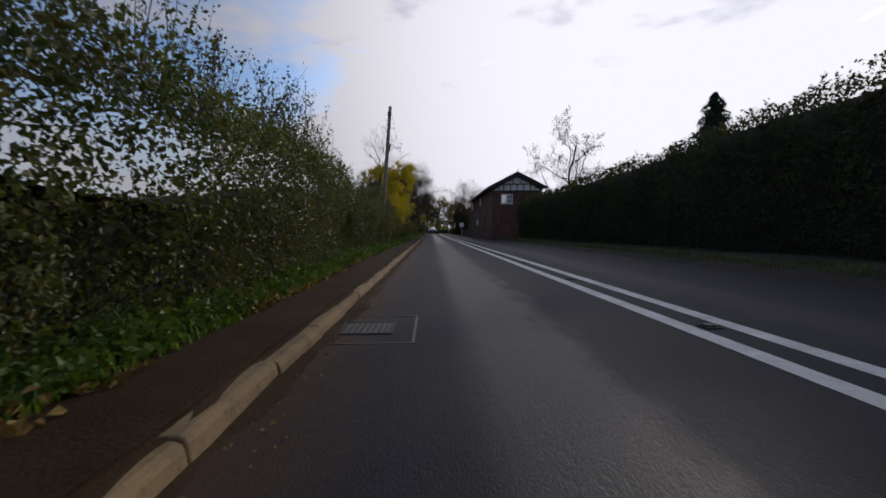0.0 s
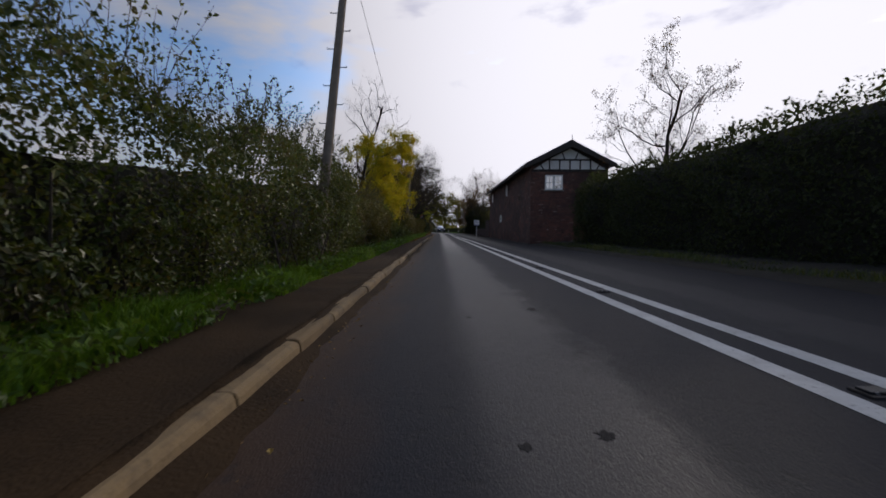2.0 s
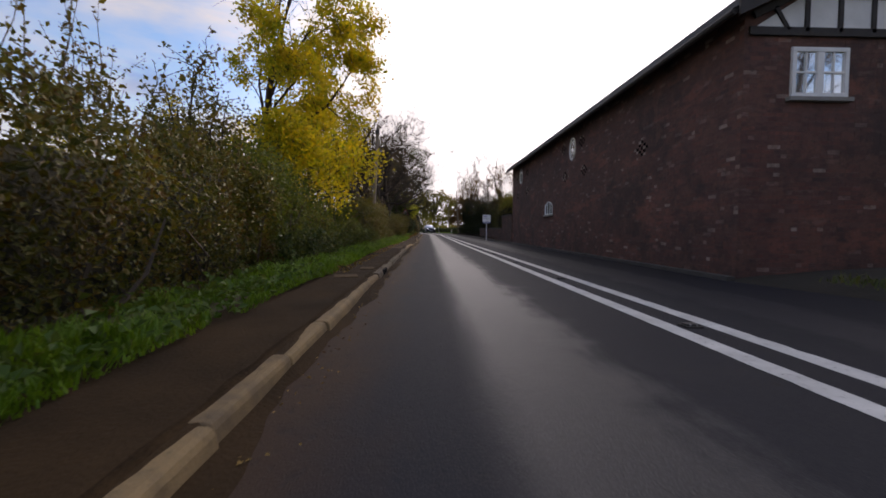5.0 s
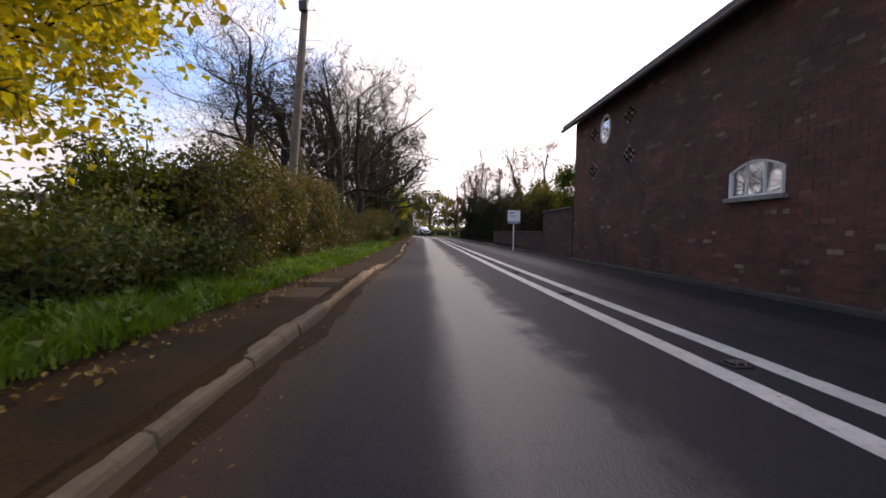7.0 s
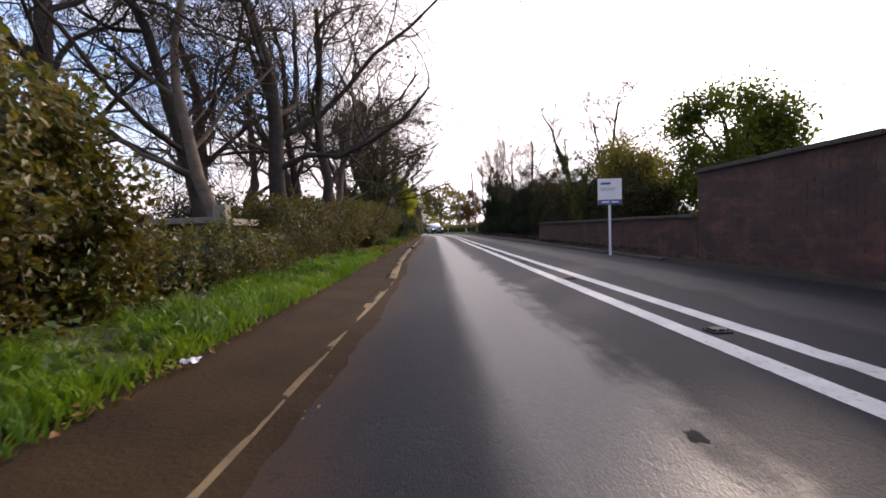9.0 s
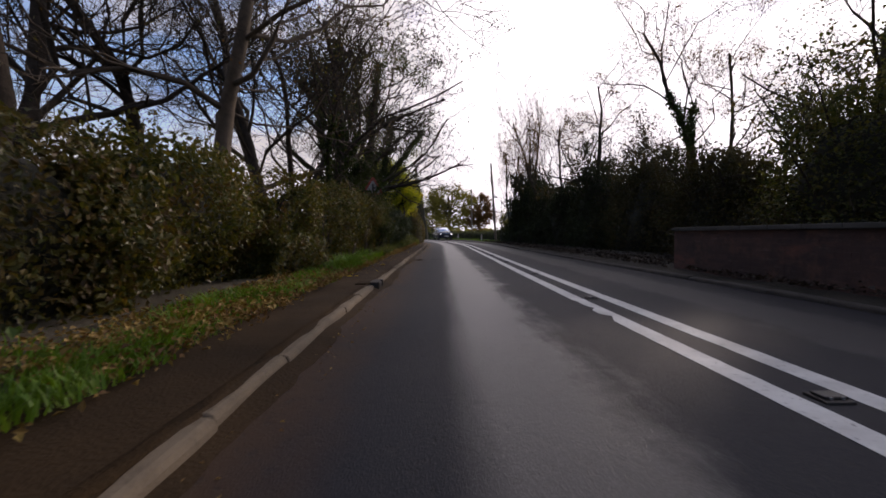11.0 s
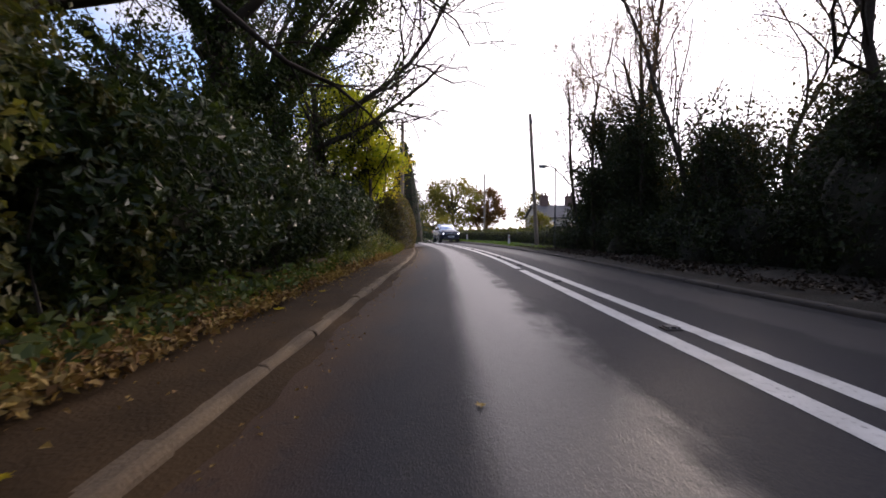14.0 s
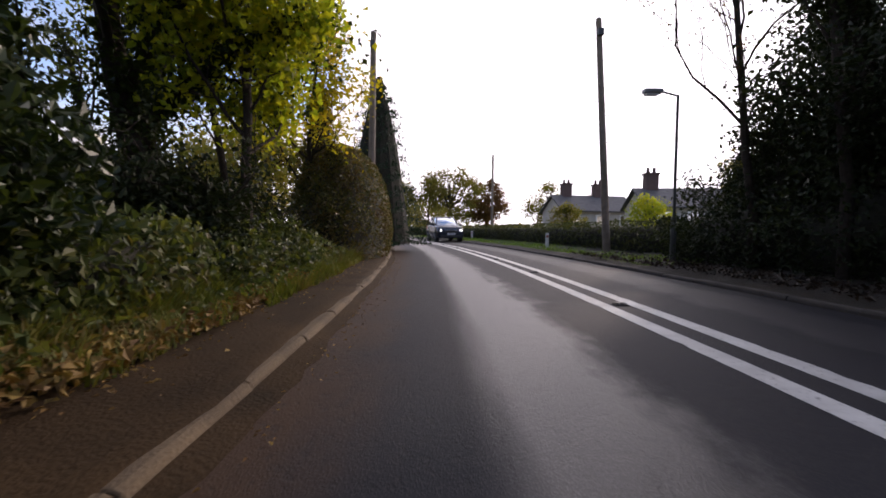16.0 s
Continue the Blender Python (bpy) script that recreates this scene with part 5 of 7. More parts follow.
# near-black without gloss: paints the dark of vent holes and drain slots
HOLE_SHADE = mottled("hole_shade", (0.004, 0.004, 0.004), (0.009, 0.008, 0.008), 4.0, 0.95)
HOLE_SHADE.node_tree.nodes["Principled BSDF"].inputs["Specular IOR Level"].default_value = 0.0
STONE = mottled("coping_stone", (0.16, 0.15, 0.135), (0.30, 0.285, 0.26), 3.0, 0.9, 0, 0.6, 40.0)


def glass_material():
    m = Mat("window_glass")
    m.b.inputs["IOR"].default_value = 2.2
    return m.set((0.72, 0.76, 0.80), 0.04, 0.85, Specular_IOR_Level=0.9)


GLASS = glass_material()
WX, WY0, WY1, EAVE = 5.0, 36.2, 55.25, 4.44
RIDGE_X, RIDGE_Z, FAR_X = 7.12, 5.50, 9.24


def brick_wall(lo, hi, z0, z1, holes):
    """Bricks in bond on a wall face. u runs along the wall; holes: list of tests (u, z) -> bool."""
    L_, H_ = 0.225, 0.075
    rows = int((z1 - z0) / H_)
    boxes = []
    for r in range(rows):
        z = z0 + (r + 0.5) * H_
        head = r % 4 == 3
        bl = L_ / 2 if head else L_
        u = lo + (0 if r % 2 else -bl / 2)
        while u < hi:
            a, b = max(u, lo), min(u + bl, hi)
            u += bl
            c = (a + b) / 2
            if b - a < 0.05 or any(h(c, z) for h in holes):
                continue
            boxes.append((a + 0.0035, b - 0.0035, z - H_ / 2 + 0.0035, z + H_ / 2 - 0.0035))
    return boxes


def brick_mesh(name, boxes, u_axis, plane, out_sign, parent, material, g, proud=0.0025):
    n = len(boxes)
    B = np.array(boxes)
    d = proud + g.uniform(-0.002, 0.003, n)
    V = np.empty((n, 8, 3), np.float32)
    for k, (uu, zz, front) in enumerate([(0, 2, 1), (1, 2, 1), (1, 3, 1), (0, 3, 1), (0, 2, 0), (1, 2, 0), (1, 3, 0), (0, 3, 0)]):
        V[:, k, u_axis] = B[:, uu] + (0.003 if uu == 0 else -0.003) * front
        V[:, k, 1 - u_axis] = plane + out_sign * np.where(front, d, -0.02)
        V[:, k, 2] = B[:, zz] + (0.003 if zz == 2 else -0.003) * front
    i = np.arange(n)[:, None] * 8
    F = np.concatenate([i + q for q in ([0, 1, 2, 3], [0, 4, 5, 1], [1, 5, 6, 2], [2, 6, 7, 3], [3, 7, 4, 0])], 1).reshape(-1, 4)
    org = np.array(parent.location)
    return tagged(raw(name, V.reshape(-1, 3) - org, F, material, parent), kind="stuff")


def oval_window(parent, y, z, w, h):
    bm = bmesh.new()
    k = 28
    ring = []
    for s, x in ((1.0, WX + 0.02), (1.0, WX - 0.035), (0.93, WX - 0.03), (0.93, WX + 0.05)):
        ring.append([bm.verts.new((x, y + s * w / 2 * math.cos(a), z + s * h / 2 * math.sin(a))) for a in np.linspace(0, 2 * math.pi, k, endpoint=False)])
    for a, b in zip(ring, ring[1:]):
        for i in range(k):
            bm.faces.new((a[i], a[(i + 1) % k], b[(i + 1) % k], b[i]))
    win = part("oval_window", bm, WHITE, parent, "white oval window frame")
    bm = bmesh.new()
    bm.faces.new([bm.verts.new((WX - 0.012, y + 0.94 * w / 2 * math.cos(a), z + 0.94 * h / 2 * math.sin(a))) for a in np.linspace(0, 2 * math.pi, k, endpoint=False)])
    part("pane", bm, GLASS, win)


def build_barn():
    barn = thing("brick_house", (WX, WY0, 0), "old dark red brick house with half-timbered gable", "house")
    org = Vector(barn.location)
    # mortar body: a solid prism
    bm = bmesh.new()
    prof = [(WX, -0.1), (FAR_X, -0.1), (FAR_X, EAVE), (RIDGE_X, RIDGE_Z), (WX, EAVE)]
    a = [bm.verts.new((x, WY0, z)) for x, z in prof]
    b = [bm.verts.new((x, WY1, z)) for x, z in prof]
    bm.faces.new(a)
    bm.faces.new(b[::-1])
    for i in range(5):
        bm.faces.new((a[i], b[i], b[(i + 1) % 5], a[(i + 1) % 5]))
    bmesh.ops.recalc_face_normals(bm, faces=bm.faces)
    bmesh.ops.translate(bm, verts=bm.verts, vec=-org)
    part("wall", bm, MORTAR, barn, "dark brick wall with sooty mortar")
    # roof slabs with overhang
    for s, name in ((-1, "roof_slope"), (1, "roof_slope")):
        ex = RIDGE_X + s * (RIDGE_X - WX + 0.35)
        ez = EAVE - 0.35 * (RIDGE_Z - EAVE) / (RIDGE_X - WX)
        bm = bmesh.new()
        q = []
        for y in (WY0 - 0.35, WY1 + 0.3):
            q.append([bm.verts.new(v) for v in ((RIDGE_X, y, RIDGE_Z + 0.04), (ex, y, ez + 0.04), (ex, y, ez + 0.16), (RIDGE_X, y, RIDGE_Z + 0.18))])
        for i in range(4):
            bm.faces.new((q[0][i], q[0][(i + 1) % 4], q[1][(i + 1) % 4], q[1][i]))
        bm.faces.new(q[0])
        bm.faces.new(q[1][::-1])
        bmesh.ops.recalc_face_normals(bm, faces=bm.faces)
        bmesh.ops.translate(bm, verts=bm.verts, vec=-org)
        part(name, bm, SLATE, barn, "dark slate roof slope")
    # barge boards and finial
    for s in (-1, 1):
        bm = bmesh.new()
        ex = RIDGE_X + s * (RIDGE_X - WX + 0.36)
        ez = EAVE - 0.36 * (RIDGE_Z - EAVE) / (RIDGE_X - WX)
        vs = [(RIDGE_X, RIDGE_Z + 0.10), (ex, ez + 0.10), (ex, ez - 0.12), (RIDGE_X, RIDGE_Z - 0.20)]
        f = [bm.verts.new((x, WY0 - 0.40, z)) for x, z in vs]
        k = [bm.verts.new((x, WY0 - 0.355, z)) for x, z in vs]
        bm.faces.new(f)
        bm.faces.new(k[::-1])
        for i in range(4):
            bm.faces.new((f[i], k[i], k[(i + 1) % 4], f[(i + 1) % 4]))
        bmesh.ops.recalc_face_normals(bm, faces=bm.faces)
        bmesh.ops.translate(bm, verts=bm.verts, vec=-org)
        part("barge_board", bm, TIMBER, barn)
    bm = bmesh.new()
    rod(bm, (RIDGE_X, WY0 - 0.38, RIDGE_Z), (RIDGE_X, WY0 - 0.38, RIDGE_Z + 0.42), 0.03, 0.012, 8)
    bmesh.ops.translate(bm, verts=bm.verts, vec=-org)
    part("finial", bm, TIMBER, barn)
    # gutter on brackets along the eave
    bm = bmesh.new()
    rod(bm, (WX - 0.38, WY0 - 0.3, EAVE - 0.20), (WX - 0.38, WY1 + 0.25, EAVE - 0.20), 0.055, None, 8)
    bmesh.ops.translate(bm, verts=bm.verts, vec=-org)
    part("gutter", bm, TIMBER, barn)
    # timber framing in the gable: panels and beams
    gz = 4.06
    bm = bmesh.new()
    x0 = RIDGE_X - (RIDGE_Z - 0.15 - gz) * (RIDGE_X - WX) / (RIDGE_Z - EAVE)
    x0 = max(x0, WX + 0.05)
    f = [bm.verts.new((x, WY0 - 0.03, z)) for x, z in ((x0, gz), (2 * RIDGE_X - x0, gz), (RIDGE_X, RIDGE_Z - 0.12))]
    k = [bm.verts.new((v.co.x, WY0 + 0.02, v.co.z)) for v in f]
    bm.faces.new(f)
    for i in range(3):
        bm.faces.new((f[i], k[i], k[(i + 1) % 3], f[(i + 1) % 3]))
    bmesh.ops.recalc_face_normals(bm, faces=bm.faces)
    bmesh.ops.translate(bm, verts=bm.verts, vec=-org)
    part("render_panel", bm, RENDER, barn, "white rendered gable infill")
    rl = lambda x: RIDGE_Z - 0.12 - abs(x - RIDGE_X) * (RIDGE_Z - EAVE) / (RIDGE_X - WX)

    def beam(ax, az, bx, bz, w=0.075):
        bm = bmesh.new()
        d = Vector((bx - ax, 0, bz - az))
        n = Vector((-d.z, 0, d.x)).normalized() * w / 2
        pts = [Vector((ax, 0, az)) + n, Vector((bx, 0, bz)) + n, Vector((bx, 0, bz)) - n, Vector((ax, 0, az)) - n]
        f = [bm.verts.new((p.x, WY0 - 0.06, p.z)) for p in pts]
        k = [bm.verts.new((p.x, WY0 - 0.02, p.z)) for p in pts]
        bm.faces.new(f)
        for i in range(4):
            bm.faces.new((f[i], k[i], k[(i + 1) % 4], f[(i + 1) % 4]))
        bmesh.ops.recalc_face_normals(bm, faces=bm.faces)
        bmesh.ops.translate(bm, verts=bm.verts, vec=-org)
        part("beam", bm, TIMBER, barn)

    beam(WX + 0.05, gz, FAR_X - 0.05, gz, 0.13)
    zc = gz + 0.58
    xc = RIDGE_X - (RIDGE_Z - 0.12 - zc) * (RIDGE_X - WX) / (RIDGE_Z - EAVE)
    beam(xc, zc, 2 * RIDGE_X - xc, zc, 0.09)
    for k in range(-2, 3):
        x = RIDGE_X + k * 0.56
        beam(x, gz, x, min(zc, rl(x)))
    for s in (-1, 1):
        beam(RIDGE_X + s * 1.42, gz + 0.02, RIDGE_X + s * 1.66, gz + 0.40, 0.06)
        beam(RIDGE_X + s * 0.28, zc, RIDGE_X + s * 0.42, zc + 0.36, 0.06)
        beam(RIDGE_X, RIDGE_Z - 0.19, RIDGE_X + s * 2.0, RIDGE_Z - 0.19 - 2.0 * (RIDGE_Z - EAVE) / (RIDGE_X - WX), 0.12)
    # gable window: frame, two casements with bars
    wx0, wx1, wz0, wz1 = 5.78, 6.74, 3.02, 3.82
    bm = bmesh.new()
    for lo, hi in (((wx0, wz0), (wx1, wz0 + 0.07)), ((wx0, wz1 - 0.07), (wx1, wz1)), ((wx0, wz0 + 0.07), (wx0 + 0.07, wz1 - 0.07)),
                   ((wx1 - 0.07, wz0 + 0.07), (wx1, wz1 - 0.07)), (((wx0 + wx1) / 2 - 0.055, wz0 + 0.07), ((wx0 + wx1) / 2 + 0.055, wz1 - 0.07))):
        box(bm, (lo[0], WY0 - 0.05, lo[1]), (hi[0], WY0 + 0.03, hi[1]), 0.006)
    bmesh.ops.translate(bm, verts=bm.verts, vec=-org)
    win = part("window", bm, WHITE, barn, "white casement window frame")
    bm = bmesh.new()
    box(bm, (wx0 - 0.06, WY0 - 0.10, wz0 - 0.07), (wx1 + 0.06, WY0 + 0.02, wz0 - 0.002), 0.008)
    bmesh.ops.translate(bm, verts=bm.verts, vec=-org)
    part("window_sill", bm, STONE, win)
    for c in (0, 1):
        cx0 = wx0 + 0.07 if c == 0 else (wx0 + wx1) / 2 + 0.055
        cx1 = (wx0 + wx1) / 2 - 0.055 if c == 0 else wx1 - 0.07
        bm = bmesh.new()
        zm = (wz0 + wz1) / 2
        box(bm, (cx0, WY0 - 0.04, zm - 0.015), (cx1, WY0 + 0.0, zm + 0.015))
        box(bm, ((cx0 + cx1) / 2 - 0.012, WY0 - 0.036, wz0 + 0.07), ((cx0 + cx1) / 2 + 0.012, WY0 + 0.0, wz1 - 0.07))
        bmesh.ops.translate(bm, verts=bm.verts, vec=-org)
        part("glazing_bar", bm, WHITE, win)
        bm = bmesh.new()
        box(bm, (cx0, WY0 - 0.016, wz0 + 0.07), (cx1, WY0 - 0.008, wz1 - 0.07))
        bmesh.ops.translate(bm, verts=bm.verts, vec=-org)
        part("pane", bm, GLASS, win)
    return barn, org


BARN, BARN_ORG = build_barn()


def build_barn_openings():
    before = set(BARN.children_recursive)
    oval_window(BARN, 44.50, 3.68, 0.62, 0.80)
    oval_window(BARN, 52.88, 3.73, 0.62, 0.80)
    # low arched window
    y0, y1, z0, z1, rise = 46.87, 47.93, 1.47, 1.86, 0.15
    bm = bmesh.new()
    k = 12
    outer = [(y0, z0), (y1, z0)] + [(y1 + (y0 - y1) * i / k, z1 + rise * math.sin(math.pi * i / k)) for i in range(k + 1)]
    cy, cz = (y0 + y1) / 2, (z0 + z1 + rise) / 2
    inner = [(cy + (y - cy) * 0.94, cz + (z - cz) * 0.89) for y, z in outer]
    rings = [[bm.verts.new((x, y, z)) for y, z in pts] for x, pts in ((WX + 0.02, outer), (WX - 0.04, outer), (WX - 0.035, inner), (WX + 0.04, inner))]
    m = len(outer)
    for a, b in zip(rings, rings[1:]):
        for i in range(m):
            bm.faces.new((a[i], a[(i + 1) % m], b[(i + 1) % m], b[i]))
    win = part("arched_window", bm, WHITE, BARN, "low white arched window")
    bm = bmesh.new()
    bm.faces.new([bm.verts.new((WX - 0.010, y, z)) for y, z in inner])
    part("pane", bm, GLASS, win)
    bm = bmesh.new()
    for t in (1 / 3, 2 / 3):
        box(bm, (WX - 0.026, y0 + (y1 - y0) * t - 0.014, z0 + 0.03), (WX - 0.0125, y0 + (y1 - y0) * t + 0.014, z1 + rise * 0.7))
    part("glazing_bar", bm, WHITE, win)
    bm = bmesh.new()
    box(bm, (WX - 0.09, y0 - 0.07, z0 - 0.075), (WX + 0.02, y1 + 0.07, z0 - 0.003), 0.01)
    part("window_sill", bm, STONE, win)
    bm = bmesh.new()
    box(bm, (WX - 0.15, WY0, -0.05), (WX - 0.015, WY1, 0.075), 0.015)
    part("plinth", bm, COPING, BARN, "low dark plinth along the wall foot")
    for ob in set(BARN.children_recursive) - before:
        ob.data.transform(Matrix.Translation(-BARN_ORG))


def build_brickwork():
    g = np.random.default_rng(77)
    oval = lambda cy, cz: (lambda y, z: ((y - cy) / 0.36) ** 2 + ((z - cz) / 0.44) ** 2 < 1)
    centres = []
    for cy, cz in ((51.5, 3.80), (51.5, 2.79), (53.7, 3.75), (53.7, 2.74), (43.60, 3.77), (43.35, 2.81), (45.52, 3.82), (45.30, 2.82), (39.5, 2.78)):
        centres.append((cy, 0.055 + (round((cz - 0.055) / 0.075 - 0.5) + 0.5) * 0.075))
    vents = [lambda y, z: any(abs(y - cy) < 0.50 and abs(z - cz) < 0.30 for cy, cz in centres)]
    holes = [oval(44.50, 3.68), oval(52.88, 3.73), lambda y, z: 46.82 < y < 47.98 and 1.40 < z < 2.03] + vents
    # lozenges of near-black faces among half bricks, painting the shade of open holes
    dark_ones, halves, pale_ones = [], [], []
    for cy, cz in centres:
        for r in range(-3, 4):
            for c in range(-4, 5):
                y, z = cy + c * 0.1125, cz + r * 0.075
                cell = (y - 0.051, y + 0.051, z - 0.032, z + 0.032)
                inside = abs(r) + abs(c) <= 3
                (dark_ones if inside and (r + c) % 2 == 0 else pale_ones if inside and g.random() < 0.3 else halves).append(cell)
    # these faces stand proud of the wall; no hole is cut
    brick_mesh("honeycomb_shade", dark_ones, 1, WX, -1, BARN, HOLE_SHADE, g, 0.008)
    brick_mesh("pale_header", pale_ones, 1, WX, -1, BARN, PALE_BRICK, g, 0.010)
    brick_mesh("brickwork", halves, 1, WX, -1, BARN, BRICK, g)
    boxes = brick_wall(WY0, WY1, 0.055, EAVE - 0.02, holes)
    # the nearest ones round the low window are bricks of their own
    near = [b for b in boxes if abs((b[0] + b[1]) / 2 - 47.4) < 1.15 and 1.0 < (b[2] + b[3]) / 2 < 2.6][:300]
    rest = [b for b in boxes if b not in near]
    brick_mesh("brickwork", rest, 1, WX, -1, BARN, BRICK, g)
    gable = brick_wall(WX, FAR_X, 0.0, 3.98, [lambda x, z: 5.70 < x < 6.82 and 2.93 < z < 3.86])
    brick_mesh("brickwork", gable, 0, WY0, -1, BARN, BRICK, g)
    shapes = {}
    for b in near:
        w = round(b[1] - b[0], 3)
        if w not in shapes:
            bm = bmesh.new()
            box(bm, (-0.0035, -w / 2, -0.034), (0.012, w / 2, 0.034))
            me = bpy.data.meshes.new("brick")
            bm.to_mesh(me)
            bm.free()
            me.materials.append(BRICK_ONE)
            shapes[w] = me
        ob = new("brick", shapes[w])
        ob.parent = BARN
        ob.location = (WX - g.uniform(-0.002, 0.005) - BARN_ORG.x, (b[0] + b[1]) / 2 - BARN_ORG.y, (b[2] + b[3]) / 2)


def garden_wall():
    w = thing("garden_wall", (4.95, 55.4, 0), "red brick garden wall with stone coping, shade in its brick colour", "wall")
    org = Vector(w.location)
    g = np.random.default_rng(78)
    for y0, y1, z in ((55.27, 58.7, 1.70), (58.72, 71.0, 0.88)):
        bm = bmesh.new()
        box(bm, (4.96, y0, -0.1), (5.2, y1, z))
        bmesh.ops.translate(bm, verts=bm.verts, vec=-org)
        part("wall_core", bm, SHADE_BRICK, w)
        brick_mesh("brickwork", brick_wall(y0, y1, 0.0, z, []), 1, 4.96, -1, w, SHADE_BRICK, g)
        bm = bmesh.new()
        y = y0
        while y < y1 - 0.05:
            e = min(y + 0.6, y1)
            box(bm, (4.90, y + 0.004, z), (5.26, e - 0.004, z + 0.07), 0.012)
            y = e
        bmesh.ops.translate(bm, verts=bm.verts, vec=-org)
        part("coping", bm, COPING, w, "dark stone coping")


build_barn_openings()
garden_wall()
build_brickwork()

# ---- verge plants ----


def blades(name, n, ys, xs, height, material, g, label, width=0.007, ground=0.12, patch=0.0, seed=0):
    """Grass: bent single blades. ys: range; xs: functions of y for both sides."""
    y = g.uniform(*ys, n)
    f = g.random(n)
    a, b = xs[0](y), xs[1](y)
    x = a + (b - a) * f + bend(y)
    if patch:
        keep = wob(x * 2, y, seed, 2.0) > -1 + patch
        x, y, f = x[keep], y[keep], f[keep]
        n = len(x)
    edge = np.clip(np.minimum(f, 1 - f) * 6 + 0.35, 0, 1)
    h = height * g.uniform(0.4, 1.25, n) * edge * np.clip(0.78 + 0.42 * wob(x * 3, y, seed + 3, 1.8) + 0.30 * wob(x * 2, y * 2, seed + 4, 4.5), 0.25, 1.7)
    an = 3.5 * wob(x * 2, y * 2, seed + 6, 3.0) + g.normal(0, 1.1, n)
    d = np.stack([np.cos(an), np.sin(an), 0 * an], -1)
    w = np.stack([-np.sin(an), np.cos(an), 0 * an], -1) * (width * g.uniform(0.6, 1.4, n))[:, None]
    p = np.stack([x, y, np.full(n, ground) + 0.03 * wob(x, y, seed + 5, 2)], -1)
    lean_ = (h * g.uniform(0.2, 1.2, n))[:, None]
    up = np.stack([0 * h, 0 * h, h], -1)
    V = np.stack([p - w, p + w, p + up * 0.6 + d * lean_ * 0.35 + w * 0.8, p + up * 0.6 + d * lean_ * 0.35 - w * 0.8, p + up + d * lean_], 1)
    i = np.arange(n)[:, None] * 5
    F = np.concatenate([i + [0, 1, 2], i + [0, 2, 3], i + [3, 2, 4]], 1).reshape(-1, 3)
    ob = raw(name, V.reshape(-1, 3), F, material, None, label)
    return tagged(ob, label, "grass", kind="stuff")


def scatter(name, n, ys, xs, z, size, material, g, label, category, up=1.0, loose=0.35, patch=0.0, seed=0, thick=0.03, aspect=0.7, bias=1.0):
    """Loose or low leaves over a strip of ground."""
    y = g.uniform(*ys, n)
    f = g.random(n) ** bias
    a, b = xs[0](y), xs[1](y)
    x = a + (b - a) * f + bend(y)
    if patch:
        keep = wob(x * 2, y, seed, 2.2) > -1 + patch
        x, y = x[keep], y[keep]
    zz = z + np.abs(g.normal(0, thick, len(x)))
    P = np.stack([x, y, zz], -1)
    ob = leaves(name, P, np.tile([[0, 0, up]], (len(x), 1)), size, material, None, g, aspect, loose, 0.0, 0.25, label)
    return tagged(ob, label, category, kind="stuff")


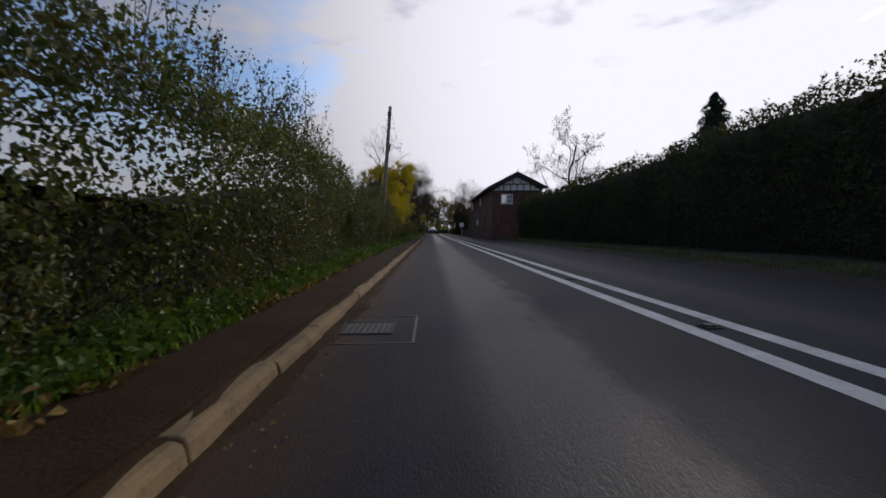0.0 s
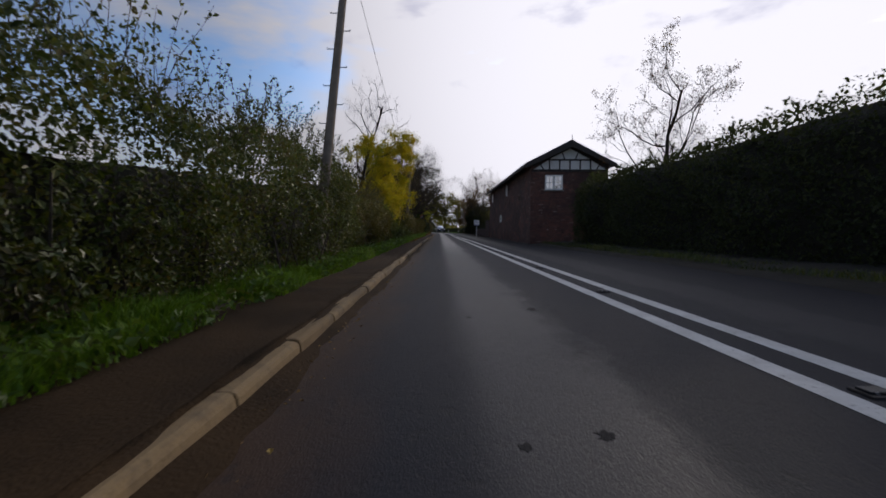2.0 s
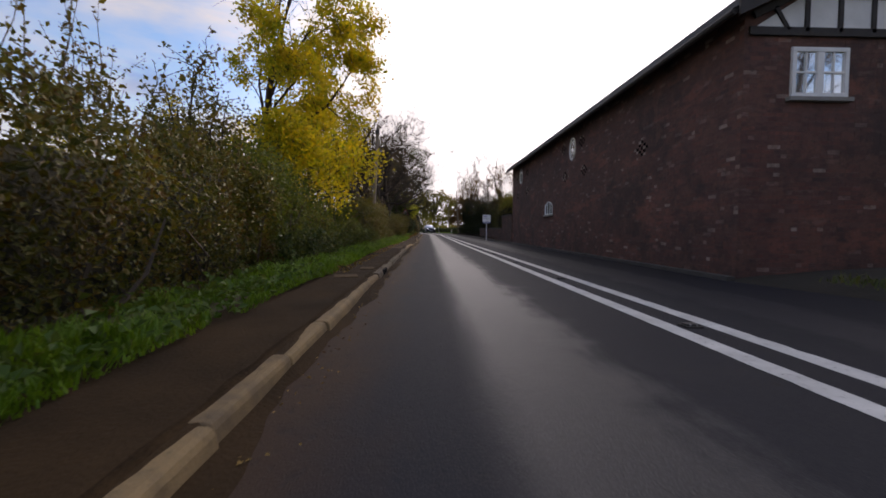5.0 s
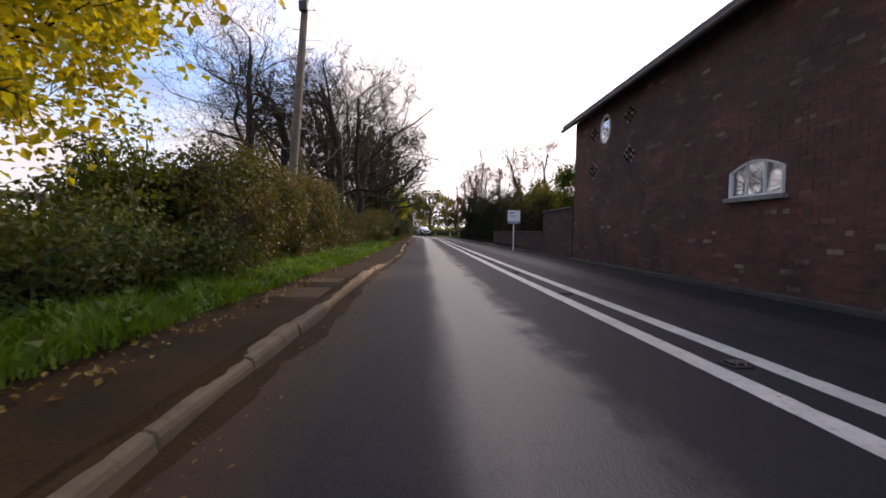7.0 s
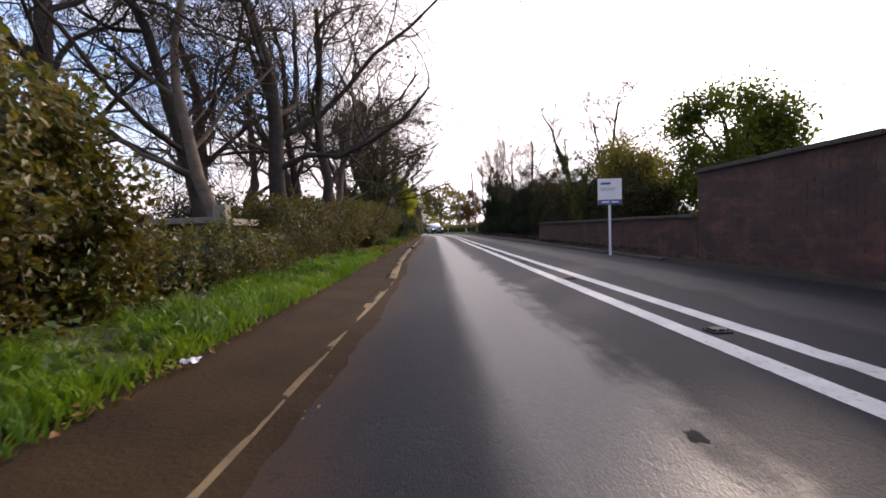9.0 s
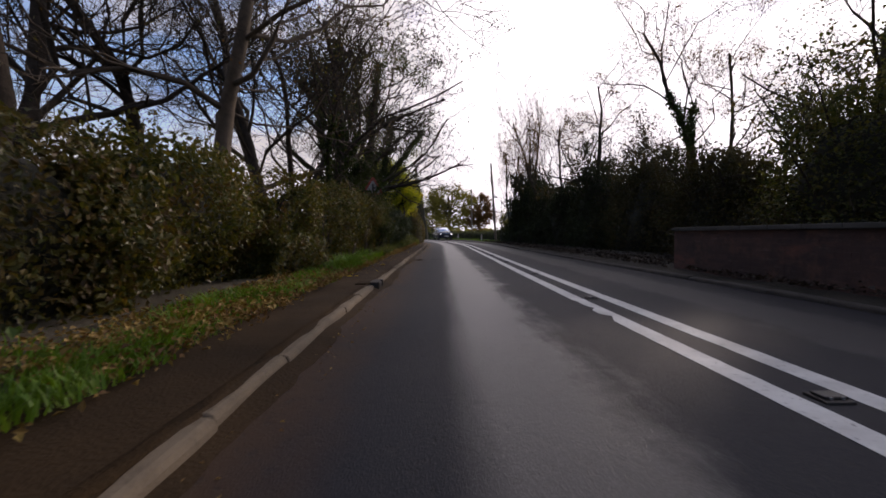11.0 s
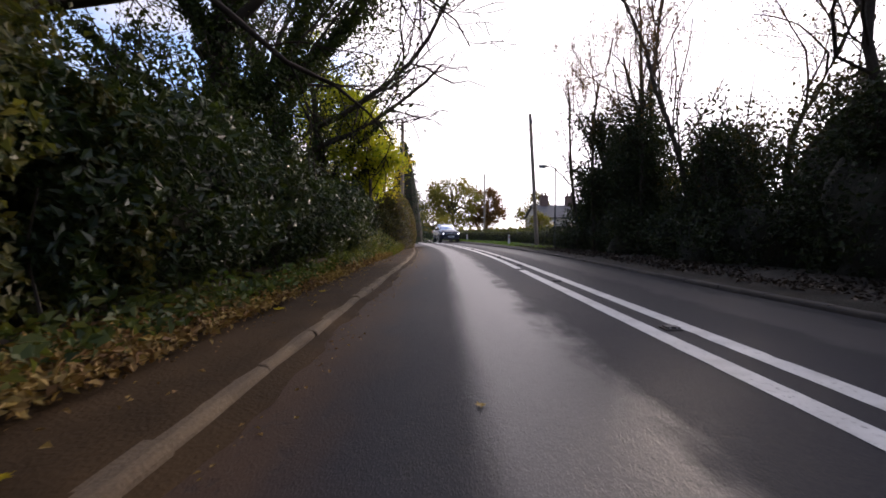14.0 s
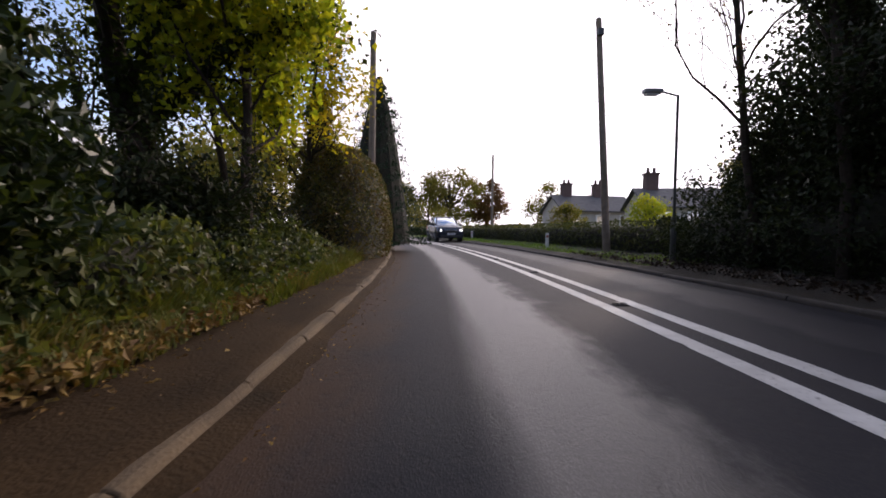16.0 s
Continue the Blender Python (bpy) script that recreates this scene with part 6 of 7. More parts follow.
def build_verges():
    g = np.random.default_rng(301)
    c = const
    # weeds under the first tall hedge
    scatter("weeds", 9000, (-5, 13), (lin((-5, 13), (-1.50, -1.85)), c(-2.3)), 0.12, 0.085, L_WEED, g, "low green weeds and ivy at the hedge foot", "weeds", 0.8, 0.7, 0.55, 302, 0.09)
    scatter("dry_leaves", 5000, (-5, 14), (lin((-5, 14), (-1.42, -1.75)), c(-2.2)), 0.115, 0.07, L_LITTER, g, "brown fallen leaves along the hedge foot", "fallen leaves", 1.0, 0.5, 0.6, 303, 0.03)
    blades("grass", 9000, (-5, 14), (lin((-5, 14), (-1.55, -1.7)), c(-2.2)), 0.16, L_GRASS, g, "tufts of grass at the hedge foot", patch=0.75, seed=304)
    # grass strip
    blades("grass", 42000, (12, 36), (lin((12, 15, 24, 36), (-1.80, -1.72, -1.70, -1.70)), c(-2.75)), 0.18, L_GRASS, g, "rough green verge grass before the hedge", patch=0.25, seed=305)
    scatter("weeds", 5000, (12, 36), (c(-1.7), c(-2.6)), 0.14, 0.08, L_WEED, g, "docks and weeds among the verge grass", "weeds", 0.8, 0.7, 0.5, 306, 0.10)
    blades("grass", 46000, (36, 64.5), (lin((36, 46, 50, 56, 67), (-1.62, -1.78, -1.60, -1.42, -1.55)), lin((36, 46, 56, 67), (-2.6, -2.9, -2.7, -2.8))), 0.17, L_GRASS, g,
           "bright green roadside grass", patch=0.05, seed=307, ground=0.13)
    scatter("weeds", 2600, (36, 64), (c(-1.75), c(-2.75)), 0.15, 0.075, L_WEED, g, "docks and nettles among the roadside grass", "weeds", 0.8, 0.7, 0.7, 331, 0.12)
    scatter("dry_leaves", 1700, (36, 67), (c(-1.45), c(-1.85)), 0.115, 0.045, L_LITTER, g, "brown leaves caught along the grass edge", "fallen leaves", 1.0, 0.5, 0.3, 308, 0.02)
    # leaf litter strip
    scatter("dry_leaves", 30000, (64, 98), (lin((64, 84, 98), (-1.55, -1.62, -1.75)), c(-2.7)), 0.13, 0.052, L_LITTER, g, "thick drift of brown and yellow fallen leaves", "fallen leaves", 1.0, 0.6, 0.25, 309, 0.04)
    blades("grass", 14000, (64.5, 78), (lin((64.5, 78), (-1.62, -1.65)), c(-2.6)), 0.12, L_GRASS, g, "patchy shaded verge grass", patch=0.68, seed=310)
    blades("grass", 9000, (70.4, 75.8), (c(-1.68), c(-2.45)), 0.25, L_GRASS, g, "green verge grass below the hedge", patch=0.25, seed=330)
    scatter("dry_leaves", 3000, (79, 83.4), (c(-1.55), c(-2.4)), 0.14, 0.055, L_LITTER, g, "brown leaves piled below the shrubs", "fallen leaves", 1.0, 0.6, 0.1, 320, 0.04)
    scatter("weeds", 700, (82.8, 86.2), (c(-1.75), c(-2.4)), 0.15, 0.07, L_WEED, g, "green nettles and ivy at the hedge foot", "weeds", 0.8, 0.7, 0.2, 319, 0.10)
    scatter("dry_leaves", 8000, (84, 93), (c(-1.6), c(-2.35)), 0.14, 0.058, L_LITTER, g, "deep drift of large yellow-brown leaves below the laurels", "fallen leaves", 1.0, 0.7, 0.1, 318, 0.05)
    scatter("weeds", 7500, (75.5, 98), (c(-1.75), c(-2.7)), 0.15, 0.085, L_BRAMBLE, g, "ivy and bramble leaves creeping over the verge", "weeds", 0.8, 0.7, 0.4, 311, 0.10)
    blades("grass", 18000, (91, 112), (lin((91, 112), (-1.62, -1.30)), c(-2.3)), 0.24, L_ROUGH, g, "long yellowing grass by the bend", patch=0.3, seed=312)
    scatter("dry_leaves", 1500, (70, 104), (c(-1.15), c(-1.75)), 0.115, 0.034, L_LITTER, g, "scattered leaves on the footway", "fallen leaves", 1.0, 0.3, 0.0, 313, 0.006, bias=0.35)
    scatter("leaf_crumbs", 1800, (-3, 100), (c(-0.86), c(-0.62)), 0.004, 0.025, L_LITTER, g, "crumbs of leaf and grit in the gutter", "fallen leaves", 1.0, 0.2, 0.0, 314, 0.003, bias=1.5)
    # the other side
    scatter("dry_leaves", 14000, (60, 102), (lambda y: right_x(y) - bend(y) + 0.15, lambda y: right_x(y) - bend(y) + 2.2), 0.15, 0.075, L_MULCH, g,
            "dark brown leaves under the thicket", "fallen leaves", 1.0, 0.5, 0.3, 315, 0.03)
    blades("grass", 12000, (98, 135), (lambda y: right_x(y) - bend(y) + 0.2, lambda y: right_x(y) - bend(y) + 2.2), 0.12, L_GRASS, g, "short mown verge grass", seed=316, ground=0.14)
    blades("grass", 14000, (-5, 35), (lambda y: right_x(y) + 0.1, lambda y: right_x(y) + 1.5), 0.14, L_BRAMBLE, g, "dark shaded verge grass", seed=317, ground=0.12, patch=0.2)


build_verges()

# ---- street furniture ----
METAL = mottled("galvanised_steel", (0.22, 0.225, 0.23), (0.34, 0.345, 0.35), 4.0, 0.5, 0.7, 0.2, 80.0)
IRON = mottled("cast_iron", (0.020, 0.018, 0.017), (0.055, 0.048, 0.042), 5.0, 0.7, 0.4, 0.6, 60.0)
DARKPAINT = mottled("dark_lamp_paint", (0.03, 0.034, 0.036), (0.055, 0.06, 0.062), 5.0, 0.5, 0.0, 0.2, 60.0)
BOARD_WHITE = mottled("board_white", (0.66, 0.66, 0.66), (0.76, 0.76, 0.77), 5.0, 0.5, 0.0, 0.1, 60.0)
BOARD_BLUE = mottled("board_blue", (0.07, 0.08, 0.22), (0.09, 0.10, 0.27), 5.0, 0.5, 0.0, 0.1, 60.0)
SIGN_RED = mottled("sign_red", (0.26, 0.04, 0.03), (0.36, 0.06, 0.045), 5.0, 0.45, 0.0, 0.1, 60.0)
# white face greyed: the shadow on the sign is put into its colour
SIGN_FACE = mottled("shade_grey_sign_face", (0.20, 0.20, 0.19), (0.38, 0.38, 0.36), 6.0, 0.5, 0.0, 0.1, 60.0)
SIGN_BLACK = mottled("sign_black", (0.012, 0.012, 0.012), (0.025, 0.025, 0.025), 5.0, 0.5, 0.0, 0.1, 60.0)
FENCEWOOD = mottled("grey_fence_wood", (0.11, 0.09, 0.07), (0.25, 0.215, 0.175), 5.0, 0.9, 0, 0.7, 50.0)
GRAVEL_SLAB = mottled("cover_concrete", (0.050, 0.031, 0.017), (0.125, 0.082, 0.046), 4.6, 0.95, 0, 0.6, 60.0)
GRAVEL_SLAB.node_tree.nodes["Principled BSDF"].inputs["Specular IOR Level"].default_value = 0.2


def utility_pole(at_xyz, height, lean, label, irons=True, r=0.13):
    ob = thing("utility_pole", at_xyz, label, "utility pole", "utility poles")
    top = Vector((lean[0] * height, lean[1] * height, height))
    bm = bmesh.new()
    rod(bm, (0, 0, -0.05), top, r, r * 0.72, 14)
    part("shaft", bm, POLEWOOD, ob)
    bm = bmesh.new()
    rod(bm, top, top + Vector((0, 0, 0.05)), r * 0.78, r * 0.3, 14)
    part("cap", bm, METAL, ob, "small metal cap")
    if irons:
        for k in range(9):
            z = height * 0.42 + k * 0.42
            p = top * (z / height)
            s = 1 if k % 2 else -1
            bm = bmesh.new()
            rod(bm, p, p + Vector((s * (r + 0.12), 0, 0.0)), 0.011, None, 6)
            rod(bm, p + Vector((s * (r + 0.12), 0, 0)), p + Vector((s * (r + 0.12), 0, 0.03)), 0.011, None, 6)
            part("step_iron", bm, METAL, ob)
    bm = bmesh.new()
    q = top * 0.94
    box(bm, q + Vector((-0.09, -r - 0.07, -0.10)), q + Vector((0.09, -r * 0.5, 0.10)), 0.015)
    part("terminal_box", bm, DARKPAINT, ob)
    return ob, Vector(at_xyz) + top


def wire(a, b, sag, r=0.008):
    a, b = Vector(a), Vector(b)
    pts = [a.lerp(b, t) - Vector((0, 0, sag * 4 * t * (1 - t))) for t in np.linspace(0, 1, 15)]
    V, F = tubes([(np.array(pts), np.full(15, r))])
    tagged(raw("overhead_wire", V, F, SIGN_BLACK), "thin black overhead telephone wire between poles", "wire", "overhead wires")


def build_poles():
    _, t1 = utility_pole((-2.50, 21.25, 0.15), 7.0, (0.060, 0.180), "leaning wooden telephone pole with step irons", r=0.11)
    _, t2 = utility_pole((-2.80, 50.3, 0.15), 5.7, (0.050, 0.060), "grey wooden telephone pole behind the hedge", r=0.10)
    _, t3 = utility_pole((5.22, 102.7, 0.15), 7.2, (-0.062, 0.0), "tall wooden pole leaning by the bend", r=0.12)
    _, t4 = utility_pole((-2.35, 103.6, 0.15), 7.1, (0.01, 0.0), "dark wooden pole beside the conifer", irons=False)
    _, t5 = utility_pole((4.9, 130.0, 0.0), 7.8, (0.0, 0.0), "distant wooden pole beyond the bend", irons=False)
    wire(t1, t2, 0.5)
    wire(t2, (-2.4, 80.0, 7.4), 0.5)
    wire(t3, t5, 0.5)


def agent_board():
    ob = thing("agents_board", (4.22, 61.0, 0.05), "white property agent's board on a slim post", "sign board")
    bm = bmesh.new()
    box(bm, (-0.022, -0.022, 0), (0.022, 0.022, 1.72), 0.004)
    part("post", bm, BOARD_WHITE, ob)
    bm = bmesh.new()
    box(bm, (-0.29, -0.040, 1.22), (0.29, -0.024, 1.84), 0.004)
    part("panel", bm, BOARD_WHITE, ob)
    bm = bmesh.new()
    box(bm, (-0.29, -0.045, 1.22), (0.29, -0.041, 1.34))
    part("lower_band", bm, BOARD_BLUE, ob, "blue lower band")
    for x0, x1, z0, z1, mat in ((-0.22, 0.02, 1.70, 1.75, BOARD_BLUE), (-0.22, 0.15, 1.60, 1.615, METAL), (-0.22, 0.10, 1.56, 1.575, METAL),
                                (-0.20, -0.02, 1.265, 1.30, BOARD_WHITE), (0.03, 0.20, 1.265, 1.30, BOARD_WHITE)):
        bm = bmesh.new()
        y = -0.0485 if z1 < 1.34 else -0.0435
        box(bm, (x0, y, z0), (x1, y + 0.003, z1))
        part("text_bar", bm, mat, ob)


def warning_sign():
    ob = thing("warning_sign", (-2.60, 79.1, 0.24), "red-bordered triangular road warning sign half hidden by leaves", "road sign")
    bm = bmesh.new()
    rod(bm, (0, 0.03, -0.14), (0, 0.03, 2.75), 0.030, None, 12)
    part("post", bm, DARKPAINT, ob)

    def tri(s, y, cz):
        bm = bmesh.new()
        pts = []
        for k in range(3):
            a = math.pi / 2 + k * 2 * math.pi / 3
            for da in (-0.10, 0.10):
                pts.append((s * math.cos(a + da), s * math.sin(a + da)))
        f = [bm.verts.new((x, y, cz + z)) for x, z in pts]
        k = [bm.verts.new((x, y + 0.004, cz + z)) for x, z in pts]
        bm.faces.new(f)
        bm.faces.new(k[::-1])
        for i in range(len(f)):
            bm.faces.new((f[i], f[(i + 1) % len(f)], k[(i + 1) % len(f)], k[i]))
        bmesh.ops.recalc_face_normals(bm, faces=bm.faces)
        return bm

    part("plate", tri(0.43, -0.012, 2.42), SIGN_RED, ob, "red triangular border")
    part("face", tri(0.30, -0.018, 2.42), SIGN_FACE, ob, "white inner triangle")
    bm = bmesh.new()
    box(bm, (-0.028, -0.024, 2.30), (0.032, -0.019, 2.58))
    box(bm, (0.03, -0.024, 2.40), (0.10, -0.019, 2.45))
    part("symbol", bm, SIGN_BLACK, ob, "black junction symbol")
    g = np.random.default_rng(330)
    n = 520
    u, v = g.normal(0.06, 0.34, n), g.normal(-0.05, 0.32, n)
    keep = (v < -0.10 + 0.2 * np.abs(u)) | ((u > 0.16) & (v < 0.25)) | ((u < -0.30) & (v < 0.1))
    P = np.stack([u, -0.05 - np.abs(g.normal(0, 0.06, n)), 2.40 + v], -1)[keep]
    leaves("ivy", P, np.tile([[0, -1.0, 0.2]], (len(P), 1)), 0.085, L_IVY, ob, g, 0.8, 0.5, 0.4, label="ivy leaves hanging over the plate")


def street_lamp():
    ob = thing("street_lamp", (5.2, 98.8, 0.15), "slim dark street lamp with a short arm", "street lamp")
    bm = bmesh.new()
    rod(bm, (0, 0, 0), (0, 0, 1.0), 0.06, None, 12)
    rod(bm, (0, 0, 1.0), (0, 0, 3.72), 0.035, 0.03, 12)
    part("column", bm, DARKPAINT, ob)
    bm = bmesh.new()
    rod(bm, (0, 0, 3.70), (-0.42, 0, 3.80), 0.022, None, 10)
    part("arm", bm, DARKPAINT, ob)
    bm = bmesh.new()
    box(bm, (-0.78, -0.09, 3.74), (-0.36, 0.09, 3.84), 0.03)
    part("lantern", bm, METAL, ob, "grey lantern head")
    bm = bmesh.new()
    box(bm, (-0.74, -0.07, 3.70), (-0.46, 0.07, 3.742), 0.015)
    part("diffuser", bm, BOARD_WHITE, ob)


def marker_post(x, y, w):
    ob = thing("marker_post", (x, y, 0.12), "white verge marker post with a dark band", "marker post", "marker posts")
    bm = bmesh.new()
    box(bm, (-w, -0.035, 0), (w, 0.035, 0.62), 0.012)
    part("post", bm, WHITE, ob)
    bm = bmesh.new()
    box(bm, (-w * 0.7, -0.041, 0.44), (w * 0.7, -0.0365, 0.54))
    part("reflector", bm, SIGN_RED, ob)


def road_stud(x, y):
    ob = thing("road_stud", (x, y, 0.0), "cast iron road stud set between the white lines", "road stud", "road studs")
    bm = bmesh.new()
    box(bm, (-0.075, -0.075, -0.01), (0.075, 0.075, 0.014), 0.008)
    part("casting", bm, IRON, ob)
    bm = bmesh.new()
    box(bm, (-0.06, -0.045, 0.0145), (0.06, 0.045, 0.030), 0.006)
    part("rubber_pad", bm, SIGN_BLACK, ob)
    for s in (-0.03, 0.03):
        bm = bmesh.new()
        rod(bm, (s, -0.050, 0.022), (s, -0.0455, 0.022), 0.009, None, 8)
        part("glass_bead", bm, METAL, ob)


def gully():
    ob = thing("drain_grate", (-0.62, 3.72, 0.002), "square cast iron drain grate in patched asphalt", "drain")
    bm = bmesh.new()
    for lo, hi in (((-0.24, -0.24), (0.24, -0.20)), ((-0.24, 0.20), (0.24, 0.24)), ((-0.24, -0.20), (-0.20, 0.20)), ((0.20, -0.20), (0.24, 0.20))):
        box(bm, (*lo, -0.01), (*hi, 0.008), 0.003)
    part("frame", bm, IRON, ob)
    for k in range(8):
        bm = bmesh.new()
        x = -0.175 + k * 0.05
        box(bm, (x - 0.013, -0.199, -0.01), (x + 0.013, 0.199, 0.006), 0.003)
        part("bar", bm, IRON, ob)
    # thin black plate at road level; its colour gives the pit's dark
    bm = bmesh.new()
    box(bm, (-0.199, -0.199, 0.0), (0.199, 0.199, 0.0015))
    part("pit", bm, SIGN_BLACK, ob, "black plate painting the shade of the pit below the bars")
    ob = thing("asphalt_patch", (-0.45, 3.7, 0.0), "dark square asphalt patch with sealed joints", "road patch", kind="structure")
    for lo, hi in (((-0.42, -0.52), (0.26, -0.50)), ((-0.42, 0.50), (0.26, 0.52)), ((0.24, -0.50), (0.26, 0.50))):
        bm = bmesh.new()
        box(bm, (*lo, 0.0), (*hi, 0.004))
        part("joint", bm, SIGN_BLACK, ob)


def kerb_inlet():
    ob = thing("kerb_inlet", (-0.915, 37.21, 0.0), "kerb inlet with four barred drain openings", "drain")
    bm = bmesh.new()
    box(bm, (-0.12, -0.30, 0.094), (-0.02, 0.30, 0.108), 0.005)
    part("hood", bm, SILTED_KERB, ob, "silted concrete hood")
    for k in range(5):
        bm = bmesh.new()
        y = -0.25 + k * 0.125
        box(bm, (-0.02, y - 0.009, 0.0), (0.024, y + 0.009, 0.106), 0.004)
        part("bar", bm, IRON, ob, "rusty iron bar")
    # solid near-black block between the bars, slot shade as its colour
    bm = bmesh.new()
    box(bm, (-0.03, -0.25, 0.0015), (0.018, 0.25, 0.102))
    part("shade_block", bm, HOLE_SHADE, ob, "black block painting the shade of the slots")


def iron_inlet():
    """A cast iron gully box let into the kerb, with a silted lid behind it."""
    ob = thing("kerb_gully", (-0.92, 68.75, 0.0), "rusty cast iron kerb gully with a gaping mouth", "drain")
    for y in (-0.21, 0.21):
        bm = bmesh.new()
        box(bm, (-0.10, y - 0.03, 0.0), (0.035, y + 0.03, 0.118), 0.012)
        part("cheek", bm, IRON, ob)
    bm = bmesh.new()
    box(bm, (-0.12, -0.18, 0.094), (0.004, 0.18, 0.116), 0.008)
    part("lintel", bm, IRON, ob)
    # solid black block fills the mouth and paints its inner shade
    bm = bmesh.new()
    box(bm, (-0.004, -0.18, 0.003), (0.019, 0.18, 0.093))
    part("shade_block", bm, SIGN_BLACK, ob, "black block painting the shade of the mouth")
    bm = bmesh.new()
    box(bm, (-0.34, -0.19, 0.05), (-0.125, 0.19, 0.094), 0.01)
    part("lid", bm, PATHSOIL, ob, "dirt-covered lid")


TAR = mottled("tar", (0.010, 0.010, 0.011), (0.030, 0.029, 0.029), 30.0, 0.9, 0, 0.6, 120.0)
TAR.node_tree.nodes["Principled BSDF"].inputs["Specular IOR Level"].default_value = 0.12


def debris_patch(x, y, w, l, n, seed, label):
    g = np.random.default_rng(seed)
    r, a = np.sqrt(g.random(n)), g.uniform(0, 6.28, n)
    k = 0.7 + 0.3 * np.sin(3 * a + seed)
    P = np.stack([x + r * k * w / 2 * np.cos(a), y + r * k * l / 2 * np.sin(a), 0.004 + np.abs(g.normal(0, 0.003, n))], -1)
    ob = leaves("dry_leaves", P, np.tile([[0, 0, 1.0]], (n, 1)), 0.036, L_CLOT, None, g, 0.7, 0.03, 0.0, 0.1, label)
    tagged(ob, label, "fallen leaves", kind="stuff")


def loose_leaf(x, y, z, size, material, turn, label):
    """One fallen leaf with five points, curled at its edges."""
    bm = bmesh.new()
    g = np.random.default_rng(int(abs(x * 100 + y * 10)))
    mid = bm.verts.new((0, 0, 0.004))
    ring = []
    for i in range(14):
        a = i * 2 * math.pi / 14
        r = size * (0.52 if i % 2 == 0 else 0.30) * g.uniform(0.8, 1.15)
        ring.append(bm.verts.new((r * math.cos(a), r * math.sin(a) * 0.85, 0.006 + 0.25 * r * g.random())))
    for i in range(14):
        bm.faces.new((mid, ring[i], ring[(i + 1) % 14]))
    ob = part("fallen_leaf", bm, material, None, label)
    tagged(ob, label, "leaf", "single fallen leaves")
    ob.location, ob.rotation_euler = (x, y, z), (0, 0, turn)


def tar_scar(x, y, r, seed):
    """A small plucked and tarred spot in the asphalt, ragged at its edge."""
    g = np.random.default_rng(seed)
    bm = bmesh.new()
    mid = bm.verts.new((0, 0, 0.0014))
    k = 18
    ring, low = [], []
    for i in range(k):
        a = i * 2 * math.pi / k
        q = r * 0.55 * g.uniform(0.45, 1.1) * (1 + 0.3 * math.sin(a + seed))
        ring.append(bm.verts.new((q * math.cos(a) * 1.2, q * math.sin(a) * 1.8, 0.0012 + 0.0005 * g.random())))
        low.append(bm.verts.new((q * math.cos(a) * 1.3, q * math.sin(a) * 1.95, 0.0)))
    for i in range(k):
        j = (i + 1) % k
        bm.faces.new((mid, ring[i], ring[j]))
        bm.faces.new((ring[i], low[i], low[j], ring[j]))
    ob = part("tar_patch", bm, TAR, None)
    tagged(ob, "small ragged dark tar patch on the asphalt", "road patch", "tar patches", "structure")
    ob.location = (x, y, 0.0)


def road_joint(y):
    ob = thing("road_joint", (0, y, 0), "dark sealed joint across the traffic lane", "road joint", kind="structure")
    g = np.random.default_rng(55)
    for i in range(12):
        bm = bmesh.new()
        x0 = -0.82 + i * 0.2
        o = g.uniform(-0.012, 0.012)
        box(bm, (x0, o - 0.007, 0.0), (x0 + 0.2, o + 0.007, 0.0015))
        part("seal", bm, TAR, ob)


def build_droppings():
    road_joint(76.3)
    for i, (x, y, r) in enumerate(((0.69, 14.1, 0.06), (0.98, 16.9, 0.09), (0.78, 41.95, 0.08), (0.90, 41.5, 0.04), (0.86, 41.0, 0.035), (0.62, 40.2, 0.03), (0.95, 52.2, 0.07), (0.92, 72.4, 0.03), (0.33, 14.0, 0.04), (0.28, 16.5, 0.04))):
        tar_scar(x, y, r, 420 + i)
    debris_patch(-0.66, 76.0, 0.40, 0.75, 420, 401, "dark wet leaves clotted beside the kerb")
    for x, y, s, t in ((-1.37, 72.6, 0.13, 0.3), (-1.56, 82.8, 0.15, 1.2), (-1.25, 70.8, 0.09, 2.2), (-1.57, 69.65, 0.16, 0.9), (-1.46, 69.7, 0.10, 2.0), (-1.62, 70.15, 0.10, 0.2), (-1.62, 66.9, 0.12, 0.7), (-1.5, 84.1, 0.11, 2.9), (-1.3, 79.9, 0.08, 1.9)):
        loose_leaf(x, y, 0.098, s, L_YELLOW, t, "single yellow leaf lying on the footway")
    for x, y, s, t in ((0.35, 77.9, 0.06, 0.4), (0.95, 72.3, 0.05, 1.1), (0.2, 80.7, 0.07, 2.0), (-0.3, 86.6, 0.06, 0.2)):
        loose_leaf(x, y, 0.002, s, L_LITTER, t, "single brown leaf lying on the asphalt")
    for x, y, w in ((-1.49, 53.1, 0.10), (-1.60, 66.5, 0.07), (-1.75, 68.2, 0.06)):
        bm = bmesh.new()
        bmesh.ops.create_grid(bm, x_segments=5, y_segments=4, size=w / 2)
        g = np.random.default_rng(int(y * 10))
        for v in bm.verts:
            v.co.z = 0.018 + g.uniform(-0.014, 0.014)
            v.co.y *= 0.7
        ob = part("litter", bm, BOARD_WHITE, None)
        tagged(ob, "crumpled scrap of white paper on the verge", "litter", "paper scraps")
        ob.location, ob.rotation_euler = (x, y, 0.115), (0, 0, y)


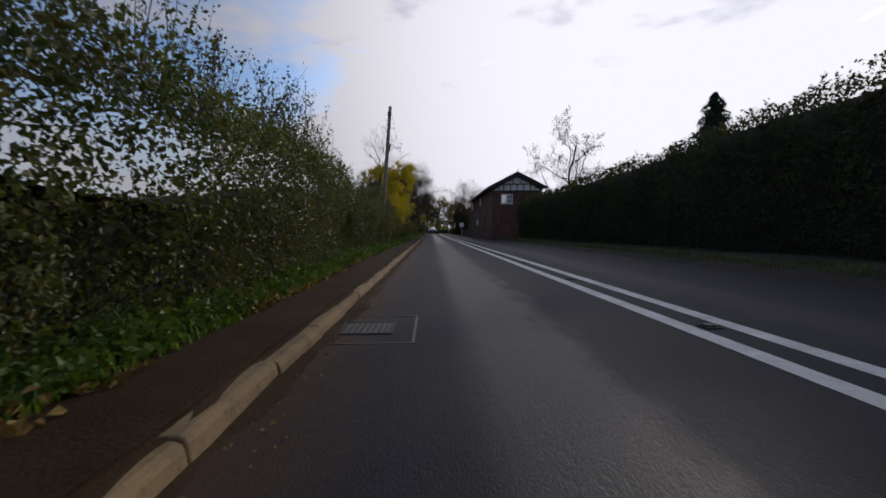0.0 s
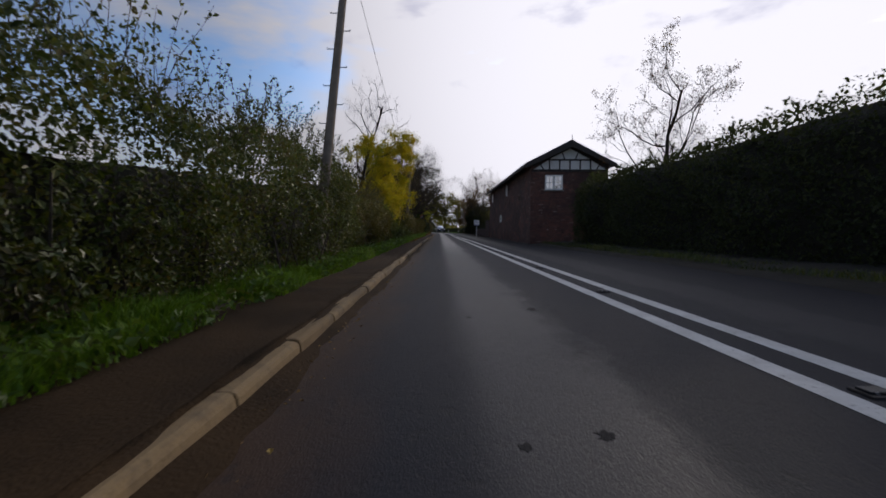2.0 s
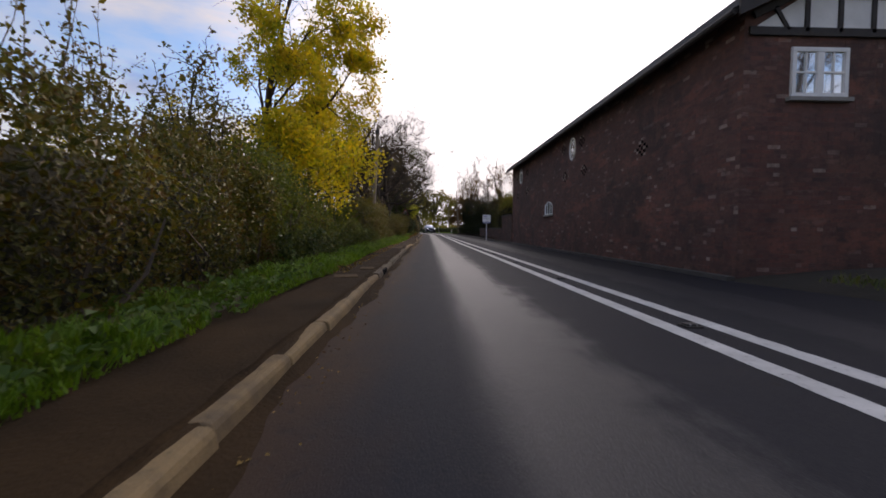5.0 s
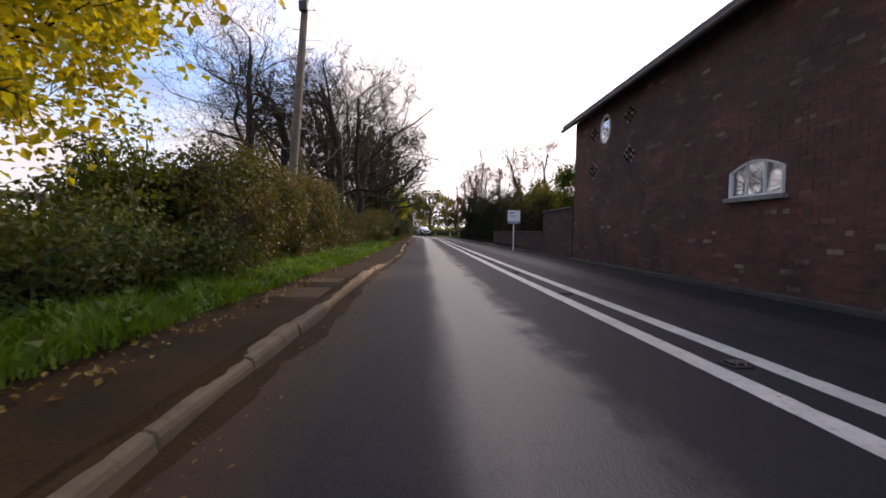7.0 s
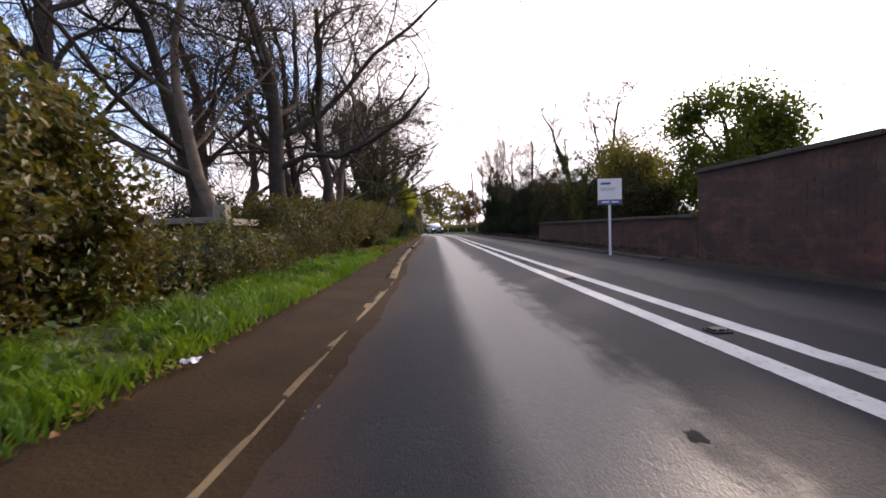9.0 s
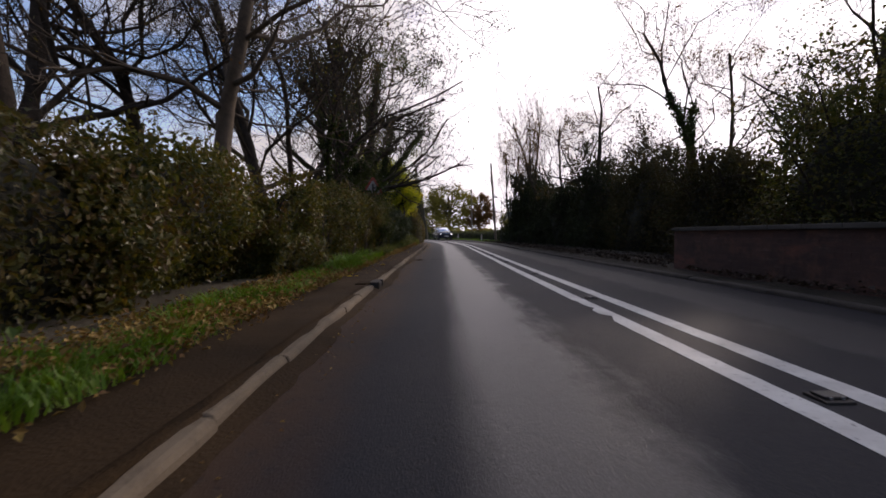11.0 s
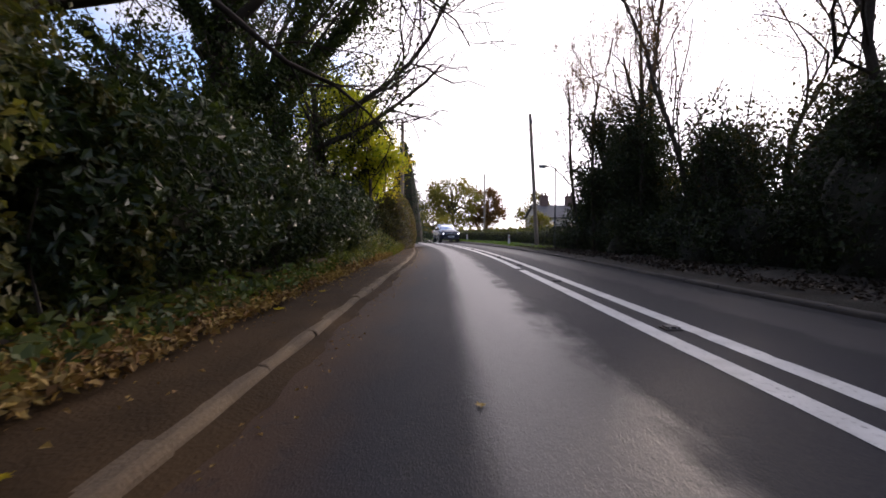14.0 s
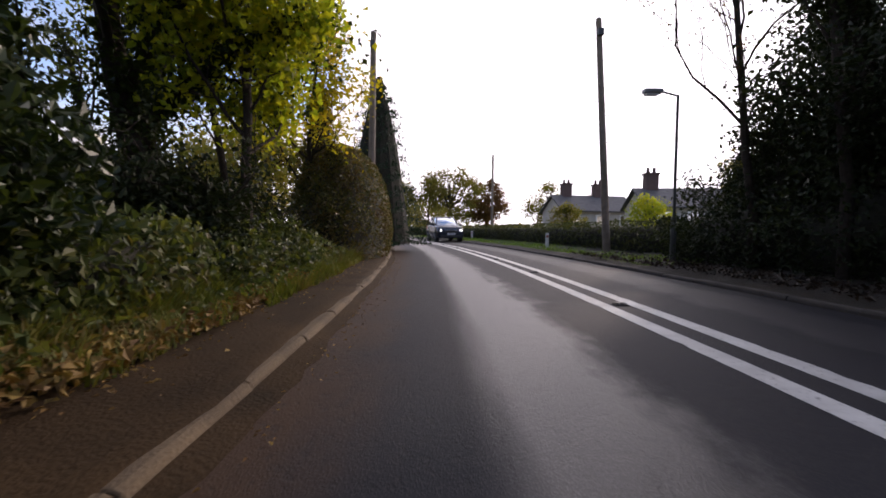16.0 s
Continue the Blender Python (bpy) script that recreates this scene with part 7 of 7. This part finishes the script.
def cover_slab(x, y, w, l, turn):
    ob = thing("cover_slab", (x, y, 0.097), "flat buff concrete cover slab in the footway", "cover slab", "cover slabs")
    bm = bmesh.new()
    box(bm, (-w / 2, -l / 2, -0.03), (w / 2, l / 2, 0.012), 0.008)
    part("slab", bm, GRAVEL_SLAB, ob)
    ob.rotation_euler = (0, 0, turn)


def fence(x, ys, label):
    ob = thing("fence", (x, ys[0], 0.1), label, "fence")
    prev = None
    for i, y in enumerate(ys):
        bm = bmesh.new()
        box(bm, (-0.06, y - ys[0] - 0.06, 0), (0.06, y - ys[0] + 0.06, 1.32 if i == 0 else 1.2), 0.01)
        part("post", bm, FENCEWOOD, ob)
        if prev is not None:
            for z in (0.55, 1.08):
                bm = bmesh.new()
                box(bm, (-0.085, prev - ys[0] + 0.0, z - 0.05), (-0.055, y - ys[0], z + 0.05), 0.006)
                part("rail", bm, FENCEWOOD, ob)
        prev = y


def field_gate():
    ob = thing("field_gate", (-3.45, 57.7, 0.1), "weathered wooden gate post with rails", "gate")
    bm = bmesh.new()
    box(bm, (-0.10, -0.10, 0), (0.10, 0.10, 1.25), 0.015)
    part("gate_post", bm, FENCEWOOD, ob)
    for z in (0.45, 0.75, 1.02):
        bm = bmesh.new()
        box(bm, (-3.0, -0.03, z - 0.045), (-0.1, 0.03, z + 0.045), 0.006)
        part("rail", bm, FENCEWOOD, ob)
    bm = bmesh.new()
    box(bm, (0.1, 0.05, 0.92), (0.15, 1.1, 1.03), 0.006)
    part("rail", bm, FENCEWOOD, ob)


def build_furniture():
    build_poles()
    agent_board()
    warning_sign()
    street_lamp()
    marker_post(4.2, 106.2, 0.06)
    marker_post(2.45, 122.4, 0.07)
    for k in range(0, 31):
        y = float(np.interp(k, (0, 11, 14, 19, 25, 31), (3.56, 43.84, 53.74, 70.93, 93.9, 116.4)))
        road_stud(float(line_x(y)) + 0.30, y)
    gully()
    kerb_inlet()
    iron_inlet()
    build_droppings()
    cover_slab(-1.42, 46.3, 0.62, 0.85, 0.04)
    cover_slab(-1.39, 47.54, 0.48, 0.58, -0.03)
    cover_slab(-1.40, 36.0, 0.36, 0.42, 0.2)
    cover_slab(-1.25, 37.34, 0.26, 0.40, 0.12)
    fence(-4.6, [43.0, 45.0, 47.0, 49.0], "grey post and rail fence behind the shrubs")
    fence(-5.2, [52.5, 54.6, 56.7], "pale rail fence along the field")
    field_gate()


build_furniture()

# ---- car ----
CAR_PAINT = mottled("car_paint", (0.040, 0.048, 0.068), (0.052, 0.062, 0.085), 3.0, 0.25, 0.6, 0.02, 200.0, 0.001)
TYRE = mottled("tyre_rubber", (0.012, 0.012, 0.012), (0.022, 0.022, 0.022), 8.0, 0.85, 0, 0.3, 60.0)
CHROME = mottled("bright_trim", (0.50, 0.51, 0.52), (0.60, 0.61, 0.62), 5.0, 0.25, 0.9, 0.05, 60.0)
PLASTIC = mottled("black_plastic", (0.014, 0.014, 0.015), (0.026, 0.026, 0.027), 6.0, 0.65, 0, 0.2, 60.0)


def lamp_material():
    m = Mat("headlight_lens")
    m.set((0.8, 0.8, 0.8), 0.2)
    m.b.inputs["Emission Color"].default_value = (0.95, 0.97, 1.0, 1)
    m.b.inputs["Emission Strength"].default_value = 4.0
    return m.m


HEADLIGHT = lamp_material()


def loft(bm, rings):
    vs = [[bm.verts.new(p) for p in r] for r in rings]
    n = len(vs[0])
    for a, b in zip(vs, vs[1:]):
        for i in range(n):
            bm.faces.new((a[i], a[(i + 1) % n], b[(i + 1) % n], b[i]))
    bm.faces.new(vs[0][::-1])
    bm.faces.new(vs[-1])
    bmesh.ops.recalc_face_normals(bm, faces=bm.faces)
    for f in bm.faces:
        f.smooth = True
    return bm


def car(x, y, turn):
    ob = thing("car", (0, 0, 0), "dark blue-grey tall estate car with its headlights on", "car")

    def ring(yy, hw, z0, z1, tuck=0.06):
        h = z1 - z0
        pts = [(-hw + tuck, z0), (-hw, z0 + 0.12 * h), (-hw - 0.012, z0 + 0.5 * h), (-hw + 0.02, z0 + 0.82 * h), (-hw + 0.14, z1 - 0.015), (-hw * 0.5, z1 + 0.012)]
        pts += [(-a, b) for a, b in pts[::-1]]
        return [(a, yy, b) for a, b in pts]

    bm = bmesh.new()
    loft(bm, [ring(*r) for r in ((0.0, 0.66, 0.40, 0.76), (0.05, 0.78, 0.30, 0.88), (0.22, 0.87, 0.25, 0.97), (0.6, 0.915, 0.24, 1.03), (1.25, 0.92, 0.24, 1.09),
                                 (2.2, 0.92, 0.24, 1.11), (3.4, 0.92, 0.25, 1.13), (4.3, 0.90, 0.28, 1.14), (4.6, 0.85, 0.34, 1.10), (4.69, 0.78, 0.42, 1.0))])
    body = part("body", bm, CAR_PAINT, ob)

    def cab(yy, hb, zb, ht, zt):
        pts = [(-hb, zb), (-(hb + ht) / 2 - 0.015, (zb + zt) / 2), (-ht, zt - 0.05), (-ht + 0.08, zt), (0, zt + 0.012)]
        return [(a, yy, b) for a, b in pts + [(-a, b) for a, b in pts[:-1][::-1]]]

    bm = bmesh.new()
    loft(bm, [cab(*r) for r in ((1.22, 0.80, 1.06, 0.74, 1.09), (1.95, 0.82, 1.09, 0.64, 1.56), (2.5, 0.82, 1.10, 0.63, 1.63), (3.6, 0.82, 1.12, 0.61, 1.62), (4.15, 0.80, 1.12, 0.60, 1.55), (4.58, 0.76, 1.10, 0.66, 1.18))])
    part("glasshouse", bm, GLASS, ob, "dark tinted windows")
    bm = bmesh.new()
    loft(bm, [[(-w, yy, z), (-w * 0.5, yy, z + 0.03), (w * 0.5, yy, z + 0.03), (w, yy, z), (w, yy, z - 0.03), (-w, yy, z - 0.03)] for yy, w, z in ((1.98, 0.60, 1.565), (2.5, 0.61, 1.635), (3.6, 0.59, 1.63), (4.2, 0.57, 1.555))])
    part("roof", bm, CAR_PAINT, ob)
    for s in (-1, 1):
        for a, b in (((0.76, 1.30, 1.12), (0.64, 1.97, 1.57)), ((0.835, 2.75, 1.12), (0.645, 2.72, 1.60)), ((0.82, 3.75, 1.13), (0.63, 3.65, 1.60))):
            bm = bmesh.new()
            rod(bm, (s * a[0], a[1], a[2]), (s * b[0], b[1], b[2]), 0.035, None, 8)
            part("pillar", bm, CAR_PAINT, ob)
        bm = bmesh.new()
        rod(bm, (s * 0.55, 2.2, 1.665), (s * 0.54, 3.9, 1.655), 0.016, None, 8)
        part("roof_rail", bm, CHROME, ob)
        bm = bmesh.new()
        box(bm, (s * 0.62 - 0.13, 0.02, 0.70), (s * 0.62 + 0.13, 0.16, 0.80), 0.02)
        part("headlight", bm, HEADLIGHT, ob, "lit headlight")
        bm = bmesh.new()
        box(bm, (s * 0.78 - 0.10, 4.52, 0.86), (s * 0.78 + 0.10, 4.68, 1.02), 0.02)
        part("tail_light", bm, SIGN_RED, ob, "red tail light")
        bm = bmesh.new()
        box(bm, (s * 1.0 - 0.10, 1.42, 1.06), (s * 1.0 + 0.10, 1.54, 1.20), 0.03)
        part("wing_mirror", bm, CAR_PAINT, ob)
        bm = bmesh.new()
        box(bm, (s * 0.925 - 0.012, 1.35, 1.085), (s * 0.925 + 0.012, 4.2, 1.11), 0.004)
        part("window_trim", bm, CHROME, ob)
        for wy in (0.92, 3.68):
            bm = bmesh.new()
            rod(bm, (s * 0.72, wy, 0.345), (s * 0.935, wy, 0.345), 0.345, None, 28)
            wheel = part("wheel", bm, TYRE, ob, "black tyre on an alloy rim")
            bm = bmesh.new()
            rod(bm, (s * 0.90, wy, 0.345), (s * 0.942, wy, 0.345), 0.235, 0.225, 24)
            part("rim", bm, PLASTIC, wheel)
            for k in range(5):
                a = k * 2 * math.pi / 5
                bm = bmesh.new()
                rod(bm, (s * 0.946, wy, 0.345), (s * 0.946, wy + 0.215 * math.cos(a), 0.345 + 0.215 * math.sin(a)), 0.018, 0.012, 8)
                part("spoke", bm, METAL, wheel)
            bm = bmesh.new()
            rod(bm, (s * 0.70, wy, 0.37), (s * 0.925, wy, 0.37), 0.41, None, 28)
            part("wheel_arch", bm, PLASTIC, ob)
    for lo, hi, mat, name in (((-0.42, -0.02, 0.60), (0.42, 0.06, 0.76), PLASTIC, "grille"), ((-0.70, -0.01, 0.30), (0.70, 0.10, 0.46), PLASTIC, "lower_intake"),
                              ((-0.45, -0.03, 0.755), (0.45, 0.05, 0.785), CHROME, "grille_trim"), ((-0.26, -0.045, 0.47), (0.26, -0.02, 0.58), BOARD_WHITE, "number_plate"),
                              ((-0.26, 4.69, 0.72), (0.26, 4.71, 0.83), BOARD_WHITE, "number_plate")):
        bm = bmesh.new()
        box(bm, lo, hi, 0.008)
        part(name, bm, mat, ob)
    for x0 in (-0.20, -0.06, 0.09):
        bm = bmesh.new()
        box(bm, (x0, -0.049, 0.495), (x0 + 0.10, -0.0455, 0.555))
        part("plate_bar", bm, SIGN_BLACK, ob)
    ob.location, ob.rotation_euler = (x, y, 0), (0, 0, turn)
    ob.scale = (1.0, 1.0, 1.05)


car(0.75, 118.0, 0.20)

# ---- cottages past the bend ----
COTTAGE = mottled("cottage_wall", (0.34, 0.31, 0.28), (0.48, 0.45, 0.41), 1.2, 0.9, 0, 0.4, 30.0)


def cottage(x, y, w, d, eave, ridge, chimneys, turn, label):
    ob = thing("cottage", (x, y, 0), label, "house", "cottages")
    bm = bmesh.new()
    prof = [(-d / 2, 0), (d / 2, 0), (d / 2, eave), (0, ridge), (-d / 2, eave)]
    a = [bm.verts.new((-w / 2, p, z)) for p, z in prof]
    b = [bm.verts.new((w / 2, p, z)) for p, z in prof]
    bm.faces.new(a)
    bm.faces.new(b[::-1])
    for i in range(5):
        bm.faces.new((a[i], b[i], b[(i + 1) % 5], a[(i + 1) % 5]))
    bmesh.ops.recalc_face_normals(bm, faces=bm.faces)
    part("wall", bm, COTTAGE, ob)
    for s in (-1, 1):
        bm = bmesh.new()
        q = []
        for xx in (-w / 2 - 0.3, w / 2 + 0.3):
            q.append([bm.verts.new(v) for v in ((xx, 0, ridge + 0.03), (xx, s * (d / 2 + 0.3), eave - 0.15), (xx, s * (d / 2 + 0.3), eave - 0.03), (xx, 0, ridge + 0.16))])
        for i in range(4):
            bm.faces.new((q[0][i], q[0][(i + 1) % 4], q[1][(i + 1) % 4], q[1][i]))
        bm.faces.new(q[0])
        bm.faces.new(q[1][::-1])
        bmesh.ops.recalc_face_normals(bm, faces=bm.faces)
        part("roof_slope", bm, SLATE, ob)
    for cx in chimneys:
        bm = bmesh.new()
        box(bm, (cx - 0.45, -0.35, ridge - 0.4), (cx + 0.45, 0.35, ridge + 1.1), 0.02)
        box(bm, (cx - 0.52, -0.42, ridge + 1.1), (cx + 0.52, 0.42, ridge + 1.25), 0.02)
        ch = part("chimney", bm, BRICK_FAR, ob)
        for px_ in (-0.22, 0.22):
            bm = bmesh.new()
            rod(bm, (cx + px_, 0, ridge + 1.25), (cx + px_, 0, ridge + 1.65), 0.13, 0.10, 10)
            part("chimney_pot", bm, BRICK_FAR, ch)
    for k in range(3):
        bm = bmesh.new()
        wx = -w / 2 + w * (k + 0.5) / 3
        box(bm, (wx - 0.45, -d / 2 - 0.03, eave - 1.35), (wx + 0.45, -d / 2 + 0.05, eave - 0.35), 0.01)
        win = part("window", bm, WHITE, ob)
        bm = bmesh.new()
        box(bm, (wx - 0.37, -d / 2 - 0.04, eave - 1.27), (wx + 0.37, -d / 2 - 0.031, eave - 0.43))
        part("pane", bm, GLASS, win)
    ob.rotation_euler = (0, 0, turn)


BRICK_FAR = mottled("chimney_brick", (0.08, 0.05, 0.045), (0.14, 0.09, 0.08), 3.0, 0.9, 0, 0.4, 30.0)
cottage(14.2, 131.0, 7.0, 5.0, 2.7, 4.1, (-2.2, 1.0), 0.15, "pale cottage with slate roof and tall brick chimneys")
cottage(17.5, 121.0, 6.0, 5.0, 2.6, 3.9, (-2.0,), -0.1, "low cottage with a brick chimney behind the hedge")
